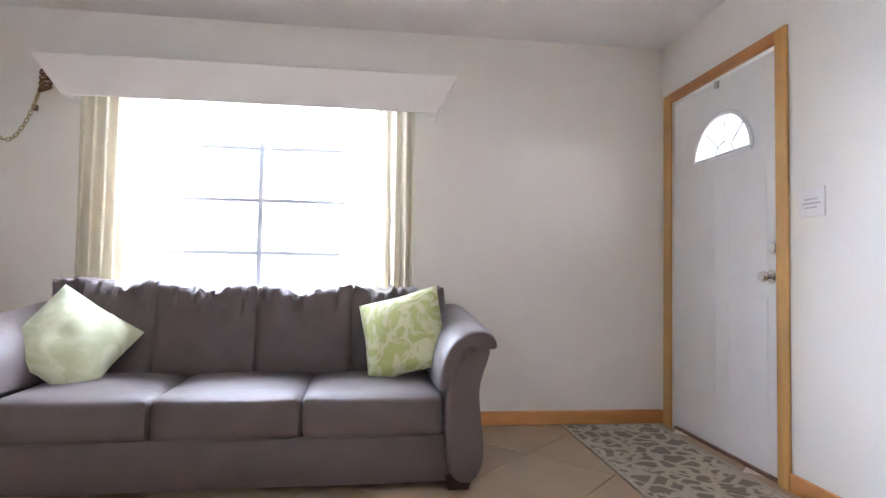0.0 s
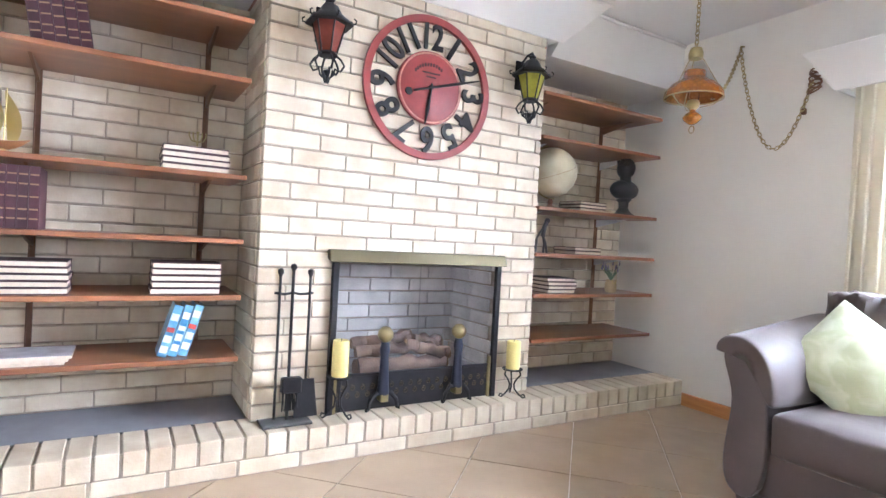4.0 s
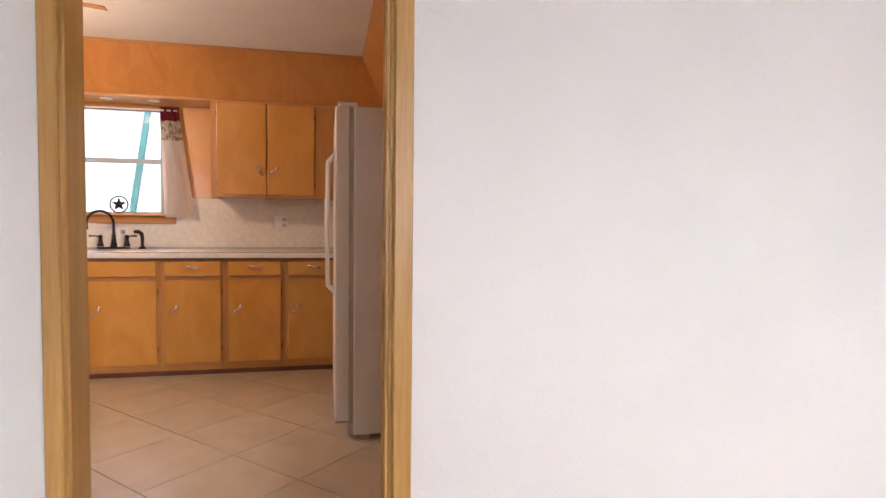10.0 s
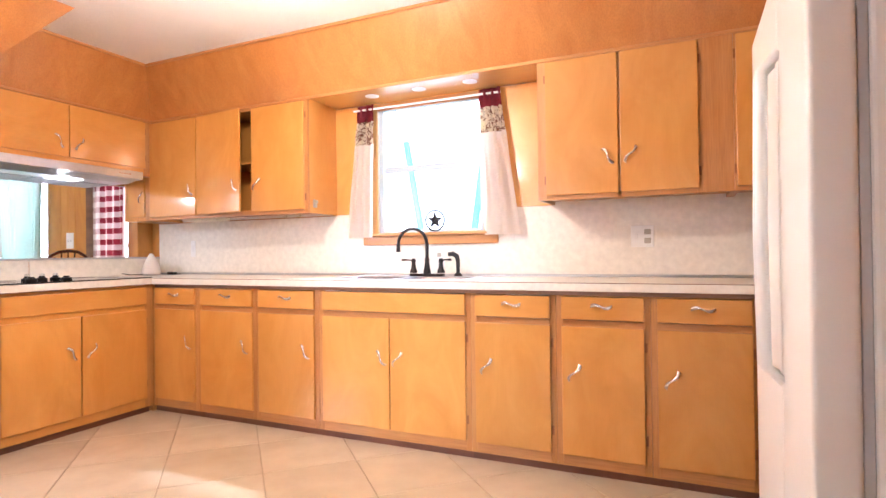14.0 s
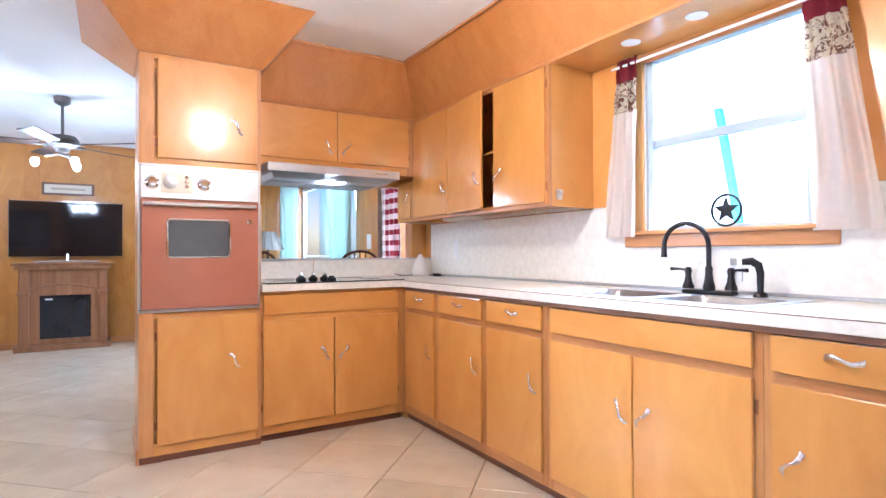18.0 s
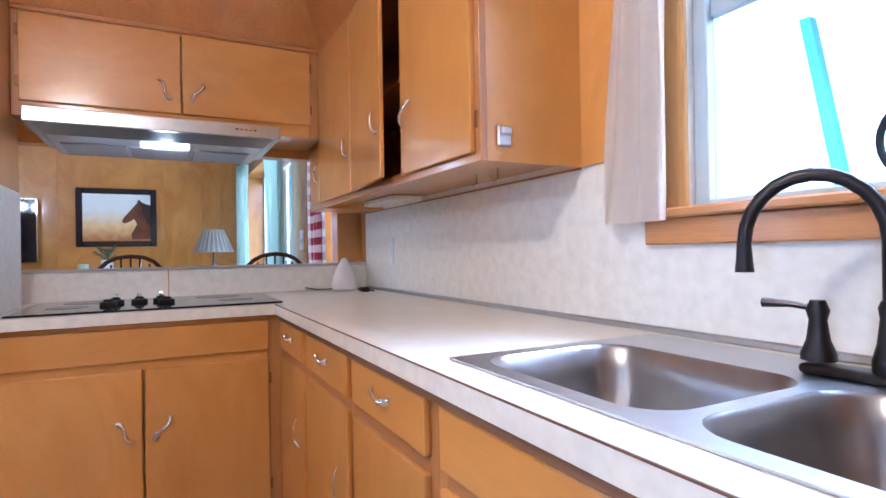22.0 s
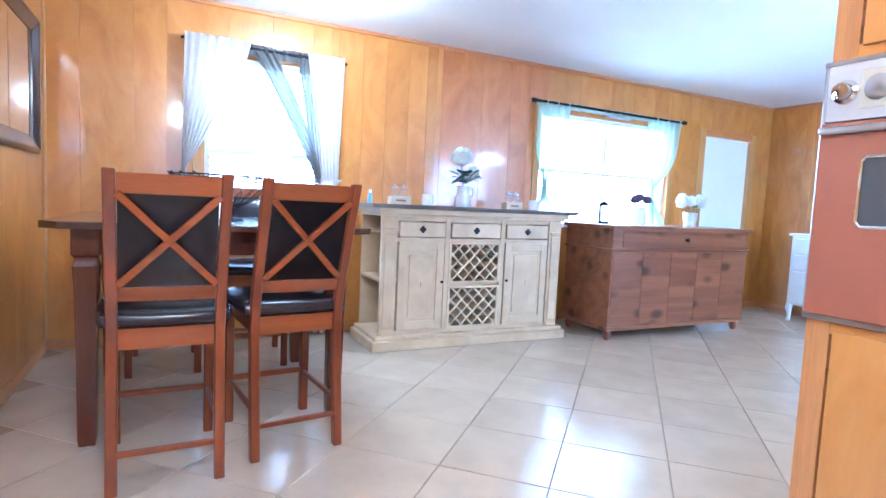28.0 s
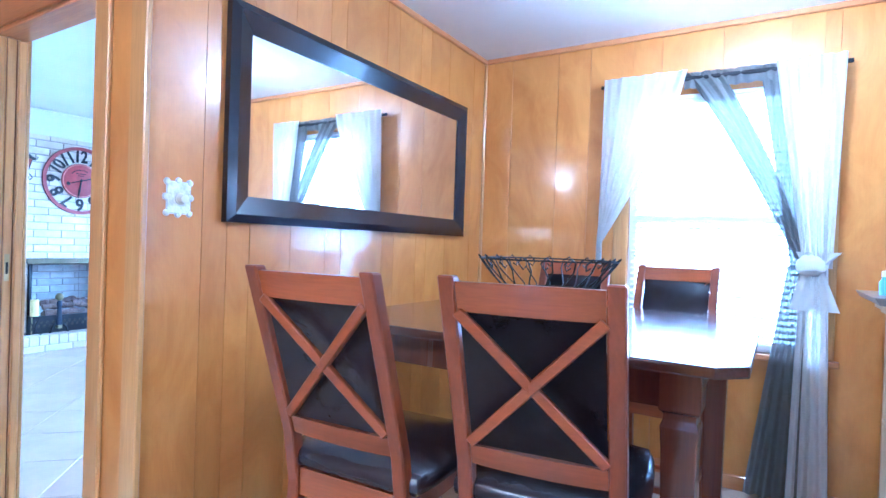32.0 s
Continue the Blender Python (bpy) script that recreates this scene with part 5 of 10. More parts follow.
sl = "honey plywood soffit slanting out to the ceiling"
soffit_run("soffit_sink", [(4.61, YW, SZ), (9.335, YW, SZ), (9.335, -3.475, SZ), (4.61, -3.475, SZ), (4.61, YW, H), (9.14, YW, H), (9.14, -3.285, H), (4.61, -3.285, H)], sl)
soffit_run("soffit_cooktop", [(9.335, YW, SZ), (9.662, YW, SZ), (9.662, -2.262, SZ), (9.335, -2.262, SZ), (9.14, YW, H), (9.662, YW, H), (9.662, -2.262, H), (9.14, -2.262, H)], sl)
soffit_run("soffit_west", [(XWK, -3.47, SZ), (4.98, -3.47, SZ), (4.98, YK + 0.2, SZ), (XWK, YK + 0.2, SZ), (XWK, -3.47, H), (5.18, -3.47, H), (5.18, YK + 0.2, H), (XWK, YK + 0.2, H)], sl)
ml = "thin amber wooden moulding along the soffit"
strip("trim_soffit_low", (4.62, 9.34, -3.475, -3.463, SZ - 0.012, SZ + 0.006), TRIM_X, ml, bev=0.003)
strip("trim_soffit_low", (9.318, 9.335, -3.46, -2.262, SZ - 0.012, SZ + 0.006), TRIM_Y, ml, bev=0.003)
strip("trim_soffit_high", (5.18, 9.14, -3.285, -3.270, H - 0.018, H), TRIM_X, ml, bev=0.003)
strip("trim_soffit_high", (9.125, 9.14, -3.27, -2.48, H - 0.018, H), TRIM_Y, ml, bev=0.003)
for k, x in enumerate((7.46, 7.12, 6.78)):
    dlg = thing("recessed_light", (x, -3.62, SZ - 0.012), "small round recessed light above the sink window", "light", "recessed lights over the sink")
    turned("trim_ring", [(0.032, 0.011), (0.045, 0.011), (0.045, 0.006), (0.034, 0.004)], (x, -3.62, SZ - 0.012), WHITE, dlg)
    turned("lens", [(0.0, 0.0095), (0.033, 0.0095), (0.033, 0.006), (0.0, 0.006)], (x, -3.62, SZ - 0.012), WHITE, dlg)
strip("trim_soffit_underside", (6.34, 7.86, YW + 0.001, -3.476, SZ - 0.004, SZ), CAB_X, "honey wooden underside above the sink window", bev=0)

# oven tower
OX = 8.955
ot = thing("oven_cabinet", (9.25, -1.93, 0), "tall honey wooden cabinet holding the wall oven", "cabinet")
OY0, OY1 = -1.645, -2.26
for q_ in ((OX + 0.02, 9.455, OY1, OY0, 0.035, 0.765), (OX + 0.02, 9.455, OY1, OY0, 1.575, 2.15), (OX + 0.02, 9.455, OY0 - 0.025, OY0, 0.765, 1.575), (OX + 0.02, 9.455, OY1, OY1 + 0.025, 0.765, 1.575), (9.42, 9.455, OY1 + 0.025, OY0 - 0.025, 0.765, 1.575)):
    box("carcass", q_, CAB, ot, 0)
for q_ in [(OX, OX + 0.02, OY0 - 0.07, OY0, 0.035, 2.15), (OX, OX + 0.02, OY1, OY1 + 0.028, 0.035, 2.15)]:
    box("stile", q_, FRAMEW, ot, 0.001)
for q_ in [(OX, OX + 0.02, OY1 + 0.028, OY0 - 0.07, 0.035, 0.10), (OX, OX + 0.02, OY1 + 0.028, OY0 - 0.07, 0.745, 0.78), (OX, OX + 0.02, OY1 + 0.028, OY0 - 0.07, 1.565, 1.61), (OX, OX + 0.02, OY1 + 0.028, OY0 - 0.07, 2.12, 2.15)]:
    box("rail", q_, CAB_Y, ot, 0.001)
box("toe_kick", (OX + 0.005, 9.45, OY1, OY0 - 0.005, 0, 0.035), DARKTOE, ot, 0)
box("end_skirting", (OX + 0.002, 9.455, OY0, OY0 + 0.012, 0, 0.08), TRIM_X, ot, 0.002)
d = front("door", ot, OY1 + 0.022, OY0 - 0.085, 0.09, 0.758, OX, (-1, 0), CAB)
pull(d, OX - 0.016, OY1 + 0.145, 0.50, 55, (-1, 0))
hinge(ot, OX, OY0 - 0.078, 0.66, (-1, 0)), hinge(ot, OX, OY0 - 0.078, 0.19, (-1, 0))
d = front("door", ot, OY1 + 0.022, OY0 - 0.085, 1.60, 2.13, OX, (-1, 0), CAB)
pull(d, OX - 0.016, OY1 + 0.13, 1.80, 55, (-1, 0))
hinge(ot, OX, OY0 - 0.078, 2.05, (-1, 0)), hinge(ot, OX, OY0 - 0.078, 1.68, (-1, 0))
strip("panel_cooktop_side", (8.961, 9.455, -2.264, -2.2605, 0.914, 1.375), SPLASH, "cream laminate splash panel beside the cooktop")
soffit_run("soffit_oven", [(OX - 0.01, OY1 - 0.01, 2.15), (9.465, OY1 - 0.01, 2.15), (9.465, OY0 + 0.01, 2.15), (OX - 0.01, OY0 + 0.01, 2.15), (8.68, -2.50, H), (9.86, -2.50, H), (9.86, -1.36, H), (8.68, -1.36, H)], "honey plywood flared soffit above the oven cabinet")
# grey for the mesh screen in the glass and for a painted-in window reflection
OVENGL = paint("reflection_grey_oven_glass", (0.085, 0.09, 0.10), 0.10, var=0.15, bump=0, coat=0.5)
ov = thing("wall_oven", (OX, -1.95, 0.78), "vintage coppertone wall oven with a steel control panel", "oven")
OA, OB = -2.252, -1.64
boxes("trim_frame", [(OX - 0.022, OX, OA, OB, 0.785, 0.803), (OX - 0.022, OX, OA, OA + 0.014, 0.803, 1.55), (OX - 0.022, OX, OB - 0.014, OB, 0.803, 1.55), (OX - 0.026, OX, OA, OB, 1.55, 1.565)], STEEL, ov, 0.003)
cp = box("control_panel", (OX - 0.024, OX, OA + 0.014, OB - 0.014, 1.385, 1.55), paint("ribbed_aluminium", (0.74, 0.74, 0.76), 0.38, 0.6, bump=0.02), ov, 0.002)
for k in range(26):
    z = 1.392 + 0.006 * k
    box("rib", (OX - 0.0255, OX - 0.024, OA + 0.018, -1.98, z, z + 0.003), STEEL, cp, 0)
box("dial_plate", (OX - 0.027, OX - 0.024, -1.90, -1.745, 1.415, 1.525), paint("cream_dial_plate", (0.64, 0.60, 0.49), 0.4, 0.2), cp, 0.002)
for y, r in ((-1.705, 0.028), (-1.955, 0.028)):
    turned("knob", [(0.0, -0.035), (r * 0.8, -0.034), (r * 0.9, -0.012), (r * 1.25, -0.008), (r * 1.3, 0)], (OX - 0.024, y, 1.468), CHROME, cp, "chrome control knob", axis='x')
turned("clock_dial", [(0.0, -0.006), (0.030, -0.005), (0.036, -0.003), (0.036, 0)], (OX - 0.027, -1.79, 1.472), STEEL, cp, "round oven clock dial", axis='x')
for z in (1.45, 1.475, 1.50):
    turned("small_knob", [(0.0, -0.012), (0.009, -0.011), (0.010, 0)], (OX - 0.027, -1.868, z), CHROME, cp, axis='x', seg=10)
od = boxes("oven_door", [(OX - 0.04, OX - 0.006, OA + 0.016, OB - 0.016, 0.806, 1.075), (OX - 0.04, OX - 0.006, OA + 0.016, OB - 0.016, 1.275, 1.378), (OX - 0.04, OX - 0.006, OA + 0.016, -2.085, 1.075, 1.275), (OX - 0.04, OX - 0.006, -1.775, OB - 0.016, 1.075, 1.275)], COPPER, ov, 0.0)
box("window_glass", (OX - 0.034, OX - 0.02, -2.09, -1.77, 1.07, 1.28), OVENGL, od, 0, "dark tinted oven window")
bm = bmesh.new()
ring_sweep(bm, [(OX - 0.041, -1.93 + 0.155 * cx, 1.175 + 0.10 * cz) for cx, cz in ((1, 0.85), (0.92, 1), (-0.92, 1), (-1, 0.85), (-1, -0.85), (-0.92, -1), (0.92, -1), (1, -0.85))], 0.005, 6, True)
part("window_trim", bm, CHROME, od, smooth=True)
box("handle_bar", (OX - 0.07, OX - 0.04, OA + 0.03, OB - 0.02, 1.345, 1.365), STEEL, od, 0.005, "flat steel oven handle")
turned("badge", [(0, -0.003), (0.014, -0.002), (0.014, 0)], (OX - 0.04, -2.19, 1.27), CHROME, od, axis='x', seg=12)

# cooktop, hood
ck = thing("cooktop", (9.38, -2.74, 0.914), "black glass electric cooktop with three front knobs", "cooktop")
box("glass_top", (8.985, 9.58, -3.205, -2.295, 0.9135, 0.921), BLACKGL, ck, 0.003)
RINGM = paint("faint_burner_print", (0.03, 0.03, 0.033), 0.2, bump=0)
for (x, y, r) in ((9.45, -2.50, 0.095), (9.45, -3.0, 0.095), (9.22, -2.45, 0.07), (9.22, -3.05, 0.07)):
    turned("burner_ring", [(r - 0.004, 0.0006), (r, 0.0006), (r, 0.0), (r - 0.004, 0.0)], (x, y, 0.921), RINGM, ck, seg=32)
for y in (-2.60, -2.685, -2.765):
    k_ = turned("knob", [(0.030, 0), (0.031, 0.012), (0.018, 0.016), (0.016, 0.024), (0.0, 0.025)], (9.32, y, 0.921), BLACKM, ck, "black cooktop knob")
    box("grip", (9.30, 9.34, y - 0.008, y + 0.008, 0.944, 0.962), CHROME, k_, 0.004)
for (y, s) in ((-2.58, 1), (-2.785, 1)):
    turned("knob", [(0.030, 0), (0.031, 0.012), (0.018, 0.016), (0.016, 0.024), (0.0, 0.025)], (9.24, y, 0.921), BLACKM, ck, "black cooktop knob")
hd = thing("range_hood", (9.38, -2.78, 1.575), "slim stainless range hood with a lit lamp", "range hood")
bm = bmesh.new()
hexa(bm, [(9.10, -3.227, 1.60), (9.655, -3.227, 1.60), (9.655, -2.333, 1.60), (9.10, -2.333, 1.60), (9.10, -3.227, 1.655), (9.655, -3.227, 1.664), (9.655, -2.333, 1.664), (9.10, -2.333, 1.655)])
part("body", bevel(bm, 0.004), STEEL, hd)
bm = bmesh.new()
hexa(bm, [(9.18, -3.17, 1.572), (9.62, -3.17, 1.572), (9.62, -2.39, 1.572), (9.18, -2.39, 1.572), (9.125, -3.20, 1.5985), (9.65, -3.20, 1.5985), (9.65, -2.36, 1.5985), (9.125, -2.36, 1.5985)])
part("filter_tray", bm, STEEL, hd)
for k in range(3):
    ya = -3.13 + 0.243 * k
    box("filter", (9.33, 9.595, ya, ya + 0.228, 1.565, 1.5715), paint("grey_mesh_filter", (0.42, 0.42, 0.43), 0.5, 0.7, bump=0.6, bscale=500), hd, 0.002)
box("lamp", (9.215, 9.31, -2.88, -2.70, 1.566, 1.5715), glow("hood_lamp_glow", (1, 0.95, 0.85), 9), hd, 0.002, "lit rectangular hood lamp")
for k in range(5):
    box("button", (9.096, 9.10, -3.13 + 0.018 * k, -3.118 + 0.018 * k, 1.625, 1.634), CHROME, hd, 0.001)
strip("trim_pass_sill", (9.655, 9.755, YW + 0.002, -2.03, 1.045, 1.058), STEEL, "thin metal cap on the low wall behind the cooktop", bev=0.002)
strip("panel_pass_splash", (9.66, 9.665, YW + 0.002, -2.80, 0.914, 1.045), SPLASH, "cream laminate splash behind the cooktop")
strip("panel_pass_splash", (9.66, 9.665, -2.796, -2.03, 0.914, 1.045), SPLASH, "cream laminate splash behind the cooktop")

# refrigerator
fr = thing("refrigerator", (5.0, -2.2, 0), "white side-by-side refrigerator with textured sides", "refrigerator")
box("body", (4.68, 5.31, -2.62, -1.74, 0.03, 1.73), APPL, fr, 0.008, seg=2)
box("gasket", (5.31, 5.328, -2.61, -1.75, 0.10, 1.72), SEAL, fr, 0.002)
box("grille", (5.30, 5.335, -2.61, -1.75, 0.03, 0.095), SEAL, fr, 0.003)
for ya, yb, hy in ((-2.085, -1.742, -2.06), (-2.618, -2.093, -2.12)):
    d = box("door", (5.328, 5.405, ya, yb, 0.105, 1.728), APPL, fr, 0.012, seg=3, smooth=True)
    pts = [(5.405, hy, 0.75), (5.44, hy, 0.78), (5.445, hy, 1.1), (5.44, hy, 1.48), (5.405, hy, 1.52)]
    rod("handle", pts, 0.013, WHITE, d, "white curved handle", 10)
box("hinge_cover", (5.29, 5.39, -1.80, -1.75, 1.728, 1.752), APPL, fr, 0.006)
box("hinge_foot", (5.33, 5.40, -1.77, -1.742, 0.10, 0.106), SEAL, fr, 0)
for ly in (-2.58, -1.78):
    box("foot", (5.22, 5.27, ly - 0.02, ly + 0.02, 0, 0.032), SEAL, fr)
    box("foot", (4.72, 4.77, ly - 0.02, ly + 0.02, 0, 0.032), SEAL, fr)
c = thing("wall_cabinet", (4.8, -2.2, 1.80), "honey wooden cabinet above the refrigerator", "cabinet", "wall cabinets")
box("body", (4.605, 4.96, -2.68, -1.45, 1.80, 2.085), CAB, c, 0.002)
for p, q, hy, ang in ((-2.06, -1.47, -2.0, 60), (-2.66, -2.07, -2.13, 120)):
    d = front("door", c, p, q, 1.815, 2.07, 4.96, (1, 0), CAB_Y)
    pull(d, 4.976, hy, 1.90, ang, (1, 0))

# ---- living room: shelves and what stands on them ----
SHIFT = HOME
SL = [1.925, 1.668, 1.248, 0.97, 0.725, 0.457]
SR = SL
SXF = 1.56


def shelf(y0, y1, z, uprights, pale):
    s = thing("wall_shelf", (XB, (y0 + y1) / 2, z), "red-brown wooden shelf board on metal brackets", "shelf", "shelves beside the fireplace")
    box("board", (XB + 0.005, SXF, y0, y1, z - 0.022, z), SHELFW, s, 0.003)
    for y in uprights:
        bm = bmesh.new()
        hexa(bm, [(XB + 0.016, y - 0.006, z - 0.075), (XB + 0.03, y - 0.006, z - 0.075), (XB + 0.03, y + 0.006, z - 0.075), (XB + 0.016, y + 0.006, z - 0.075), (XB + 0.016, y - 0.006, z - 0.023), (XB + 0.30, y - 0.006, z - 0.023), (XB + 0.30, y + 0.006, z - 0.023), (XB + 0.016, y + 0.006, z - 0.023)])
        part("bracket", bm, WHITE if pale else EDGEW, s)
    return s


UPL, UPR = (-0.36, 0.30), (2.21, 2.98)
for k, z in enumerate(SL):
    shelf(-0.60, 0.43, z, UPL, False)
for k, z in enumerate(SR):
    shelf(2.075, 3.12, z, UPR, k > 0)
for y in UPL + UPR:
    u = thing("shelf_upright", (XB, y, 0.40), "slotted brown metal shelf standard on the brick", "shelf rail", "shelf standards")
    boxes("rail", [(XB + 0.001, XB + 0.004, y - 0.012, y + 0.012, 0.36, 2.08), (XB + 0.004, XB + 0.014, y - 0.012, y - 0.008, 0.36, 2.08), (XB + 0.004, XB + 0.014, y + 0.008, y + 0.012, 0.36, 2.08)], EDGEW, u)

COVER = paint("maroon_book_cloth", (0.055, 0.015, 0.022), 0.5, var=0.2, scale=30, bump=0.15, rnd=0.25)
PAPER = paint("book_pages", (0.72, 0.62, 0.50), 0.85, var=0.08, scale=60, bump=0.3, bscale=300)
GILT = paint("gilt_lines", (0.30, 0.20, 0.12), 0.4, 0.5)
MAGC = paint("magazine_cover", (0.50, 0.50, 0.54), 0.3, var=0.3, scale=14)


def flat_book(x0, x1, y0, y1, z, h, cover=COVER, group="stacked books"):
    """A book lying down with its pages to the room."""
    b = thing("book", ((x0 + x1) / 2, (y0 + y1) / 2, z), "closed hardback book with dark maroon covers lying flat", "book", group)
    box("cover", (x0, x1, y0, y1, z, z + 0.004), cover, b, 0.001, "maroon cover board")
    box("cover", (x0, x1, y0, y1, z + h - 0.004, z + h), cover, b, 0.001, "maroon cover board")
    box("spine", (x0, x0 + 0.005, y0, y1, z + 0.004, z + h - 0.004), cover, b, 0)
    box("page_block", (x0 + 0.005, x1 - 0.004, y0 + 0.003, y1 - 0.003, z + 0.004, z + h - 0.004), PAPER, b, 0, "cream page block")
    return b


rk = random.Random(5)


def stack(y0, y1, z, n, h, xf=1.52, dx=0.20):
    for k in range(n):
        j = rk.uniform(-0.006, 0.006)
        flat_book(xf - dx + j, xf + j, y0 + rk.uniform(-0.004, 0.004), y1 + rk.uniform(-0.004, 0.004), z + k * h, h - 0.0008)


def upright_book(y0, w, x0, x1, z, h, lean=0.0, cover=COVER, label="maroon leather-bound volume with gilt bands standing upright"):
    b = thing("book", (x1, y0, z), label, "book", "upright books")
    box("cover", (x0, x1, y0, y0 + 0.004, z, z + h), cover, b, 0.001)
    box("cover", (x0, x1, y0 + w - 0.004, y0 + w, z, z + h), cover, b, 0.001)
    box("spine", (x1 - 0.006, x1, y0 + 0.004, y0 + w - 0.004, z, z + h), cover, b, 0.001)
    box("page_block", (x0 + 0.004, x1 - 0.006, y0 + 0.004, y0 + w - 0.004, z + 0.003, z + h - 0.004), PAPER, b, 0)
    if cover is COVER:
        for f in (0.15, 0.3, 0.5, 0.7, 0.85):
            box("band", (x1, x1 + 0.001, y0 + 0.003, y0 + w - 0.003, z + h * f, z + h * f + 0.006), GILT, b, 0)
    if lean:
        b.rotation_euler = (radians(lean), 0, 0)
    return b


for k in range(5):
    upright_book(-0.35 + 0.040 * k, 0.038, 1.30, 1.50, SL[1] + 0.007, 0.20, 9)
for k in range(4):
    upright_book(-0.435 + 0.034 * k, 0.033, 1.30, 1.52, SL[3], 0.235)
stack(0.10, 0.36, SL[2], 4, 0.026)
stack(-0.455, -0.20, SL[4], 5, 0.026)
stack(0.08, 0.35, SL[4], 5, 0.027)
for k in range(3):
    b = thing("magazine", (1.42, -0.35, SL[5] + 0.013 * k), "thin glossy magazine lying flat on the shelf", "magazine", "magazines")
    box("page_block", (1.33 + 0.01 * k, 1.53 + 0.01 * k, -0.50 + 0.012 * k, -0.20 + 0.012 * k, SL[5] + 0.013 * k, SL[5] + 0.012 + 0.013 * k), PAPER, b, 0.001)
    box("cover", (1.33 + 0.01 * k, 1.53 + 0.01 * k, -0.50 + 0.012 * k, -0.20 + 0.012 * k, SL[5] + 0.012 + 0.013 * k, SL[5] + 0.0128 + 0.013 * k), MAGC, b, 0)
stack(2.47, 2.70, SR[2], 3, 0.022, 1.50)
stack(2.44, 2.67, SR[3], 2, 0.024, 1.50)
stack(2.22, 2.45, SR[4], 4, 0.024, 1.52)
DVDC = paint("blue_guide_cover", (0.02, 0.22, 0.55), 0.3, var=0.3, scale=9, col2=(0.30, 0.60, 0.72))
REDB = paint("red_cover_print", (0.42, 0.06, 0.05), 0.35, var=0.2, scale=20)
SKYB = paint("pale_cover_print", (0.66, 0.74, 0.74), 0.35, var=0.2, scale=20)
for k in range(3):
    b = upright_book(0.115 + 0.040 * k, 0.036, 1.36, 1.50, SL[5] + 0.008, 0.225, -16, DVDC, "blue paperback guide book leaning on its neighbour")
    y0 = 0.117 + 0.040 * k
    for za, zb, m in ((0.025, 0.055, WHITE), (0.07, 0.10, SKYB), (0.115, 0.135, REDB if k != 1 else SKYB), (0.165, 0.195, WHITE if k else SKYB)):
        box("cover_print", (1.5005, 1.5015, y0 + 0.003 * (k % 2), y0 + 0.030, SL[5] + za + 0.006 * k, SL[5] + zb + 0.006 * k), m, b, 0)
# brass ship, brass candelabra
SHY = -0.43
sh = thing("model_sailboat", (1.44, SHY, SL[2]), "small brass sailing ship figure with curved sails", "ornament")
GOLD = paint("polished_brass", (0.60, 0.47, 0.20), 0.3, 1.0, var=0.1)
turned("stand", [(0.034, 0), (0.034, 0.006), (0.014, 0.014), (0.010, 0.024), (0.0, 0.025)], (1.44, SHY, SL[2]), GOLD, sh)
bm = bmesh.new()
rings = []
for k in range(9):
    f = -1 + k / 4
    w, dp = 0.022 * (1 - f * f) + 0.002, 0.030 * (1 - f * f) + 0.004
    zt = SL[2] + 0.046 + 0.014 * f * f
    rings.append([bm.verts.new((1.44 + w * math.cos(a), SHY + 0.085 * f, zt - dp * math.sin(a))) for a in [math.pi * q / 6 for q in range(7)]])
for r0, r1 in zip(rings, rings[1:]):
    for q in range(6):
        bm.faces.new((r0[q], r0[q + 1], r1[q + 1], r1[q]))
    bm.faces.new((r0[6], r0[0], r1[0], r1[6]))
bm.faces.new(rings[0][::-1])
bm.faces.new(rings[-1])
bmesh.ops.recalc_face_normals(bm, faces=list(bm.faces))
part("hull", bm, MANTELW, sh, "dark brass-edged hull", True)
rod("mast", [(1.44, SHY + 0.005, SL[2] + 0.04), (1.44, SHY + 0.01, SL[2] + 0.245)], 0.0022, GOLD, sh, seg=6)
for y0, ztop, wide, lean in ((-0.045, 0.195, 0.040, 0.030), (0.015, 0.235, 0.052, -0.012)):
    bm = bmesh.new()
    n = 10
    A_, B_ = [], []
    for k in range(n + 1):
        f = k / n
        z = SL[2] + 0.052 + (ztop - 0.052) * f
        ya = SHY + y0 + lean * f
        A_.append(bm.verts.new((1.44 - 0.004, ya, z)))
        B_.append(bm.verts.new((1.44 + 0.022 * math.sin(math.pi * min(1, f + 0.1)), ya + wide * math.sin(math.pi * (0.22 + 0.78 * f)) * 0.9 + 0.003, z)))
    for k in range(n):
        bm.faces.new((A_[k], A_[k + 1], B_[k + 1], B_[k]))
    bmesh.ops.solidify(bm, geom=list(bm.faces), thickness=0.003)
    part("sail", bm, GOLD, sh, "curved brass sail", True)
cd = thing("candelabra", (1.42, 0.24, SL[2] + 0.104), "tiny brass candelabra on a stack of books", "ornament")
turned("stem", [(0.018, 0), (0.018, 0.004), (0.004, 0.012), (0.004, 0.07), (0.007, 0.075), (0.0, 0.08)], (1.42, 0.24, SL[2] + 0.104), BRASS, cd, seg=10)
for s in (-1, 1):
    for r in (0.018, 0.034):
        rod("arm", [(1.42, 0.24, SL[2] + 0.135), (1.42, 0.24 + s * r * 0.7, SL[2] + 0.14), (1.42, 0.24 + s * r, SL[2] + 0.16), (1.42, 0.24 + s * r, SL[2] + 0.178)], 0.0028, BRASS, cd, seg=6)
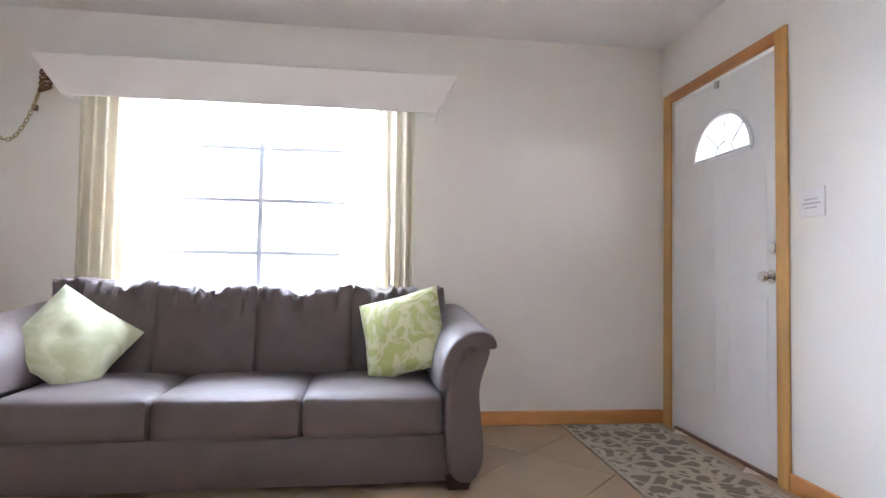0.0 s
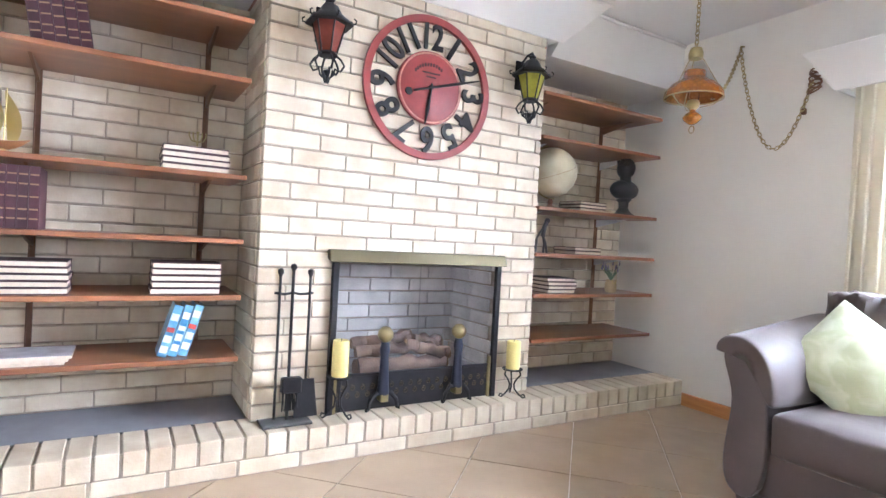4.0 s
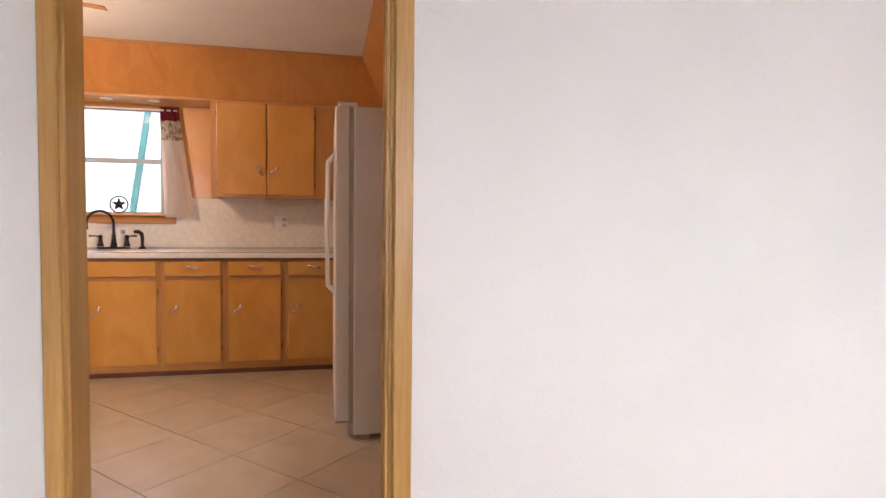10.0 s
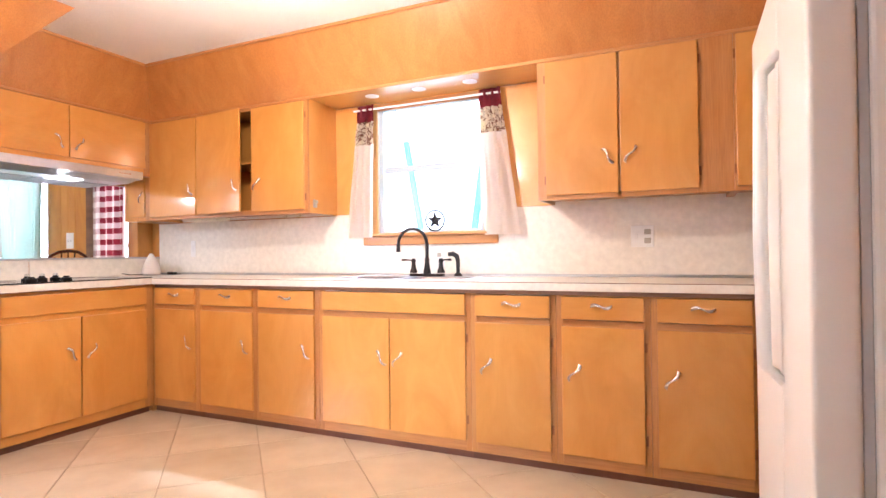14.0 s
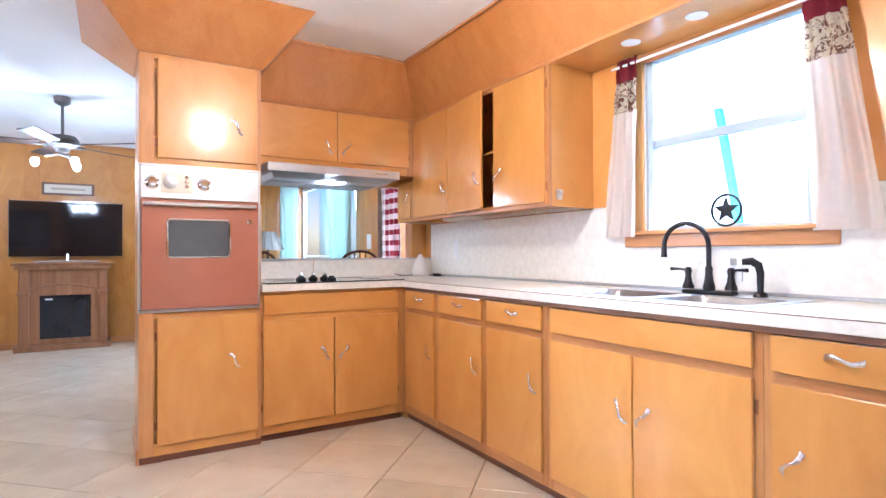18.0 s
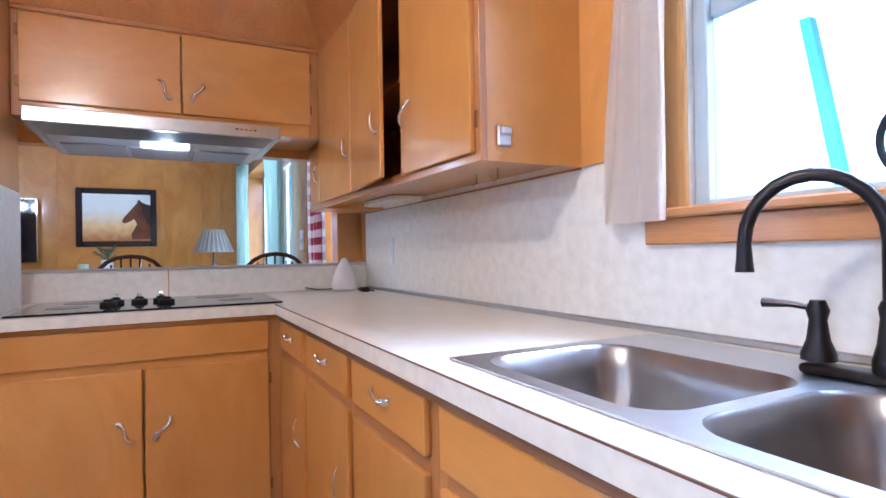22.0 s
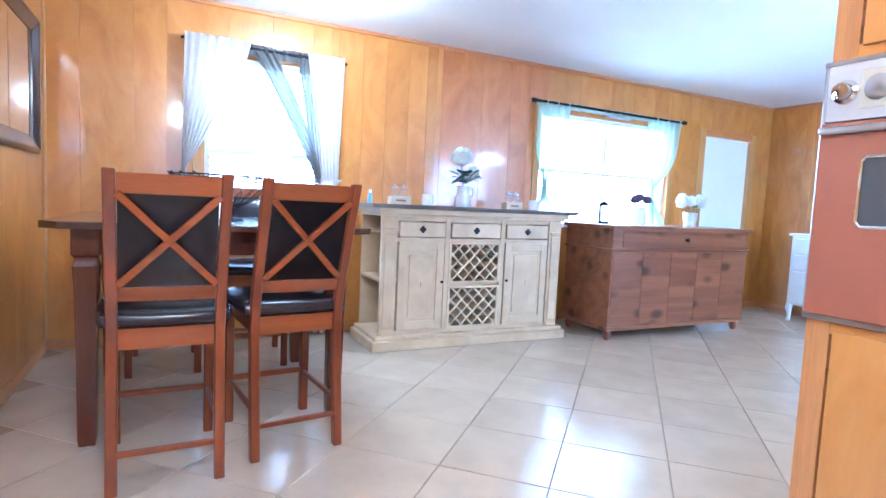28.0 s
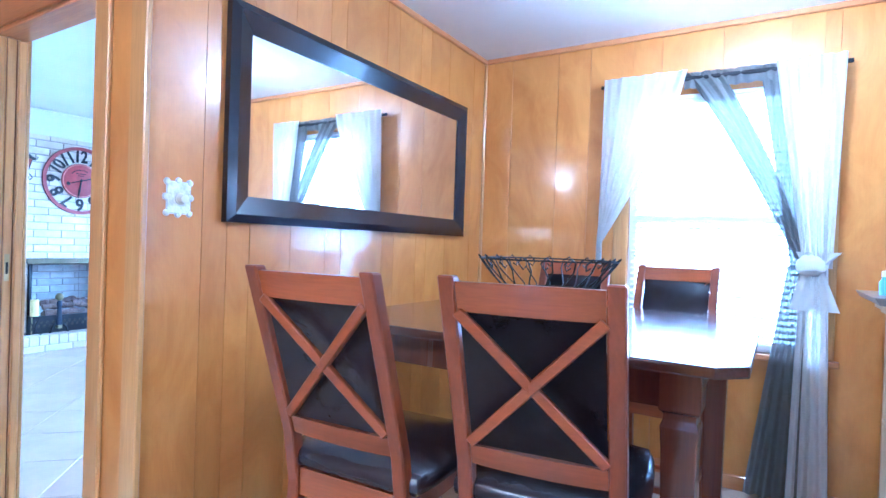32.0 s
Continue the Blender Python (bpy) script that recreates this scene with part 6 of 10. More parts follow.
# globe
gl = thing("globe", (1.38, 2.315, SR[2]), "antique cream desk globe on a turned wooden foot", "globe")
GLOBE = paint("antique_globe_map", (0.50, 0.44, 0.26), 0.35, var=0.12, scale=5, col2=(0.70, 0.67, 0.52), bump=0.02)
R0 = 0.158
gz = SR[2] + 0.065 + R0 + 0.012
bm = bmesh.new()
bmesh.ops.create_uvsphere(bm, u_segments=32, v_segments=20, radius=R0, matrix=pose(1.38, 2.315, gz, 20, 0, 0))
part("sphere", bm, GLOBE, gl, smooth=True)
rod("meridian", [(1.38, 2.315 + (R0 + 0.010) * math.sin(radians(a)), gz + (R0 + 0.010) * math.cos(radians(a))) for a in range(-10, -196, -12)], 0.0045, BRASS, gl)
rod("equator_line", [(1.38 + (R0 + 0.0005) * math.cos(radians(a)), 2.315 + (R0 + 0.0005) * math.sin(radians(a)) * math.cos(radians(23)), gz + (R0 + 0.0005) * math.sin(radians(a)) * math.sin(radians(23))) for a in range(0, 360, 12)], 0.0012, GILT, gl, closed=True, seg=5)
turned("foot", [(0.075, 0), (0.075, 0.010), (0.03, 0.018), (0.014, 0.03), (0.018, 0.05), (0.012, 0.066), (0.0, 0.067)], (1.38, 2.315, SR[2]), SHELFW, gl)
# bust
bm = bmesh.new()
lathe(bm, [(0.075, 0), (0.078, 0.012), (0.05, 0.03), (0.032, 0.06), (0.035, 0.10), (0.055, 0.118), (0.02, 0.12)], (1.38, 2.985, SR[2]), 18)
b2 = bmesh.new()
bmesh.ops.create_uvsphere(b2, u_segments=18, v_segments=12, radius=1, matrix=pose(1.38, 2.985, SR[2] + 0.185) @ Matrix.Diagonal((0.065, 0.128, 0.07, 1)))
join(bm, b2)
b2 = bmesh.new()
lathe(b2, [(0.05, 0), (0.04, 0.03), (0.037, 0.06), (0.04, 0.08)], (1.385, 2.985, SR[2] + 0.215), 14)
join(bm, b2)
b2 = bmesh.new()
bmesh.ops.create_uvsphere(b2, u_segments=18, v_segments=14, radius=1, matrix=pose(1.385, 2.985, SR[2] + 0.335) @ Matrix.Diagonal((0.068, 0.056, 0.074, 1)))
join(bm, b2)
for k in range(26):
    a, e = rk.uniform(0, 6.28), rk.uniform(0.1, 1.4)
    b2 = bmesh.new()
    bmesh.ops.create_icosphere(b2, subdivisions=1, radius=0.02, matrix=pose(1.378 + 0.06 * math.cos(a) * math.cos(e), 2.985 + 0.052 * math.sin(a) * math.cos(e), SR[2] + 0.35 + 0.055 * math.sin(e)))
    join(bm, b2)
bo_ = part("bust_statue", bm, paint("black_plaster", (0.018, 0.018, 0.022), 0.45, var=0.3, scale=12, bump=0.2), smooth=True)
tagged(bo_, "black plaster portrait bust on a small pedestal", "bust")
# small figure and potted lavender on the right shelves
bm = bmesh.new()
for pts, r in (([(1.45, 2.22, SR[3]), (1.45, 2.225, SR[3] + 0.06), (1.45, 2.21, SR[3] + 0.11)], 0.007), ([(1.45, 2.25, SR[3]), (1.45, 2.235, SR[3] + 0.06), (1.45, 2.21, SR[3] + 0.11)], 0.007), ([(1.45, 2.21, SR[3] + 0.10), (1.45, 2.22, SR[3] + 0.16), (1.45, 2.235, SR[3] + 0.19)], 0.014), ([(1.45, 2.225, SR[3] + 0.165), (1.45, 2.19, SR[3] + 0.13), (1.45, 2.16, SR[3] + 0.08)], 0.006), ([(1.45, 2.16, SR[3] + 0.08), (1.45, 2.155, SR[3] + 0.005)], 0.01)):
    ring_sweep(bm, pts, r, 8)
b2 = bmesh.new()
bmesh.ops.create_icosphere(b2, subdivisions=2, radius=0.018, matrix=pose(1.45, 2.24, SR[3] + 0.20))
join(bm, b2)
tagged(part("metal_figurine", bm, paint("pewter", (0.10, 0.10, 0.11), 0.35, 0.9), smooth=True), "small dark metal golfer figurine on the shelf", "figurine")
pv = thing("potted_lavender", (1.46, 2.82, SR[4]), "little burlap-wrapped pot of lavender with a straw bow", "plant")
turned("pot", [(0.030, 0), (0.040, 0.02), (0.038, 0.06), (0.032, 0.075), (0.036, 0.085), (0.0, 0.08)], (1.46, 2.82, SR[4]), paint("burlap", (0.48, 0.36, 0.22), 0.95, bump=0.6, bscale=250), pv)
LEAFG = paint("grey_green_leaf", (0.10, 0.15, 0.10), 0.7, var=0.3, rnd=0.2)
LAVN = paint("lavender_bloom", (0.17, 0.15, 0.27), 0.8, var=0.3)
bm = bmesh.new()
for k in range(26):
    a, t = rk.uniform(0, 6.28), rk.uniform(0.02, 0.075)
    tip = (1.46 + t * math.cos(a), 2.82 + t * math.sin(a), SR[4] + rk.uniform(0.13, 0.19))
    ring_sweep(bm, [(1.46, 2.82, SR[4] + 0.075), (1.46 + 0.4 * t * math.cos(a), 2.82 + 0.4 * t * math.sin(a), SR[4] + 0.12), tip], [0.0022, 0.003, 0.0008], 4)
    if k % 2:
        rod("bloom", [tip, (tip[0], tip[1], tip[2] + 0.03)], [0.005, 0.002], LAVN, pv, seg=5)
part("stems", bm, LEAFG, pv)
rod("straw_bow", [(1.495, 2.80, SR[4] + 0.07), (1.50, 2.785, SR[4] + 0.085), (1.50, 2.80, SR[4] + 0.06), (1.50, 2.815, SR[4] + 0.065), (1.50, 2.83, SR[4] + 0.085), (1.497, 2.82, SR[4] + 0.065)], 0.003, paint("straw", (0.55, 0.42, 0.18), 0.8), pv, seg=5)

# ---- clock ----
RED = paint("distressed_red_paint", (0.24, 0.034, 0.03), 0.5, var=0.16, scale=16, bump=0.15)
CK = (XF + 0.004, 1.28, 1.776)
clk = thing("wall_clock", (CK[0], CK[1], CK[2] - 0.36), "large round red metal skeleton wall clock with black numerals", "clock")


def annulus(bm, cx, cy, cz, r0, r1, d, seg=64):
    """A flat ring facing +x."""
    rg = []
    for r, x in ((r0, 0), (r1, 0), (r1, d), (r0, d)):
        rg.append([bm.verts.new((cx + x, cy + r * math.cos(2 * math.pi * k / seg), cz + r * math.sin(2 * math.pi * k / seg))) for k in range(seg)])
    for i in range(4):
        a, b = rg[i], rg[(i + 1) % 4]
        for k in range(seg):
            bm.faces.new((a[k], a[(k + 1) % seg], b[(k + 1) % seg], b[k]))
    return bm


part("outer_ring", annulus(bmesh.new(), CK[0], CK[1], CK[2], 0.325, 0.36, 0.02), RED, clk)
turned("dial", [(0.0, 0.022), (0.178, 0.022), (0.183, 0.018), (0.183, 0.004), (0.0, 0.004)], CK, RED, clk, "red centre dial", 48, 'x')
part("dial_rim", annulus(bmesh.new(), CK[0] + 0.022, CK[1], CK[2], 0.168, 0.176, 0.002), paint("worn_rim", (0.48, 0.22, 0.16), 0.5, var=0.4, scale=30), clk)
ST = ((-0.5, 0.5),)
NUMM = BLACKM


def text_mesh(txt, size, depth, mat_):
    """A lettering mesh made from the built-in font, in its own xy plane."""
    cu = bpy.data.curves.new("txt", 'FONT')
    cu.body, cu.size, cu.extrude, cu.align_x, cu.align_y = txt, size, depth, 'CENTER', 'CENTER'
    cu.offset = 0.004 if size > 0.05 else 0
    ob = new("txt", cu)
    dg = bpy.context.evaluated_depsgraph_get()
    me = bpy.data.meshes.new_from_object(ob.evaluated_get(dg))
    bpy.data.objects.remove(ob)
    bpy.data.curves.remove(cu)
    me.materials.clear()
    me.materials.append(mat_)
    return me


def lettering(name, txt, size, m, mat_, parent, depth=0.004):
    ob = new(name, text_mesh(txt, size, depth, mat_))
    ob.parent = parent
    ob.matrix_basis = Matrix.Translation(-org(parent)) @ m
    return ob


for h_ in range(1, 13):
    a = radians(90 - 30 * h_)
    face = Matrix(((0, 0, 1, 0), (1, 0, 0, 0), (0, 1, 0, 0), (0, 0, 0, 1)))
    m = Matrix.Translation((CK[0] + 0.010, CK[1] + 0.254 * math.cos(a), CK[2] + 0.254 * math.sin(a))) @ face @ Matrix.Rotation(a - math.pi / 2, 4, 'Z') @ Matrix.Diagonal((0.86 if h_ < 10 else 0.72, 1.0, 1, 1))
    lettering("numeral", str(h_), 0.185, m, NUMM, clk, 0.006)
face = Matrix(((0, 0, 1, 0), (1, 0, 0, 0), (0, 1, 0, 0), (0, 0, 0, 1)))
for k in range(11):
    a = radians(140 - 8 * k)
    box("dial_lettering", (CK[0] + 0.0222, CK[0] + 0.0232, CK[1] + 0.115 * math.cos(a) - 0.005, CK[1] + 0.115 * math.cos(a) + 0.005, CK[2] + 0.115 * math.sin(a) - 0.008, CK[2] + 0.115 * math.sin(a) + 0.008), NUMM, clk, 0)
for w_, dz in ((0.05, 0.07), (0.028, 0.05)):
    box("dial_lettering", (CK[0] + 0.0222, CK[0] + 0.023, CK[1] - w_, CK[1] + w_, CK[2] + dz, CK[2] + dz + 0.007), NUMM, clk, 0)
for ang, ln, w_ in ((-98, 0.19, 0.010), (17, 0.30, 0.008)):
    a = radians(ang)
    dy, dz = math.cos(a), math.sin(a)
    rod("hand", [(CK[0] + 0.03, CK[1] - 0.02 * dy, CK[2] - 0.02 * dz), (CK[0] + 0.03, CK[1] + ln * 0.6 * dy, CK[2] + ln * 0.6 * dz), (CK[0] + 0.03, CK[1] + ln * dy, CK[2] + ln * dz)], [0.006, w_, 0.003], NUMM, clk, "black clock hand", 6)
a = radians(197)
rod("hand_tail", [(CK[0] + 0.03, CK[1], CK[2]), (CK[0] + 0.03, CK[1] + 0.10 * math.cos(a), CK[2] + 0.10 * math.sin(a))], 0.006, NUMM, clk, seg=6)
turned("hand_counterweight", [(0.0, 0.006), (0.018, 0.004), (0.02, 0.0), (0.0, -0.002)], (CK[0] + 0.03, CK[1] + 0.13 * math.cos(a), CK[2] + 0.13 * math.sin(a)), NUMM, clk, axis='x', seg=14)
turned("hub", [(0.0, 0.036), (0.012, 0.034), (0.014, 0.02)], CK, BLACKM, clk, axis='x', seg=14)

# ---- lanterns ----


def lantern(y, gmat, label):
    x, z0, z1 = 1.70, 1.675, 2.06
    L = thing("wall_lantern", (x, y, z0), label, "lantern", "lanterns by the clock")
    turned("roof", [(0.0, z1 - z0), (0.008, 0.37), (0.022, 0.358), (0.012, 0.345), (0.035, 0.335), (0.055, 0.30), (0.105, 0.262), (0.108, 0.252), (0.05, 0.255), (0.0, 0.257)], (x, y, z0), BLACKM, L, seg=6)
    turned("glass_body", [(0.036, 0.125), (0.072, 0.255), (0.069, 0.255), (0.033, 0.125)], (x, y, z0), gmat, L, "coloured tapered glass panes", seg=6)
    turned("inner_flask", [(0.0, 0.13), (0.026, 0.14), (0.032, 0.24), (0.0, 0.25)], (x, y, z0), gmat, L, seg=12)
    for k in range(6):
        a = math.pi * k / 3
        rod("glazing_bar", [(x + 0.037 * math.cos(a), y + 0.037 * math.sin(a), z0 + 0.12), (x + 0.074 * math.cos(a), y + 0.074 * math.sin(a), z0 + 0.258)], 0.004, BLACKM, L, seg=6)
        bm = bmesh.new()
        ring_sweep(bm, [(x + (0.108 + 0.012 * math.sin(t)) * math.cos(a), y + (0.108 + 0.012 * math.sin(t)) * math.sin(a), z0 + 0.27 + 0.012 * math.cos(t)) for t in (0, 1.2, 2.4, 3.6, 4.8)], 0.0035, 5)
        part("eave_curl", bm, BLACKM, L)
        bm = bmesh.new()
        ring_sweep(bm, [(x + r * math.cos(a), y + r * math.sin(a), z0 + h_) for r, h_ in ((0.036, 0.12), (0.06, 0.10), (0.075, 0.075), (0.06, 0.05), (0.035, 0.06), (0.03, 0.035), (0.012, 0.02), (0.006, 0.0))], 0.005, 6)
        part("scroll", bm, BLACKM, L, smooth=True)
    turned("base_ring", [(0.04, 0.115), (0.044, 0.122), (0.04, 0.13), (0.0, 0.128), (0.0, 0.115)], (x, y, z0), BLACKM, L, seg=12)
    turned("finial", [(0.0, -0.0), (0.012, 0.012), (0.006, 0.03), (0.016, 0.05), (0.0, 0.06)], (x, y, z0), BLACKM, L, seg=10)
    box("wall_plate", (XF, XF + 0.012, y - 0.03, y + 0.03, z0 + 0.20, z0 + 0.36), BLACKM, L, 0.004)
    rod("hanger", [(XF + 0.01, y, z0 + 0.30), (XF + 0.03, y, z0 + 0.35), (XF + 0.07, y, z0 + 0.375), (x, y, z0 + 0.378)], 0.006, BLACKM, L)
    return L


RGL = paint("amber_red_glass", (0.15, 0.035, 0.02), 0.55, var=0.3, scale=14)
YGL = paint("yellow_green_glass", (0.27, 0.25, 0.03), 0.55, var=0.35, scale=14)
for q_ in (RGL, YGL):
    q_.node_tree.nodes["Principled BSDF"].inputs["Specular IOR Level"].default_value = 0.12
lantern(0.715, RGL, "black wrought iron lantern with reddish glass on the chimney breast")
lantern(1.85, YGL, "black wrought iron lantern with yellow-green glass on the chimney breast")

# ---- fireplace things ----
sc = thing("fire_screen", (XF + 0.01, 1.305, 0.165), "black framed fireplace mesh screen under a brass hood", "fire screen")
for ya in (0.822, 1.758):
    box("frame", (XF + 0.002, XF + 0.03, ya, ya + 0.03, 0.166, 0.915), BLACKM, sc, 0.003)
bm = bmesh.new()
hexa(bm, [(XF - 0.03, 0.80, 0.905), (XF + 0.05, 0.80, 0.885), (XF + 0.05, 1.81, 0.885), (XF - 0.03, 1.81, 0.905), (XF - 0.03, 0.80, 0.945), (XF + 0.03, 0.80, 0.945), (XF + 0.03, 1.81, 0.945), (XF - 0.03, 1.81, 0.945)])
part("hood", bevel(bm, 0.004), paint("dull_brass_hood", (0.13, 0.11, 0.06), 0.4, 0.7, var=0.2), sc, "dull brass hood strip")
MESHM = bpy.data.materials.new("fire_screen_mesh")
nt, b = nodes_of(MESHM)
b.inputs["Base Color"].default_value = (0.15, 0.15, 0.165, 1)
b.inputs["Roughness"].default_value = 0.6
tp = nt.nodes.new("ShaderNodeBsdfTransparent")
mx = nt.nodes.new("ShaderNodeMixShader")
mx.inputs[0].default_value = 0.82
nt.links.new(b.outputs[0], mx.inputs[1])
nt.links.new(tp.outputs[0], mx.inputs[2])
nt.links.new(mx.outputs[0], nt.nodes["Material Output"].inputs[0])
for ya, yb in ((0.852, 1.31), (1.30, 1.758)):
    bm = bmesh.new()
    cols = []
    for i in range(41):
        y = ya + (yb - ya) * i / 40
        x = XF - 0.012 + 0.006 * math.sin(i * 1.7)
        cols.append((bm.verts.new((x, y, 0.34)), bm.verts.new((x, y, 0.905))))
    for p, q in zip(cols, cols[1:]):
        bm.faces.new((p[0], q[0], q[1], p[1]))
    part("mesh_curtain", bm, MESHM, sc, "fine grey mesh curtain")
BRONZE_D = paint("dull_bronze_scroll", (0.16, 0.12, 0.07), 0.45, 0.8, var=0.2)
fe = thing("fender", (XF + 0.02, 1.305, 0.166), "black pierced iron fender across the fireplace", "fender")
box("panel", (XF - 0.004, XF + 0.006, 0.853, 1.757, 0.168, 0.335), BLACKM, fe, 0.002)
box("top_rail", (XF - 0.008, XF + 0.012, 0.853, 1.757, 0.335, 0.347), BLACKM, fe, 0.003)
for k in range(34):
    y = 0.875 + 0.86 * k / 33
    z = 0.262 + (0.018 if k % 2 else -0.018)
    bm = bmesh.new()
    ring_sweep(bm, [(XF + 0.008, y + (0.004 + 0.0012 * t) * math.cos(0.9 * t), z + (0.004 + 0.0014 * t) * math.sin(0.9 * t)) for t in range(10)], 0.002, 5)
    part("scrollwork", bm, BRONZE_D, fe)
for y in (0.862, 1.748):
    box("brass_end", (XF + 0.007, XF + 0.02, y - 0.008, y + 0.008, 0.166, 0.39), BRASS, fe, 0.002)
for y in (1.105, 1.53):
    an = thing("andiron", (XF + 0.02, y, 0.165), "black andiron with a brass ball top", "andiron", "andirons")
    zb = 0.165
    turned("ball", [(0.0, 0.078), (0.02, 0.074), (0.036, 0.055), (0.040, 0.038), (0.036, 0.02), (0.02, 0.004), (0.014, 0)], (XF + 0.03, y, zb + 0.335), BRASS, an, "round brass ball")
    turned("shaft", [(0.032, 0.08), (0.026, 0.14), (0.020, 0.26), (0.026, 0.30), (0.018, 0.335)], (XF + 0.03, y, zb), paint("blue_black_iron", (0.03, 0.035, 0.055), 0.4, 0.5), an)
    box("block", (XF + 0.0, XF + 0.06, y - 0.02, y + 0.02, zb + 0.045, zb + 0.085), BRASS, an, 0.004)
    for s in (-1, 1):
        rod("leg", [(XF + 0.03, y, zb + 0.08), (XF + 0.035, y + s * 0.04, zb + 0.085), (XF + 0.04, y + s * 0.07, zb + 0.05), (XF + 0.04, y + s * 0.078, zb + 0.01), (XF + 0.045, y + s * 0.09, zb + 0.010)], [0.012, 0.012, 0.010, 0.009, 0.010], BLACKM, an)
    rod("log_bar", [(XF + 0.02, y, zb + 0.07), (XF - 0.15, y, zb + 0.05), (XF - 0.33, y, zb + 0.05), (XF - 0.34, y, zb + 0.004)], 0.010, BLACKM, an)
BARK = paint("brown_bark", (0.085, 0.040, 0.024), 0.9, var=0.35, scale=9, bump=0.9, bscale=35, col2=(0.33, 0.22, 0.15))
CUT = paint("cut_wood", (0.30, 0.19, 0.10), 0.8, var=0.2, scale=20)
for (x, ya, yb, z, r, t) in ((XF - 0.12, 1.03, 1.54, 0.345, 0.050, 0.0), (XF - 0.23, 1.06, 1.52, 0.30, 0.055, -0.015), (XF - 0.10, 1.29, 1.55, 0.425, 0.036, -0.03), (XF - 0.13, 1.02, 1.36, 0.43, 0.034, 0.008), (XF - 0.18, 1.30, 1.54, 0.455, 0.040, -0.012), (XF - 0.17, 1.01, 1.34, 0.475, 0.034, 0.016)):
    n = 9
    lg = thing("fire_log", (x, (ya + yb) / 2, z - r), "grey-brown split log stacked in the fireplace", "log", "logs in the fireplace")
    rod("bark", [(x + 0.012 * math.sin(k * 2.1), ya + (yb - ya) * k / n, z + t * (k / n - 0.5) * 2 + 0.006 * math.sin(k * 1.7)) for k in range(n + 1)], [r * (0.9 + 0.14 * math.sin(k * 2.7 + x * 9)) for k in range(n + 1)], BARK, lg, seg=9)
    for yy in (ya - 0.001, yb + 0.001):
        turned("cut_end", [(0.0, 0.002), (r * 0.8, 0.002), (r * 0.84, -0.002), (0, -0.002)], (x, yy, z + t * (-1 if yy == ya - 0.001 else 1)), CUT, lg, axis='y', seg=12)


def scroll_stand(y, zc, h, label):
    x = 1.66
    s = thing("candle_stand", (x, y, 0.165), label, "candle holder", "candle stands")
    z0 = 0.165
    turned("tray", [(0.0, 0.0), (0.055, 0.002), (0.058, 0.008), (0.052, 0.006), (0.0, 0.004)], (x, y, zc - 0.008), BLACKM, s, seg=24)
    for k in range(3):
        a = 2 * math.pi * k / 3 + 0.5
        ca, sa = math.cos(a), math.sin(a)
        hh = zc - 0.008 - z0
        pr = [(0.045, 0.98), (0.05, 0.85), (0.03, 0.7), (0.014, 0.5), (0.018, 0.3), (0.045, 0.12), (0.07, 0.03), (0.082, 0.08), (0.075, 0.16), (0.062, 0.12)]
        rod("scroll_leg", [(x + r * ca, y + r * sa, z0 + 0.005 + f * (hh - 0.006)) for r, f in pr], 0.0045, BLACKM, s, seg=6)
    c = thing("pillar_candle", (x, y, zc), "yellow pillar candle on an iron stand", "candle", "pillar candles")
    WAX = paint("yellow_wax", (0.72, 0.60, 0.22), 0.5, var=0.06, scale=10, bump=0.1)
    turned("wax", [(0.0, 0.0), (0.038, 0.0), (0.039, h * 0.5), (0.038, h), (0.034, h + 0.004), (0.02, h - 0.004), (0.0, h - 0.006)], (x, y, zc), WAX, c, seg=24)
    rod("wick", [(x, y, zc + h - 0.006), (x + 0.002, y, zc + h + 0.012)], 0.0015, BLACKM, c, seg=5)


scroll_stand(0.862, 0.362, 0.163, "black wrought iron scroll candle stand on the hearth")
scroll_stand(1.868, 0.325, 0.150, "black wrought iron scroll candle stand on the hearth")
# fire tools
tl_ = thing("fire_tool_set", (1.62, 0.63, 0.165), "black iron fireplace tool set with brush, shovel and poker", "fire tools")
box("base", (1.56, 1.70, 0.515, 0.735, 0.1655, 0.178), paint("dark_stone_base", (0.06, 0.058, 0.055), 0.6, var=0.3, scale=8), tl_, 0.004)
rod("post", [(1.63, 0.635, 0.178), (1.63, 0.635, 0.84)], 0.007, BLACKM, tl_)
turned("post_finial", [(0.0, 0.035), (0.012, 0.03), (0.015, 0.018), (0.008, 0.004), (0.008, 0)], (1.63, 0.635, 0.84), BLACKM, tl_, seg=12)
rod("crossbar", [(1.64, 0.555, 0.745), (1.63, 0.60, 0.738), (1.63, 0.635, 0.745), (1.63, 0.67, 0.738), (1.64, 0.725, 0.745)], 0.006, BLACKM, tl_)
for y in (0.575, 0.708):
    rod("tool_shaft", [(1.645, y, 0.36 if y > 0.6 else 0.19), (1.645, y, 0.82)], 0.006, BLACKM, tl_)
    turned("tool_knob", [(0.0, 0.04), (0.012, 0.034), (0.014, 0.02), (0.007, 0.006), (0.007, 0)], (1.645, y, 0.815), BLACKM, tl_, seg=12)
box("brush_head", (1.625, 1.665, 0.60, 0.69, 0.30, 0.37), BLACKM, tl_, 0.006)
bm = bmesh.new()
for k in range(60):
    x, y = rk.uniform(1.632, 1.66), rk.uniform(0.606, 0.684)
    ring_sweep(bm, [(x, y, 0.30), (x + rk.uniform(-0.006, 0.006), y + rk.uniform(-0.006, 0.006), 0.222)], 0.0016, 4)
part("bristles", bm, BLACKM, tl_)
bm = bmesh.new()
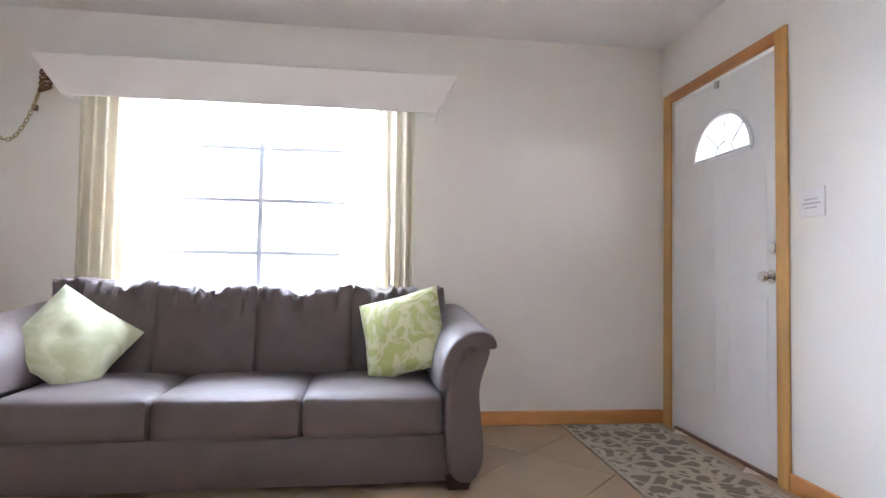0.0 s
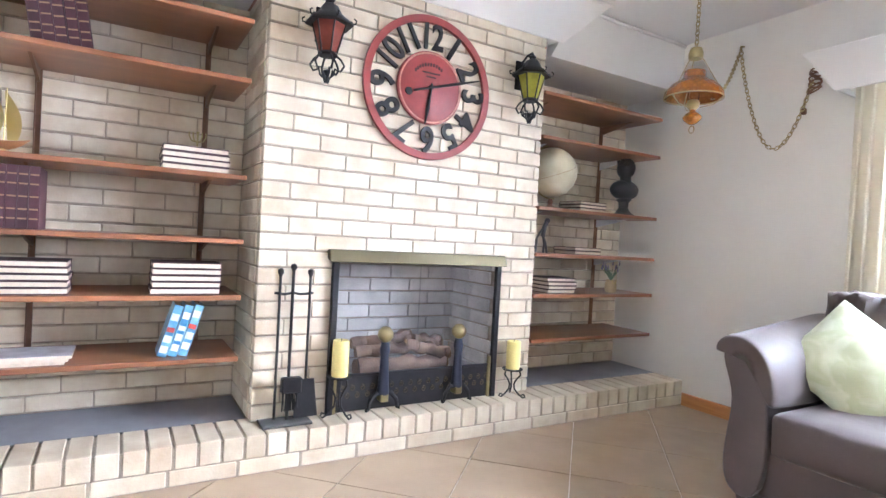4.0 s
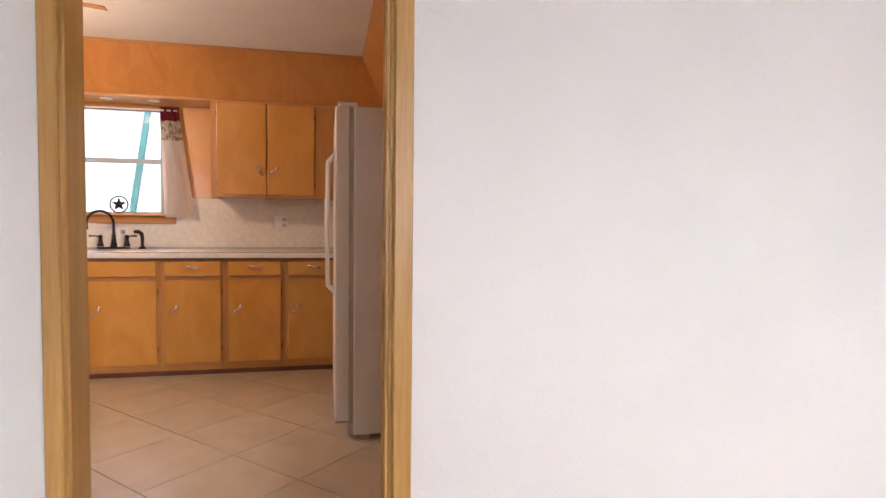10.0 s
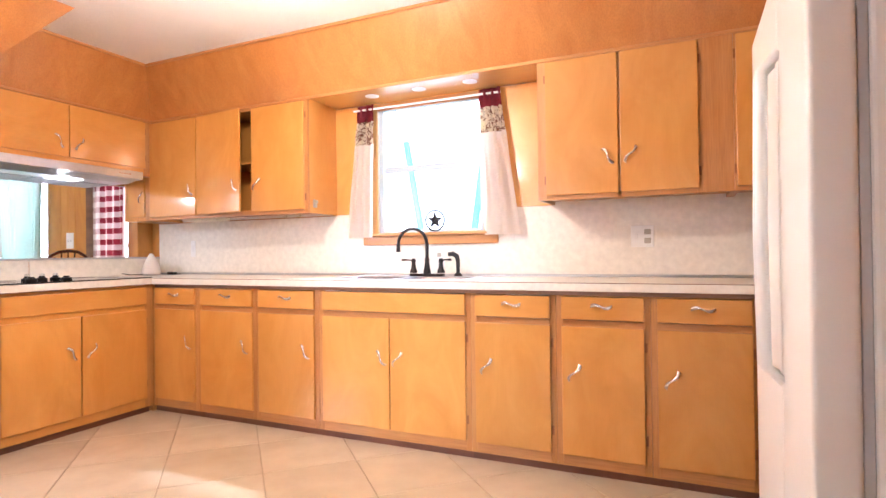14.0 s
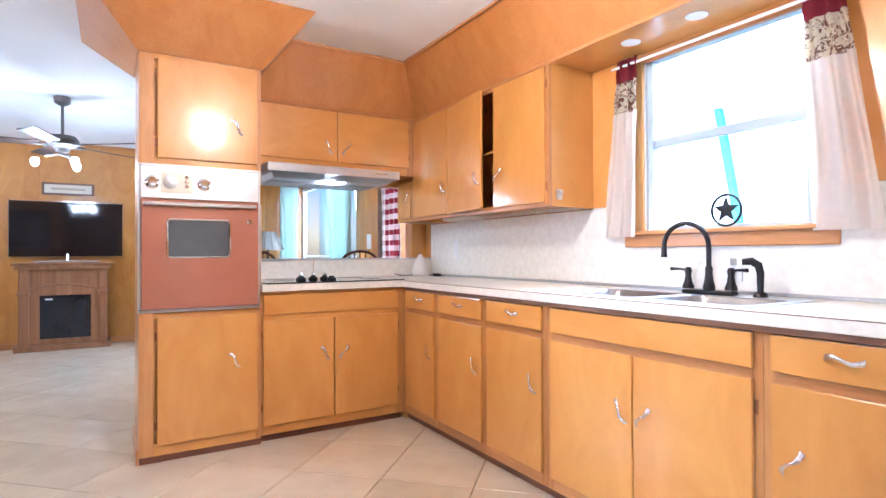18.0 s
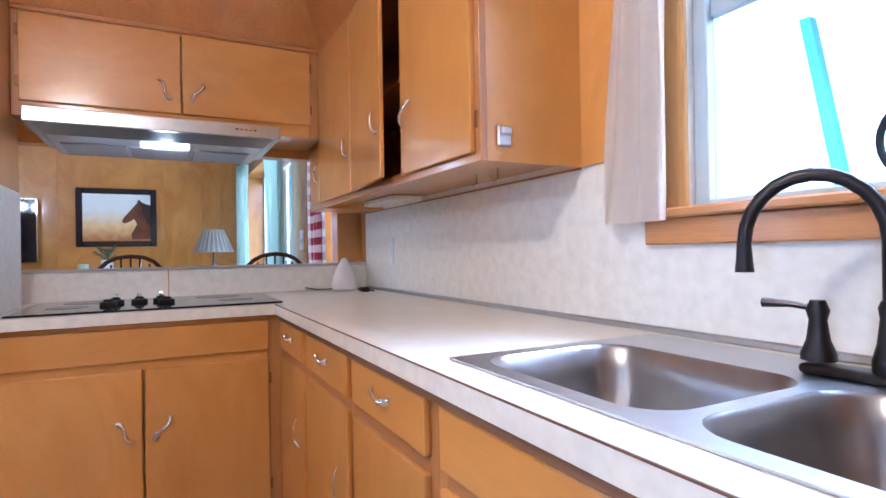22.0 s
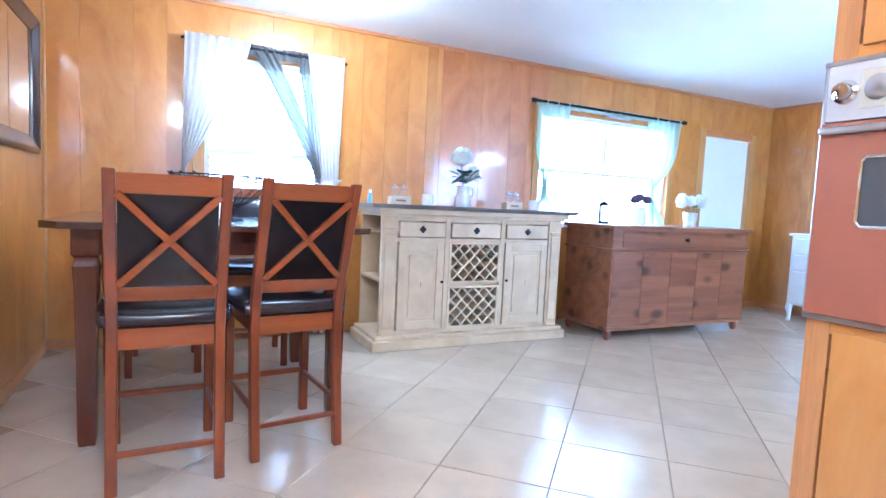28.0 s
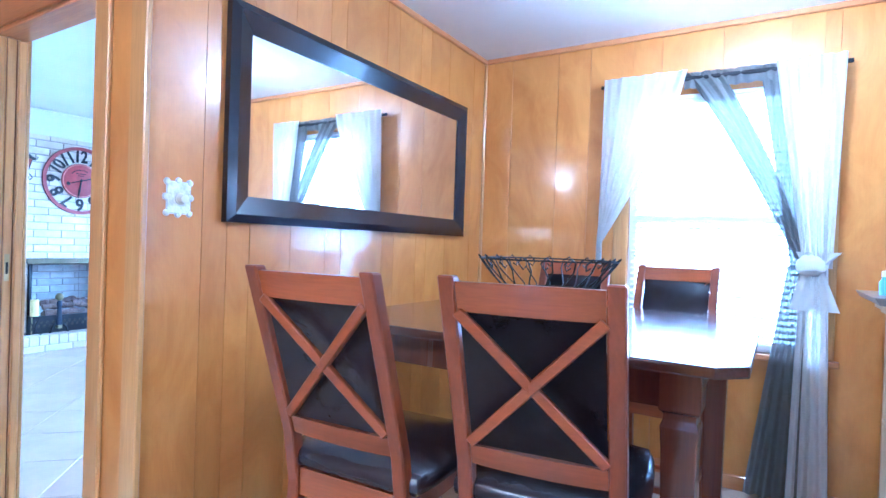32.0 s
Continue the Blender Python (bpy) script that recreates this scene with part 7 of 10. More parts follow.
hexa(bm, [(1.655, 0.655, 0.19), (1.66, 0.655, 0.19), (1.66, 0.765, 0.19), (1.655, 0.765, 0.19), (1.648, 0.675, 0.36), (1.653, 0.675, 0.36), (1.653, 0.745, 0.36), (1.648, 0.745, 0.36)])
part("shovel_blade", bevel(bm, 0.002), BLACKM, tl_)

# ---- hanging lamp with its chain ----
AMBER = bpy.data.materials.new("amber_glass_shade")
nt, b = nodes_of(AMBER)
v = coords(nt)
b.inputs["Roughness"].default_value = 0.12
vo = nt.nodes.new("ShaderNodeTexVoronoi")
vo.inputs["Scale"].default_value = 55
nt.links.new(v, vo.inputs["Vector"])
nt.links.new(ramp_mix(nt, vo.outputs["Distance"], (0.50, 0.20, 0.025), (0.36, 0.12, 0.012), 0.1, 0.6), b.inputs["Base Color"])
b.inputs["Transmission Weight"].default_value = 0.35
add_bump(nt, b, vo.outputs["Distance"], 0.6, 0.01)
LX, LY = 2.185, 2.56
lp = thing("hanging_lamp", (LX, LY, 1.65), "amber glass hurricane swag lamp hanging on a brass chain", "lamp")
turned("shade", [(0.052, 0.335), (0.056, 0.30), (0.075, 0.285), (0.115, 0.262), (0.145, 0.225), (0.150, 0.195), (0.147, 0.195), (0.140, 0.222), (0.11, 0.257), (0.072, 0.279), (0.05, 0.30), (0.048, 0.335)], (LX, LY, 1.65), AMBER, lp, "quilted amber glass shade", 32)
turned("chimney", [(0.028, 0.17), (0.030, 0.20), (0.024, 0.24), (0.020, 0.30), (0.018, 0.30), (0.026, 0.20), (0.024, 0.17)], (LX, LY, 1.65), GLASSM, lp, "clear glass chimney")
turned("burner", [(0.0, 0.13), (0.018, 0.13), (0.030, 0.145), (0.034, 0.165), (0.026, 0.18), (0.0, 0.182)], (LX, LY, 1.65), BRASS, lp)
turned("font", [(0.0, 0.05), (0.02, 0.055), (0.045, 0.078), (0.048, 0.09), (0.035, 0.108), (0.016, 0.12), (0.015, 0.132)], (LX, LY, 1.65), AMBER, lp, "amber glass oil font")
bm = bmesh.new()
ring_sweep(bm, [(LX + 0.016 * math.cos(t * 0.785), LY, 1.676 + 0.020 * math.sin(t * 0.785)) for t in range(8)], 0.003, 6, True)
part("pull_ring", bm, BRASS, lp, smooth=True)
bm = bmesh.new()
ring_sweep(bm, [(LX + 0.148 * math.cos(t * 0.2618), LY + 0.148 * math.sin(t * 0.2618), 1.842) for t in range(24)], 0.004, 6, True)
part("shade_ring", bm, BRASS, lp, smooth=True)
for k in range(3):
    a = 2.094 * k + 0.4
    rod("hanger_rod", [(LX + 0.15 * math.cos(a), LY + 0.15 * math.sin(a), 1.842), (LX + 0.10 * math.cos(a), LY + 0.10 * math.sin(a), 1.80), (LX + 0.035 * math.cos(a), LY + 0.035 * math.sin(a), 1.79)], 0.003, BRASS, lp, seg=6)
    rod("hanger_chain", [(LX + 0.15 * math.cos(a), LY + 0.15 * math.sin(a), 1.842), (LX + 0.03 * math.cos(a), LY + 0.03 * math.sin(a), 2.06)], 0.0025, BRASS, lp, seg=6)
turned("canopy", [(0.036, 0.40), (0.038, 0.43), (0.030, 0.455), (0.012, 0.465), (0.0, 0.47)], (LX, LY, 1.65), BRASS, lp, seg=18)


def chain(parent, pts, link=0.034, r=0.0028):
    """Oval links set at right angles along a line."""
    pts = [Vector(p) for p in pts]
    path, acc = [], 0.0
    for a, b in zip(pts, pts[1:]):
        n = max(1, int((b - a).length / 0.004))
        path += [a.lerp(b, k / n) for k in range(n)]
    step = max(1, int(link * 0.78 / 0.004))
    bm = bmesh.new()
    for i, k in enumerate(range(0, len(path) - step, step)):
        c, d = path[k], (path[k + step] - path[k]).normalized()
        s = d.cross(Vector((0, 0, 1)))
        if s.length < 0.1:
            s = d.cross(Vector((1, 0, 0)))
        s.normalize()
        if i % 2:
            s = d.cross(s).normalized()
        ring_sweep(bm, [c + d * (link / 2 * math.cos(t * 0.785)) + s * (link * 0.3 * math.sin(t * 0.785)) for t in range(8)], r, 5, True)
    return part("chain", bm, BRASS, parent, "brass link chain", True)


chain(lp, [(LX, LY, 2.115), (LX, LY, H - 0.02)])
turned("ceiling_hook", [(0.02, 0.0), (0.02, -0.006), (0.006, -0.012), (0.005, -0.03), (0.0, -0.032)], (LX, LY, H), BRASS, lp, seg=12)
HK = (2.02, YN - 0.03, 2.29)
PLG = (2.445, YN - 0.03, 2.03)
sag = [Vector((LX, LY, 2.10)).lerp(Vector(HK), k / 14) - Vector((0, 0, 0.42 * math.sin(math.pi * k / 14))) for k in range(15)]
sw = [Vector(HK).lerp(Vector(PLG), k / 18) - Vector((0, 0, 0.50 * math.sin(math.pi * k / 18) ** 0.8)) for k in range(19)]
chain(lp, [Vector((LX + 0.02, LY + 0.14, 1.86)).lerp(Vector(HK), k / 8) - Vector((0, 0, 0.06 * math.sin(math.pi * k / 8))) for k in range(9)])
chain(lp, sw)
rod("wall_hook", [(HK[0], YN, 2.315), (HK[0], YN - 0.03, 2.31), (HK[0], YN - 0.035, 2.28)], 0.006, BRASS, lp)
bm = bmesh.new()
for k in range(7):
    ring_sweep(bm, [(2.46 + 0.03 * math.cos(k * 0.9 + t * 0.7), YN - 0.035 + 0.015 * math.sin(t * 0.7 + k), 2.06 - 0.018 * k + 0.02 * math.sin(t * 0.7)) for t in range(9)], 0.005, 5, True)
part("gathered_cord", bm, EDGEW, lp, "bunched dark cord by the valance")
rod("plug_cord", [(2.43, YN - 0.02, 1.99), (2.40, YN - 0.01, 1.90), (2.40, YN - 0.012, 1.86)], 0.003, EDGEW, lp, seg=6)
box("plug", (2.388, 2.412, YN - 0.026, YN - 0.002, 1.83, 1.865), EDGEW, lp, 0.004)

# ---- dining corner ----
mr = thing("wall_mirror", (DX, 0.39, 1.26), "long rectangular mirror in a wide dark espresso frame", "mirror")
MY0, MY1, MZ0, MZ1, MF = -0.46, 1.245, 1.272, 2.065, 0.098


def frame_bar(a, b, c, d, depth0, depth1):
    """A mitred bar of a frame on a wall x = DX: outer edge a-b, inner edge d-c."""
    bm = bmesh.new()
    hexa(bm, [(DX + 0.001, *a), (DX + 0.001, *b), (DX + 0.001, *c), (DX + 0.001, *d), (DX + depth0, *a), (DX + depth0, *b), (DX + depth1, *c), (DX + depth1, *d)])
    return bm


o = [(MY0, MZ0), (MY1, MZ0), (MY1, MZ1), (MY0, MZ1)]
i_ = [(MY0 + MF, MZ0 + MF), (MY1 - MF, MZ0 + MF), (MY1 - MF, MZ1 - MF), (MY0 + MF, MZ1 - MF)]
m_ = [(MY0 + 0.03, MZ0 + 0.03), (MY1 - 0.03, MZ0 + 0.03), (MY1 - 0.03, MZ1 - 0.03), (MY0 + 0.03, MZ1 - 0.03)]
for k in range(4):
    j = (k + 1) % 4
    bm = frame_bar(o[k], o[j], m_[j], m_[k], 0.028, 0.042)
    join(bm, frame_bar(m_[k], m_[j], i_[j], i_[k], 0.040, 0.018))
    part("frame_bar", bm, FRAMEBLK, mr)
box("glass", (DX + 0.008, DX + 0.013, MY0 + MF - 0.01, MY1 - MF + 0.01, MZ0 + MF - 0.01, MZ1 - MF + 0.01), MIRRORM, mr, 0, "clear mirror glass")
sw_ = thing("light_switch", (DX, -0.625, 1.285), "ornate cast metal switch plate with a round dimmer knob", "switch")
PEWT = paint("silver_white_cast", (0.62, 0.60, 0.56), 0.4, 0.5, var=0.2, scale=40, bump=0.8, bscale=110)
box("plate", (DX, DX + 0.006, -0.668, -0.582, 1.288, 1.395), PEWT, sw_, 0.004)
for (y, z) in ((-0.665, 1.393), (-0.585, 1.393), (-0.665, 1.291), (-0.585, 1.291), (-0.625, 1.397), (-0.625, 1.287), (-0.669, 1.343), (-0.581, 1.343)):
    turned("scroll", [(0.0, 0.010), (0.009, 0.007), (0.012, 0.0)], (DX, y, z), PEWT, sw_, axis='x', seg=10)
turned("knob", [(0.0, 0.03), (0.014, 0.028), (0.016, 0.006), (0.02, 0.004), (0.02, 0)], (DX + 0.005, -0.62, 1.338), paint("cream_knob", (0.66, 0.62, 0.5), 0.4), sw_, axis='x', seg=18)

# table
tb = thing("dining_table", (7.28, 0.50, 0), "dark cherry counter-height dining table with clipped corners", "table")
TX0, TX1, TY0, TY1 = 6.63, 7.99, -0.28, 0.96


def slab_clip(x0, x1, y0, y1, z0, z1, c):
    bm = bmesh.new()
    P = [(x0 + c, y0), (x1 - c, y0), (x1, y0 + c), (x1, y1 - c), (x1 - c, y1), (x0 + c, y1), (x0, y1 - c), (x0, y0 + c)]
    lo = [bm.verts.new((p[0], p[1], z0)) for p in P]
    hi = [bm.verts.new((p[0], p[1], z1)) for p in P]
    bm.faces.new(lo[::-1])
    bm.faces.new(hi)
    for k in range(8):
        bm.faces.new((lo[k], lo[(k + 1) % 8], hi[(k + 1) % 8], hi[k]))
    return bm


part("tabletop", bevel(slab_clip(TX0, TX1, TY0, TY1, 0.92, 0.95, 0.07), 0.006, 2), TABLEW, tb)
for q_ in ((6.76, 7.86, -0.175, -0.155, 0.81, 0.92), (6.76, 7.86, 0.815, 0.835, 0.81, 0.92), (6.76, 6.78, -0.155, 0.815, 0.81, 0.92), (7.84, 7.86, -0.155, 0.815, 0.81, 0.92)):
    box("apron", q_, TABLEL, tb, 0.002)
for x in (6.785, 7.835):
    for y in (-0.15, 0.81):
        bm = bmesh.new()
        ring = []
        for z, h in ((0, 0.030), (0.03, 0.034), (0.45, 0.038), (0.70, 0.043), (0.765, 0.047), (0.785, 0.040), (0.80, 0.040), (0.81, 0.051), (0.919, 0.051)):
            ring.append([bm.verts.new((x + a * h, y + c * h, z)) for a, c in ((-1, -1), (1, -1), (1, 1), (-1, 1))])
        bm.faces.new(ring[0][::-1])
        bm.faces.new(ring[-1])
        for lo_, hi_ in zip(ring, ring[1:]):
            for k in range(4):
                bm.faces.new((lo_[k], lo_[(k + 1) % 4], hi_[(k + 1) % 4], hi_[k]))
        part("leg", bevel(bm, 0.004, 2), TABLEL, tb)

# counter-height chairs: back to -y, seat to +y, built about the origin
CB = "cherry wooden counter stool with an X back and black leather seat"
ch = thing("counter_chair", (0, 0, 0), CB, "chair", "chairs round the table")
W2 = 0.178


def bar(name, pts, sx, sy, mat_, parent, label=""):
    """A squared bar through points (x, y, z), sx wide and sy deep."""
    bm = bmesh.new()
    rings = []
    for (x, y, z) in pts:
        rings.append([bm.verts.new((x + a * sx / 2, y + b * sy / 2, z)) for a, b in ((-1, -1), (1, -1), (1, 1), (-1, 1))])
    for r0, r1 in zip(rings, rings[1:]):
        for k in range(4):
            bm.faces.new((r0[k], r0[(k + 1) % 4], r1[(k + 1) % 4], r1[k]))
    bm.faces.new(rings[0][::-1])
    bm.faces.new(rings[-1])
    bevel(bm, 0.004)
    return part(name, bm, mat_, parent, label)


def by(z):
    """How far back the chair's back leans at height z."""
    return -0.20 - max(0, z - 0.62) * 0.33 - max(0, 0.5 - z) * 0.10


for s in (-1, 1):
    bar("rear_leg", [(s * W2, by(z), z) for z in (0, 0.3, 0.55, 0.7, 0.9, 1.15)], 0.038, 0.038, CHERRY, ch)
    bar("front_leg", [(s * (W2 + 0.005), 0.22, 0), (s * (W2 + 0.005), 0.22, 0.58)], 0.040, 0.040, CHERRY, ch)


def curved_rail(name, z0, z1, thick, bow, mat_, parent):
    bm = bmesh.new()
    rows = []
    n = 8
    for k in range(n + 1):
        x = -W2 + 0.02 + (2 * W2 - 0.04) * k / n
        q = bow * (1 - (2 * k / n - 1) ** 2)
        rows.append([bm.verts.new(p) for p in ((x, by(z0) - q - thick / 2, z0), (x, by(z0) - q + thick / 2, z0), (x, by(z1) - q + thick / 2, z1 + 0.10 * q), (x, by(z1) - q - thick / 2, z1 + 0.10 * q))])
    for r0, r1 in zip(rows, rows[1:]):
        for k in range(4):
            bm.faces.new((r0[k], r0[(k + 1) % 4], r1[(k + 1) % 4], r1[k]))
    bm.faces.new(rows[0])
    bm.faces.new(rows[-1][::-1])
    return part(name, bm, mat_, parent)


curved_rail("top_rail", 1.072, 1.138, 0.026, 0.012, CHERRY_X, ch)
curved_rail("mid_rail", 0.695, 0.745, 0.024, 0.012, CHERRY_X, ch)
curved_rail("seat_rail", 0.515, 0.590, 0.024, 0.0, CHERRY_X, ch)
# padded back behind the X
bm = bmesh.new()
g = []
for i in range(9):
    r = []
    for j in range(9):
        x = -W2 + 0.022 + (2 * W2 - 0.044) * i / 8
        z = 0.745 + (1.076 - 0.745) * j / 8
        pad = 0.028 * (1 - (2 * i / 8 - 1) ** 4) * (1 - (2 * j / 8 - 1) ** 4)
        r.append(bm.verts.new((x, by(z) + 0.004 + pad - 0.008, z)))
    g.append(r)
for i in range(8):
    for j in range(8):
        bm.faces.new((g[i][j], g[i + 1][j], g[i + 1][j + 1], g[i][j + 1]))
bmesh.ops.solidify(bm, geom=list(bm.faces), thickness=0.012)
part("back_pad", bm, LEATHER, ch, "padded black leather back", True)
for s in (-1, 1):
    bm = bmesh.new()
    p, q = Vector((-s * (W2 - 0.02), by(0.752) - 0.014, 0.752)), Vector((s * (W2 - 0.02), by(1.072) - 0.014, 1.072))
    d = (q - p).normalized()
    n_ = Vector((0, 1, 0)).cross(d).normalized() * 0.013
    t_ = Vector((0, 0.010 if s > 0 else 0.0085, 0))
    hexa(bm, [p - n_ - t_, p + n_ - t_, p + n_ + t_, p - n_ + t_, q - n_ - t_, q + n_ - t_, q + n_ + t_, q - n_ + t_])
    part("cross_slat", bevel(bm, 0.003), CHERRY_X, ch)
part("seat", puffy((-0.225, 0.225, -0.215, 0.245, 0.585, 0.655), 0.008, 6, 0.03, 3, 0.012), LEATHER, ch, "padded black leather seat", True)
boxes("apron", [(-W2, W2, 0.215, 0.235, 0.52, 0.585), (-W2 - 0.005, -W2 + 0.015, -0.19, 0.215, 0.52, 0.585), (W2 - 0.015, W2 + 0.005, -0.19, 0.215, 0.52, 0.585)], CHERRY_X, ch, 0.002)
box("stretcher", (-W2, W2, by(0.14) - 0.009, by(0.14) + 0.009, 0.13, 0.152), CHERRY_X, ch, 0.003)
box("foot_rail", (-W2, W2, 0.208, 0.232, 0.20, 0.225), CHERRY_X, ch, 0.003)
for s in (-1, 1):
    box("side_stretcher", (s * W2 - 0.009, s * W2 + 0.009, by(0.2), 0.21, 0.19, 0.212), CHERRY, ch, 0.003)
ch.matrix_basis = pose(7.08, -0.395, 0, 0, 0, 2.5)
copy_thing(ch, pose(7.555, -0.285, 0, 0, 0, 7))
copy_thing(ch, pose(7.06, 0.97, 0, 0, 0, 180))
copy_thing(ch, pose(7.58, 0.97, 0, 0, 0, 177))

# wire fruit bowl
bw = thing("wire_bowl", (7.33, 0.18, 0.95), "black scrolled wire fruit bowl on the table", "bowl")
bx, byy, bz = 7.33, 0.18, 0.95


def bowl_r(z):
    return 0.06 + 0.185 * (max(0, z - 0.07) / 0.155) ** 0.6


for z in (0.07, 0.12, 0.225):
    rod("hoop", [(bx + bowl_r(z) * math.cos(a * 0.2618), byy + bowl_r(z) * math.sin(a * 0.2618), bz + z) for a in range(24)], 0.0035, BLACKM, bw, closed=True, seg=6)
rod("foot_ring", [(bx + 0.10 * math.cos(a * 0.3927), byy + 0.10 * math.sin(a * 0.3927), bz + 0.004) for a in range(16)], 0.004, BLACKM, bw, closed=True, seg=6)
for k in range(6):
    a = k * 1.0472
    rod("foot", [(bx + r * math.cos(a), byy + r * math.sin(a), bz + z) for r, z in ((0.10, 0.004), (0.07, 0.03), (0.05, 0.05), (0.06, 0.07))], 0.0035, BLACKM, bw, seg=6)
for k in range(20):
    a = k * math.pi / 10
    bm = bmesh.new()
    ring_sweep(bm, [(bx + bowl_r(z) * math.cos(a + s), byy + bowl_r(z) * math.sin(a + s), bz + z) for z, s in ((0.07, 0), (0.10, 0.05), (0.13, -0.02), (0.16, 0.06), (0.19, 0.12), (0.22, 0.10), (0.235, 0.02), (0.215, -0.05), (0.195, 0.0), (0.205, 0.05))], 0.003, 5)
    part("scroll_wire", bm, BLACKM, bw, smooth=True)

# dining window and its curtains
sash_window("window_dining", 7.30, 8.20, YD + 0.03, 0.72, 2.08, 1, WHITE, "white sash window behind blinds in the dining corner", 1, 2, 0.04, 1.40)
tw = "amber wooden casing of the dining window"
strip("trim_dining_window", (7.22, 7.30, YD - 0.015, YD, 0.72, 2.15), TRIM, tw)
strip("trim_dining_window", (8.20, 8.28, YD - 0.015, YD, 0.72, 2.15), TRIM, tw)
strip("trim_dining_sill", (7.20, 8.30, YD - 0.04, YD + 0.03, 0.69, 0.72), TRIM_X, tw)
bl = thing("window_blind", (7.75, YD + 0.015, 0.74), "white slatted blind lowered over the dining window", "blind")
BLM = sheer("blind_slat_white", (0.82, 0.82, 0.80), 0.45)
for k in range(40):
    z = 0.76 + 0.0325 * k
    bm = bmesh.new()
    hexa(bm, [(7.32, YD + 0.005, z), (8.18, YD + 0.005, z), (8.18, YD + 0.026, z + 0.012), (7.32, YD + 0.026, z + 0.012), (7.32, YD + 0.005, z + 0.0015), (8.18, YD + 0.005, z + 0.0015), (8.18, YD + 0.026, z + 0.0135), (7.32, YD + 0.026, z + 0.0135)])
    part("slat", bm, BLM, bl)
box("head_rail", (7.32, 8.18, YD + 0.002, YD + 0.028, 2.06, 2.078), WHITE, bl)
cu = thing("curtain_set", (7.73, 1.45, 0.02), "white curtains with a grey sheer crossed and tied to one side", "curtain")
rod("rod", [(7.14, 1.458, 2.150), (8.31, 1.458, 2.140)], 0.011, BLACKM, cu)
cloth("panel", 0, 0, 0.80, 2.185, 1.425, WHITEC, cu, 7, 0.014, lambda s: (7.165 - 0.02 * s, 7.60 - 0.42 * min(1, s * 1.5) ** 1.3))
cloth("panel", 0, 0, 1.165, 2.175, 1.425, WHITEC, cu, 6, 0.014, lambda s: (8.00 + 0.14 * s, 8.285 - 0.03 * s))
cloth("tail", 0, 0, 0.03, 1.175, 1.43, WHITEC, cu, 4, 0.016, lambda s: (8.13 - 0.03 * s, 8.24 + 0.03 * s))
cloth("grey_sheer", 0, 0, 1.165, 2.175, 1.455, GREYC, cu, 4, 0.010, lambda s: (7.57 + 0.56 * s ** 0.85, 7.75 + 0.13 * math.sin(math.pi * s) * 0.3 + 0.42 * s), label="grey sheer drawn across the window")
cloth("grey_sheer", 0, 0, 1.165, 2.17, 1.46, GREYC, cu, 3, 0.010, lambda s: (7.93 + 0.16 * s, 8.05 + 0.10 * s), label="grey sheer drawn across the window")
cloth("grey_top", 0, 0, 2.09, 2.175, 1.46, GREYC, cu, 8, 0.01, lambda s: (7.58, 8.05), label="gathered grey heading")
cloth("grey_tail", 0, 0, 0.02, 1.175, 1.45, GREYC, cu, 4, 0.016, lambda s: (8.08 - 0.16 * s, 8.16 - 0.01 * s), label="grey sheer tail hanging to the floor")
part("tie_knot", puffy((8.12, 8.23, 1.40, 1.455, 1.125, 1.20), 0.09, 6, 0.02, 4, 0.015), WHITEC, cu, "white knotted tie", True)
cloth("tie_end", 0, 0, 0.96, 1.155, 1.425, WHITEC, cu, 2, 0.012, lambda s: (8.13 - 0.04 * s, 8.22 + 0.07 * s))
cloth("tie_loop", 0, 0, 1.14, 1.24, 1.42, WHITEC, cu, 2, 0.014, lambda s: (8.16 - 0.05 * (1 - s), 8.20 + 0.09 * (1 - s)))

# den window, green curtains
sash_window("window_den", 10.22, 11.93, YD + 0.03, 0.92, 2.02, 1, WHITE, "wide white window in the den wall", 2, 2, 0.04)
td = "amber wooden casing of the den window"
strip("trim_den_window", (10.15, 10.22, YD - 0.015, YD, 0.92, 2.09), TRIM, td)
strip("trim_den_window", (11.93, 12.00, YD - 0.015, YD, 0.92, 2.09), TRIM, td)
strip("trim_den_sill", (10.13, 12.02, YD - 0.03, YD + 0.03, 0.89, 0.92), TRIM_X, td)
cn = thing("curtain_set", (11.15, 1.46, 0.95), "pale green sheer curtains tied back at the den window", "curtain")
MINTS = sheer("pale_green_sheer", (0.60, 0.70, 0.62), 0.5, see=0.2)
rod("rod", [(10.08, 1.44, 2.09), (12.05, 1.44, 2.085)], 0.013, BLACKM, cn)
for xx in (10.08, 12.05):
    turned("finial", [(0, -0.03), (0.02, -0.018), (0.02, 0.018), (0, 0.03)], (xx, 1.44, 2.088), BLACKM, cn, axis='x', seg=12)
cinch = lambda f: math.exp(-((f - 0.70) / 0.20) ** 2)
cloth("panel", 0, 0, 0.96, 2.10, 1.44, MINTS, cn, 6, 0.02, lambda f: (10.13 + 0.10 * cinch(f), 10.50 - 0.20 * cinch(f) - 0.05 * f))
cloth("panel", 0, 0, 0.96, 2.10, 1.44, MINTS, cn, 6, 0.02, lambda f: (11.52 + 0.10 * cinch(f) + 0.03 * f, 12.00 - 0.27 * cinch(f) - 0.12 * f))
cloth("heading", 0, 0, 2.045, 2.105, 1.445, MINTS, cn, 20, 0.012, lambda f: (10.12, 12.02), seg=120)
for x in (10.26, 11.67):
    rod("tie_band", [(x - 0.05, 1.425, 1.30), (x, 1.412, 1.285), (x + 0.05, 1.425, 1.30)], 0.012, MINTS, cn, seg=6)
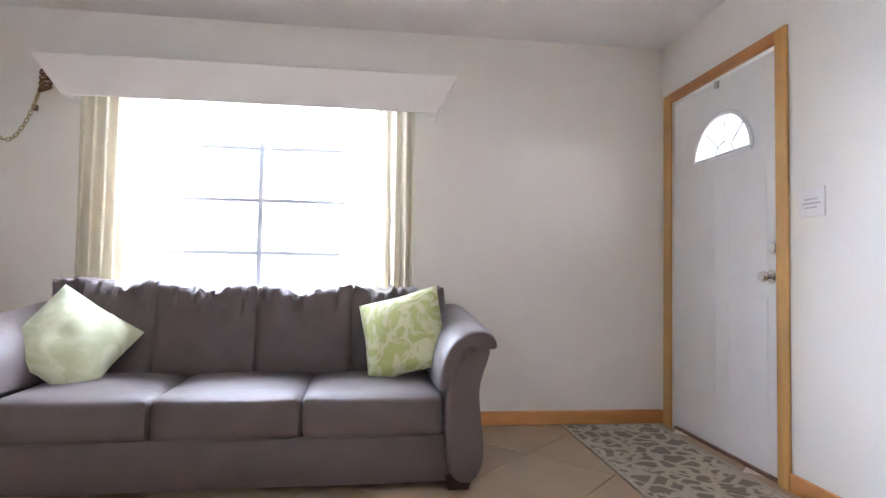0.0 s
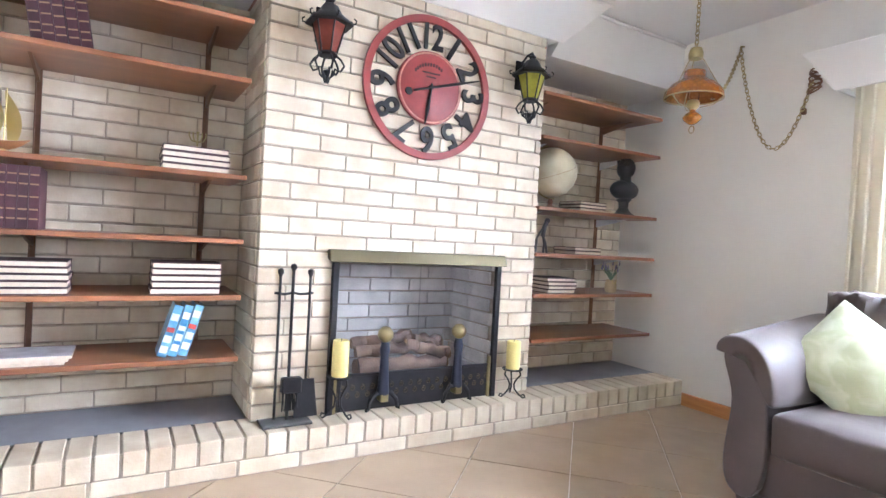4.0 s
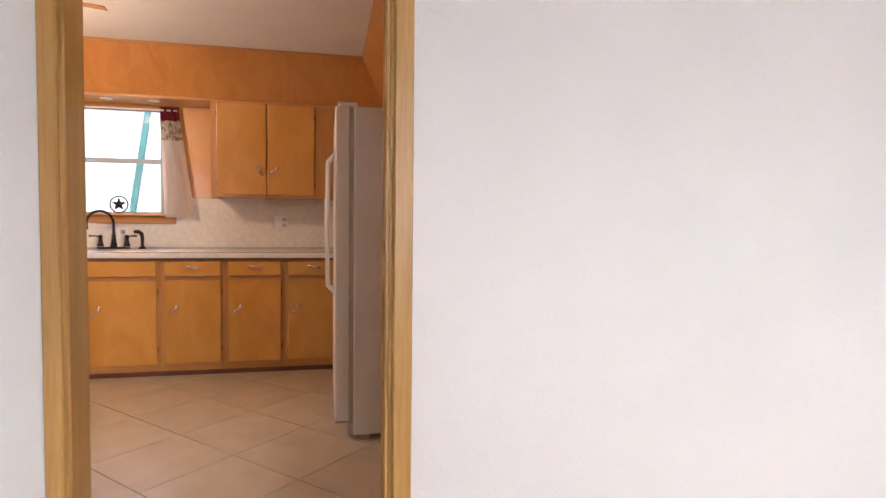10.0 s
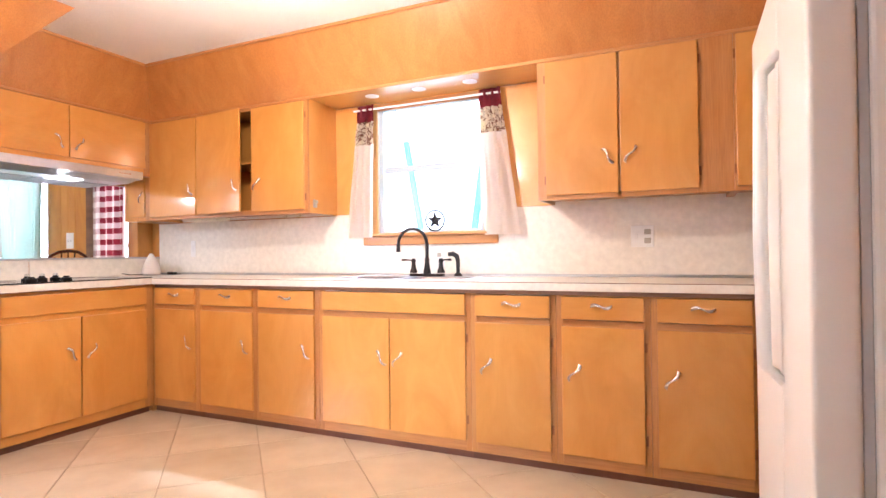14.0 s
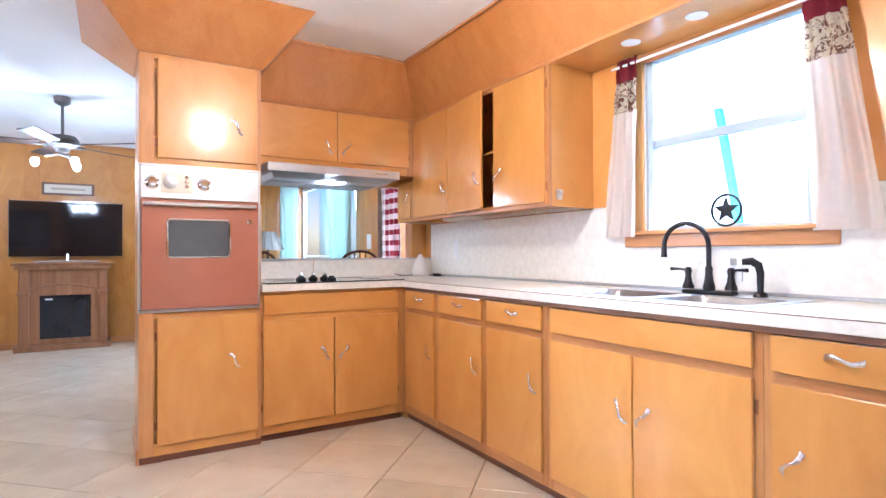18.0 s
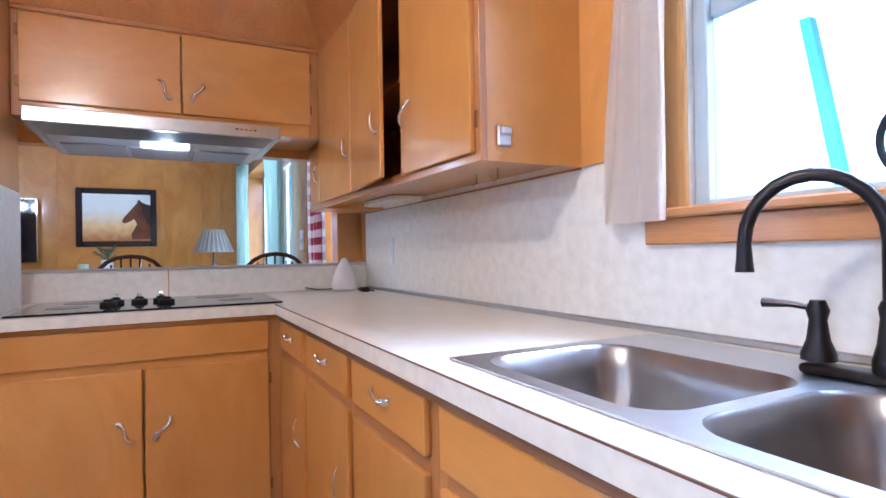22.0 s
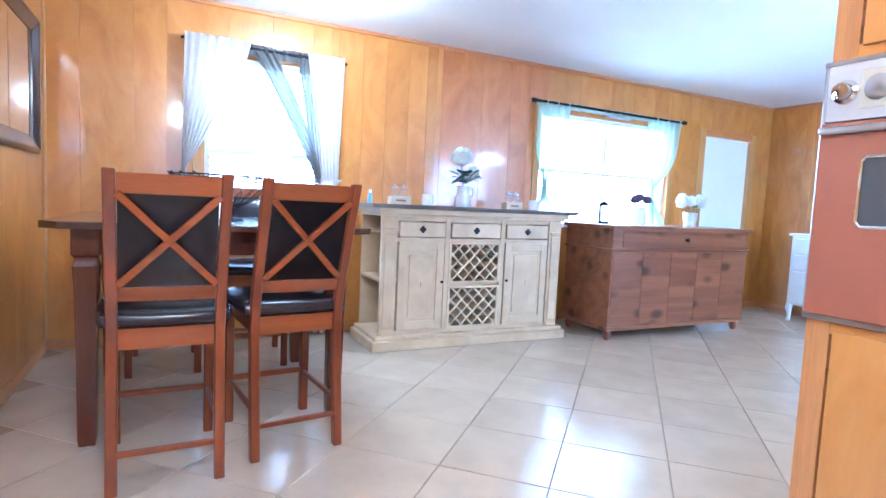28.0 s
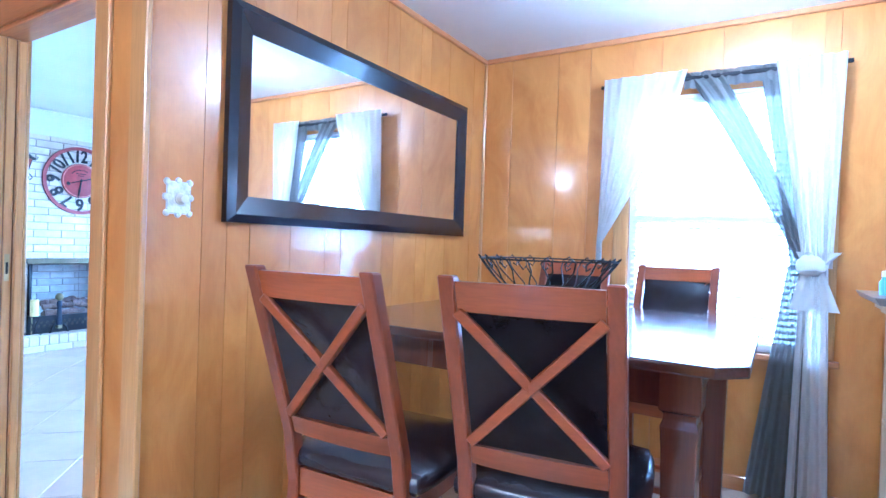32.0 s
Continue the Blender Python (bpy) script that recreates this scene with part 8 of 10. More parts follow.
box("window_unit", (11.0, 11.3, 1.46, 1.50, 2.035, 2.07), SEAL, cn, 0.004)
# white side door of the den
sd = thing("door_den", (12.88, YD + 0.05, 0), "white den side door with a tall narrow arched light", "door", kind="structure")
bm = bmesh.new()
for d in ((12.49, 12.81, 0.01, 1.99), (12.81, 13.27, 0.01, 1.99), (12.81, 12.81, 0.01, 0.75), (12.81, 12.81, 1.62, 1.99)):
    bbox(bm, d[0], d[1], YD + 0.03, YD + 0.07, d[2], d[3])
part("slab", bm, WHITE, sd)
lg = box("light", (12.81, 12.81, YD + 0.045, YD + 0.055, 0.75, 1.62), sheer("frosted_pane", (0.85, 0.87, 0.88), 0.8), sd, 0, "frosted narrow light")
turned("knob", [(0, -0.06), (0.025, -0.055), (0.03, -0.04), (0.012, -0.02), (0.03, 0)], (12.39, YD + 0.03, 0.95), BRASS, sd, axis='y', seg=14)
tdl = "amber wooden casing round the den side door"
strip("trim_den_door", (12.39, 12.49, YD - 0.015, YD + 0.03, 0, 2.08), TRIM, tdl)
strip("trim_den_door", (13.27, 13.37, YD - 0.015, YD + 0.03, 0, 2.08), TRIM, tdl)
strip("trim_den_door", (12.49, 13.27, YD - 0.015, YD + 0.03, 2.0, 2.08), TRIM_X, tdl)

# ---- sideboard ----
sb = thing("sideboard", (9.25, 1.10, 0), "distressed cream sideboard with wine lattice and dark wood top", "sideboard")
SX0, SX1, SY0, SY1 = 8.45, 10.05, 0.90, 1.36
bm = bmesh.new()
hexa(bm, [(8.36, 0.83, 1.045), (10.16, 0.83, 1.045), (10.16, 1.40, 1.045), (8.36, 1.40, 1.045), (8.34, 0.815, 1.075), (10.18, 0.815, 1.075), (10.18, 1.40, 1.075), (8.34, 1.40, 1.075)])
part("top", bevel(bm, 0.006, 2), GREYTOP, sb, "dark weathered wooden top")
boxes("cornice", [(8.41, 10.10, 0.862, 1.38, 1.005, 1.045), (8.43, 10.075, 0.880, 1.37, 0.985, 1.005)], ANTIQUE, sb, 0.004)
boxes("plinth", [(8.386, 10.113, 0.845, 1.39, 0.0, 0.075), (8.41, 10.09, 0.865, 1.38, 0.075, 0.105)], ANTIQUE, sb, 0.006)
for q_ in ((SX0, SX0 + 0.12, SY0, SY0 + 0.03, 0.105, 0.985), (SX1 - 0.12, SX1, SY0, SY0 + 0.03, 0.105, 0.985), (SX0 + 0.12, SX1 - 0.12, SY0 + 0.01, SY0 + 0.03, 0.955, 0.985), (SX0 + 0.12, SX1 - 0.12, SY0 + 0.01, SY0 + 0.03, 0.80, 0.83), (SX0 + 0.12, SX1 - 0.12, SY0 + 0.01, SY0 + 0.03, 0.105, 0.135), (8.965, 9.0, SY0 + 0.005, SY1, 0.105, 0.985), (9.46, 9.495, SY0 + 0.005, SY1, 0.105, 0.985), (SX1 - 0.02, SX1, SY0 + 0.03, SY1, 0.105, 0.985), (SX0, SX1, SY1, SY1 + 0.015, 0.105, 0.985), (9.0, 9.46, SY0 + 0.02, SY1, 0.46, 0.485), (SX0 + 0.16, SX0 + 0.18, SY0 + 0.03, SY1, 0.105, 0.985)):
    box("carcass_board", q_, ANTIQUE, sb, 0.001)
for xa in (SX0 + 0.02, SX1 - 0.10):
    box("pilaster_panel", (xa, xa + 0.08, SY0 - 0.008, SY0, 0.16, 0.86), ANTIQUE, sb, 0.006)
    box("pilaster_cap", (xa - 0.012, xa + 0.092, SY0 - 0.014, SY0, 0.87, 0.90), ANTIQUE, sb, 0.005)
    box("pilaster_foot", (xa - 0.012, xa + 0.092, SY0 - 0.014, SY0, 0.108, 0.15), ANTIQUE, sb, 0.005)
for z in (0.50, 0.86):
    box("side_shelf", (SX0, SX0 + 0.16, SY0 + 0.03, SY1, z, z + 0.02), ANTIQUE, sb, 0.002)
for xa, xb in ((8.585, 8.955), (9.01, 9.45), (9.505, 9.915)):
    d = box("drawer_front", (xa, xb, SY0 - 0.006, SY0 + 0.012, 0.838, 0.95), ANTIQUE, sb, 0.005)
    xc = (xa + xb) / 2
    bm = bmesh.new()
    for dx, dz in ((0.014, 0), (-0.014, 0), (0, 0.014), (0, -0.014), (0, 0)):
        lathe(bm, [(0.0, -0.010), (0.010, -0.008), (0.013, 0.0)], (xc + dx, SY0 - 0.006, 0.895 + dz), 10, 'y')
    part("quatrefoil_pull", bm, BLACKM, d, "black quatrefoil drawer pull", True)
for xa, xb, kx in ((8.585, 8.955, 8.94), (9.505, 9.915, 9.52)):
    dr_ = box("door", (xa + 0.06, xb - 0.06, SY0 + 0.006, SY0 + 0.014, 0.205, 0.735), ANTIQUE, sb, 0.001)
    for q_ in ((xa, xa + 0.06), (xb - 0.06, xb)):
        box("door_stile", (q_[0], q_[1], SY0 - 0.004, SY0 + 0.014, 0.14, 0.80), ANTIQUE, dr_, 0.002)
    for q_ in ((0.14, 0.205), (0.735, 0.80)):
        box("door_rail", (xa + 0.06, xb - 0.06, SY0 - 0.004, SY0 + 0.014, q_[0], q_[1]), ANTIQUE, dr_, 0.002)
    box("door_field", (xa + 0.085, xb - 0.085, SY0 - 0.001, SY0 + 0.007, 0.235, 0.705), ANTIQUE, sb, 0.006)
    turned("door_knob", [(0, -0.024), (0.011, -0.02), (0.012, -0.01), (0.006, 0)], (kx, SY0 - 0.004, 0.50), BLACKM, sb, "small black knob", 12, 'y')
    box("wear_mark", ((xa + xb) / 2 - 0.002, (xa + xb) / 2 + 0.002, SY0 - 0.0016, SY0 - 0.0008, 0.46, 0.50), GREYTOP, sb, 0)
for za, zb in ((0.135, 0.46), (0.485, 0.80)):
    w_, h_ = 0.46, zb - za
    boxes("rack_frame", [(9.0, 9.02, SY0 - 0.002, SY0 + 0.016, za, zb), (9.44, 9.46, SY0 - 0.002, SY0 + 0.016, za, zb), (9.02, 9.44, SY0 - 0.002, SY0 + 0.016, za, za + 0.016), (9.02, 9.44, SY0 - 0.002, SY0 + 0.016, zb - 0.016, zb)], ANTIQUE, sb, 0.002)
    for s in (1, -1):
        for k in range(-3, 8):
            c0 = 9.02 + 0.098 * k if s > 0 else 9.44 - 0.098 * k
            xa, za2, xb, zb2 = c0, za + 0.01, c0 + s * (h_ - 0.02), zb - 0.01
            lo, hi = 9.015, 9.445
            def cut(x):
                return za2 + (x - xa) * s
            pa, pb = (xa, za2), (xb, zb2)
            if s > 0:
                if pb[0] < lo or pa[0] > hi:
                    continue
                if pa[0] < lo:
                    pa = (lo, cut(lo))
                if pb[0] > hi:
                    pb = (hi, cut(hi))
            else:
                if pb[0] > hi or pa[0] < lo:
                    continue
                if pa[0] > hi:
                    pa = (hi, cut(hi))
                if pb[0] < lo:
                    pb = (lo, cut(lo))
            if abs(pa[0] - pb[0]) < 0.03:
                continue
            t = Vector((pb[0] - pa[0], 0, pb[1] - pa[1])).normalized()
            n_ = Vector((-t.z, 0, t.x)) * 0.006
            y0_, y1_ = (SY0 + 0.003, SY0 + 0.30) if s > 0 else (SY0 + 0.0045, SY0 + 0.30)
            A_, B_ = Vector((pa[0], 0, pa[1])), Vector((pb[0], 0, pb[1]))
            bm = bmesh.new()
            hexa(bm, [tuple(A_ - n_ + Vector((0, y0_, 0))), tuple(B_ - n_ + Vector((0, y0_, 0))), tuple(B_ - n_ + Vector((0, y1_, 0))), tuple(A_ - n_ + Vector((0, y1_, 0))), tuple(A_ + n_ + Vector((0, y0_, 0))), tuple(B_ + n_ + Vector((0, y0_, 0))), tuple(B_ + n_ + Vector((0, y1_, 0))), tuple(A_ + n_ + Vector((0, y1_, 0)))])
            part("lattice_board", bm, ANTIQUE, sb)
wb = thing("wine_bottle", (9.36, SY0 + 0.06, 0.66), "dark green wine bottle in the lattice", "bottle")
turned("bottle", [(0.0, 0), (0.013, 0.002), (0.014, 0.08), (0.036, 0.13), (0.036, 0.28), (0.0, 0.29)], (9.365, SY0 - 0.01, 0.695), paint("dark_bottle_glass", (0.012, 0.018, 0.015), 0.08), wb, seg=18, axis='y')


def jar_caddy(x, z=1.075):
    c = thing("jar_caddy", (x, 1.08, z), "small wooden caddy with two clear glass jars", "caddy", "jar caddies")
    PALE = paint("pale_crate_wood", (0.52, 0.42, 0.27), 0.7, var=0.15, scale=12)
    boxes("crate", [(x - 0.08, x + 0.08, 1.035, 1.043, z, z + 0.06), (x - 0.075, x + 0.075, 1.117, 1.125, z, z + 0.055), (x - 0.075, x - 0.067, 1.043, 1.117, z, z + 0.055), (x + 0.067, x + 0.075, 1.043, 1.117, z, z + 0.055), (x - 0.067, x + 0.067, 1.043, 1.117, z, z + 0.008)], PALE, c, 0.001)
    box("label_mark", (x - 0.04, x + 0.04, 1.0342, 1.0352, z + 0.02, z + 0.035), EDGEW, c, 0)
    JG = glass("jar_glass", (0.92, 0.95, 0.97), 0.02)
    for dx in (-0.034, 0.034):
        j = turned("jar", [(0.028, 0.008), (0.030, 0.012), (0.030, 0.10), (0.024, 0.115), (0.024, 0.125), (0.022, 0.125), (0.028, 0.10), (0.028, 0.014), (0.0, 0.012)], (x + dx, 1.08, z), JG, c, "clear glass jar", 20)
        turned("lid", [(0.0, 0.148), (0.006, 0.146), (0.008, 0.134), (0.024, 0.130), (0.026, 0.122), (0.0, 0.122)], (x + dx, 1.08, z), STEEL, j, "metal lid", 16)
    return c


jar_caddy(8.64)
jar_caddy(9.66)
for x in (8.87, 9.87):
    j = thing("candle_jar", (x, 1.06, 1.075), "plain white candle jar on the sideboard", "candle", "candle jars")
    turned("jar", [(0.0, 0), (0.042, 0), (0.044, 0.004), (0.044, 0.082), (0.041, 0.084), (0.041, 0.07), (0.0, 0.068)], (x, 1.06, 1.075), paint("white_candle_jar", (0.80, 0.78, 0.74), 0.35, bump=0.03), j, seg=24)
st_ = thing("sanitizer_bottle", (8.40, 1.05, 1.075), "small clear blue pump bottle", "bottle")
turned("bottle", [(0.0, 0), (0.018, 0), (0.019, 0.05), (0.010, 0.065), (0.010, 0.072), (0.0, 0.072)], (8.40, 1.05, 1.075), paint("blue_gel", (0.25, 0.45, 0.68), 0.1), st_, seg=14)
turned("cap", [(0.011, 0.072), (0.011, 0.095), (0.0, 0.097)], (8.40, 1.05, 1.075), WHITE, st_, seg=12)


def petals(c, r, n, seed, mat_, parent, name="bloom", size=0.022):
    """A round flower head made of many small cupped petals."""
    bm = bmesh.new()
    q = random.Random(seed)
    for k in range(n):
        f = (k + 0.5) / n
        e = math.acos(1 - 1.55 * f)
        a = k * 2.399963
        d = Vector((math.sin(e) * math.cos(a), math.sin(e) * math.sin(a), math.cos(e)))
        u = d.orthogonal().normalized()
        w = d.cross(u)
        p = Vector(c) + d * r * q.uniform(0.82, 1.0)
        s = size * q.uniform(0.8, 1.2)
        vs = [bm.verts.new(p - u * s * 0.3 - d * s * 0.6), bm.verts.new(p - w * s * 0.55), bm.verts.new(p + u * s + d * s * 0.25), bm.verts.new(p + w * s * 0.55)]
        bm.faces.new(vs)
    b2 = bmesh.new()
    bmesh.ops.create_icosphere(b2, subdivisions=2, radius=r * 0.8, matrix=pose(*c))
    join(bm, b2)
    return part(name, bm, mat_, parent, "", False)


PETW = paint("white_petal", (0.82, 0.82, 0.76), 0.7, var=0.05)
LEAF = paint("dark_green_leaf", (0.05, 0.095, 0.05), 0.5, var=0.3, scale=20)


def leaf_set(c, n, spread, seed, parent, up=0.0, size=0.05):
    bm = bmesh.new()
    q = random.Random(seed)
    for k in range(n):
        a, e = q.uniform(0, 6.28), q.uniform(-0.1, 0.7) + up
        d = Vector((math.cos(a) * math.cos(e), math.sin(a) * math.cos(e), math.sin(e)))
        w = d.cross(Vector((0, 0, 1))).normalized()
        p = Vector(c) + d * q.uniform(0.3, 0.5) * spread
        L_ = size * q.uniform(0.8, 1.3)
        P = [p, p + d * L_ * 0.5 + w * L_ * 0.32, p + d * L_ * 1.2 - Vector((0, 0, L_ * 0.25)), p + d * L_ * 0.5 - w * L_ * 0.32]
        m_ = p + d * L_ * 0.55 + Vector((0, 0, L_ * 0.1))
        v0, v1, v2, v3, vm = [bm.verts.new(t) for t in (*P, m_)]
        for f in ((v0, v1, vm), (v1, v2, vm), (v2, v3, vm), (v3, v0, vm)):
            bm.faces.new(f)
        ring_sweep(bm, [Vector(c) - Vector((0, 0, 0.03)), p], 0.002, 4)
    return part("leaves", bm, LEAF, parent)


fv = thing("flower_pitcher", (9.19, 1.08, 1.075), "galvanised metal pitcher of white chrysanthemums", "flowers")
ZINC = paint("galvanised_zinc", (0.62, 0.62, 0.62), 0.45, 0.5, var=0.2, scale=12)
turned("pitcher", [(0.0, 0), (0.058, 0), (0.060, 0.005), (0.056, 0.08), (0.045, 0.13), (0.050, 0.165), (0.046, 0.165), (0.042, 0.13), (0.0, 0.12)], (9.19, 1.08, 1.075), ZINC, fv)
rod("pitcher_handle", [(9.24, 1.08, 1.23), (9.275, 1.08, 1.225), (9.28, 1.08, 1.17), (9.245, 1.08, 1.13)], 0.005, ZINC, fv, seg=6)
petals((9.15, 1.06, 1.465), 0.085, 220, 1, PETW, fv)
petals((9.27, 1.07, 1.345), 0.055, 100, 2, PETW, fv, size=0.016)
leaf_set((9.20, 1.07, 1.29), 34, 0.17, 3, fv, size=0.065)
rod("stem", [(9.19, 1.08, 1.20), (9.17, 1.07, 1.33), (9.15, 1.06, 1.43)], 0.005, LEAF, fv, seg=6)

# ---- pine dresser ----
dz = thing("pine_dresser", (11.25, 0.92, 0), "rustic brown pine chest with one long drawer", "dresser")
DX0, DX1, DY0, DY1 = 10.39, 12.12, 0.64, 1.24
box("top", (DX0 - 0.03, DX1 + 0.03, DY0 - 0.03, DY1 + 0.02, 0.955, 0.985), PINE, dz, 0.006, seg=2)
box("upper_case", (DX0, DX1, DY0, DY1, 0.785, 0.955), PINE, dz, 0.003)
box("waist_moulding", (DX0 - 0.018, DX1 + 0.018, DY0 - 0.018, DY1, 0.765, 0.785), PINE, dz, 0.006, seg=2)
box("lower_case", (DX0 + 0.004, DX1 - 0.004, DY0 + 0.004, DY1, 0.115, 0.765), PINE, dz, 0.003)
box("base_moulding", (DX0 - 0.012, DX1 + 0.012, DY0 - 0.012, DY1, 0.085, 0.115), PINE, dz, 0.005)
box("drawer_front", (DX0 + 0.11, DX1 - 0.11, DY0 - 0.008, DY0 + 0.01, 0.80, 0.935), PINE, dz, 0.006)
for k in range(5):
    xa = DX0 + 0.02 + (DX1 - DX0 - 0.04) * k / 5
    box("front_board", (xa + 0.0006, xa + (DX1 - DX0 - 0.04) / 5 - 0.0006, DY0 - 0.002, DY0 + 0.006, 0.13, 0.755), PINE, dz, 0.003)
turned("drawer_pull", [(0, -0.03), (0.02, -0.025), (0.012, -0.01), (0.014, 0)], ((DX0 + DX1) / 2, DY0 - 0.008, 0.87), BLACKM, dz, axis='y', seg=14)
for x in (DX0 + 0.05, DX1 - 0.05):
    for y in (DY0 + 0.05, DY1 - 0.05):
        turned("bun_foot", [(0.0, 0), (0.022, 0), (0.036, 0.035), (0.036, 0.06), (0.025, 0.085)], (x, y, 0), PINE, dz, seg=14)
fl2 = thing("flower_vase", (11.05, 1.0, 0.985), "white vase of dusky purple flowers", "flowers")
turned("vase", [(0.0, 0), (0.05, 0), (0.052, 0.1), (0.045, 0.17), (0.04, 0.17), (0.0, 0.15)], (11.05, 1.0, 0.985), WHITE, fl2)
for k in range(5):
    petals((11.05 + 0.07 * math.cos(k * 1.25), 1.0 + 0.05 * math.sin(k * 1.25), 1.215 + 0.02 * (k % 2)), 0.045, 50, k, paint("dusky_purple_petal", (0.16, 0.10, 0.15), 0.8, var=0.2), fl2, size=0.02)
leaf_set((11.05, 1.0, 1.17), 8, 0.12, 9, fl2)
fl3 = thing("flower_pail", (11.72, 1.0, 0.985), "grey pail of white hydrangeas", "flowers")
turned("pail", [(0.0, 0), (0.055, 0), (0.07, 0.14), (0.066, 0.14), (0.0, 0.12)], (11.72, 1.0, 0.985), ZINC, fl3)
for k in range(6):
    petals((11.72 + 0.13 * math.cos(k * 1.05), 1.0 + 0.06 * math.sin(k * 1.05), 1.21 + 0.02 * (k % 3)), 0.06, 70, 20 + k, PETW, fl3, size=0.022)
leaf_set((11.72, 1.0, 1.14), 10, 0.2, 12, fl3)
ls = thing("small_lantern", (10.60, 1.0, 0.985), "small black metal lantern on the pine chest", "lantern")
turned("roof", [(0.0, 0.22), (0.01, 0.20), (0.065, 0.165), (0.065, 0.158), (0.0, 0.16)], (10.60, 1.0, 0.985), BLACKM, ls, seg=4)
turned("base", [(0.0, 0), (0.065, 0), (0.065, 0.02), (0.0, 0.022)], (10.60, 1.0, 0.985), BLACKM, ls, seg=4)
for k in range(4):
    a = k * math.pi / 2
    rod("post", [(10.60 + 0.055 * math.cos(a), 1.0 + 0.055 * math.sin(a), 1.0), (10.60 + 0.055 * math.cos(a), 1.0 + 0.055 * math.sin(a), 1.15)], 0.004, BLACKM, ls, seg=6)

# ---- den end wall ----
SHIFT = KITCHEN
SHIFT = EAST
tv = thing("television", (13.88, -0.775, 1.14), "large black flat-screen television on a silver stand", "television")
box("screen", (13.88, 13.90, -1.485, -0.265, 1.162, 1.832), paint("screen_glass", (0.006, 0.006, 0.008), 0.07, bump=0), tv, 0.003)
boxes("bezel", [(13.876, 13.91, -1.493, -1.484, 1.155, 1.84), (13.876, 13.91, -0.266, -0.257, 1.155, 1.84), (13.876, 13.91, -1.484, -0.266, 1.155, 1.163), (13.876, 13.91, -1.484, -0.266, 1.831, 1.84)], CHROME, tv, 0.001)
box("back_shell", (13.90, 13.95, -1.35, -0.40, 1.20, 1.80), BLACKM, tv, 0.01)
rod("stand_foot", [(13.80, -0.52, 1.095), (13.84, -0.875, 1.105), (13.80, -1.22, 1.095)], 0.010, CHROME, tv)
rod("stand_neck", [(13.88, -0.875, 1.10), (13.89, -0.875, 1.19)], 0.02, CHROME, tv)
tv.location += Vector((0, -0.219, -0.087))
tv.scale = (1, 0.914, 0.96)
mt = thing("electric_fireplace", (13.78, -0.765, 0), "carved oak mantel with a dark electric fireplace", "fireplace")
box("plinth", (13.66, 13.995, -1.285, -0.245, 0, 0.075), MANTELW, mt, 0.006)
box("shelf", (13.62, 13.995, -1.305, -0.225, 1.09, 1.125), MANTELW, mt, 0.006)
box("shelf_moulding", (13.65, 13.995, -1.275, -0.255, 1.04, 1.09), MANTELW, mt, 0.012, seg=3)
for ya in (-1.24, -0.40):
    box("pilaster", (13.69, 13.995, ya, ya + 0.11, 0.075, 1.04), MANTELW, mt, 0.005)
    for k in range(4):
        box("flute", (13.684, 13.69, ya + 0.018 + 0.02 * k, ya + 0.03 + 0.02 * k, 0.14, 0.68), MANTELW, mt, 0.003)
    box("capital", (13.67, 13.995, ya - 0.012, ya + 0.122, 0.715, 0.76), MANTELW, mt, 0.006)
    box("upper_block", (13.682, 13.69, ya + 0.015, ya + 0.095, 0.80, 1.0), MANTELW, mt, 0.003)
boxes("surround", [(13.72, 13.995, -1.13, -1.055, 0.075, 1.04), (13.72, 13.995, -0.505, -0.40, 0.075, 1.04), (13.72, 13.995, -1.055, -0.505, 0.705, 1.04), (13.72, 13.995, -1.055, -0.505, 0.075, 0.145)], MANTELW, mt, 0.002)
rod("arch_moulding", [(13.712, -1.12 + 0.72 * k / 12, 0.79 + 0.06 * math.sin(math.pi * k / 12)) for k in range(13)], 0.014, MANTELW, mt)
box("firebox", (13.735, 13.76, -1.055, -0.505, 0.145, 0.705), BLACKGL, mt, 0.002, "dark glass fire insert")
box("badge", (13.733, 13.735, -0.64, -0.56, 0.645, 0.665), WHITE, mt, 0)
mt.location += Vector((0, -0.295, 0))
mt.scale = (1, 0.895, 0.889)
sgn = thing("wall_sign", (13.98, -0.765, 1.99), "long cream framed sign above the television", "sign")
box("frame", (13.972, 13.999, -1.207, -0.637, 1.90, 2.06), EDGEW, sgn, 0.004)
box("panel", (13.968, 13.974, -1.177, -0.667, 1.925, 2.035), paint("cream_sign", (0.66, 0.58, 0.44), 0.6), sgn, 0)
box("text_bar", (13.9665, 13.968, -1.107, -0.737, 1.965, 1.995), paint("brown_text", (0.42, 0.34, 0.24), 0.6), sgn, 0)

sgn.location += Vector((0, -0.173, -0.10))
sgn.scale = (1, 0.92, 0.92)


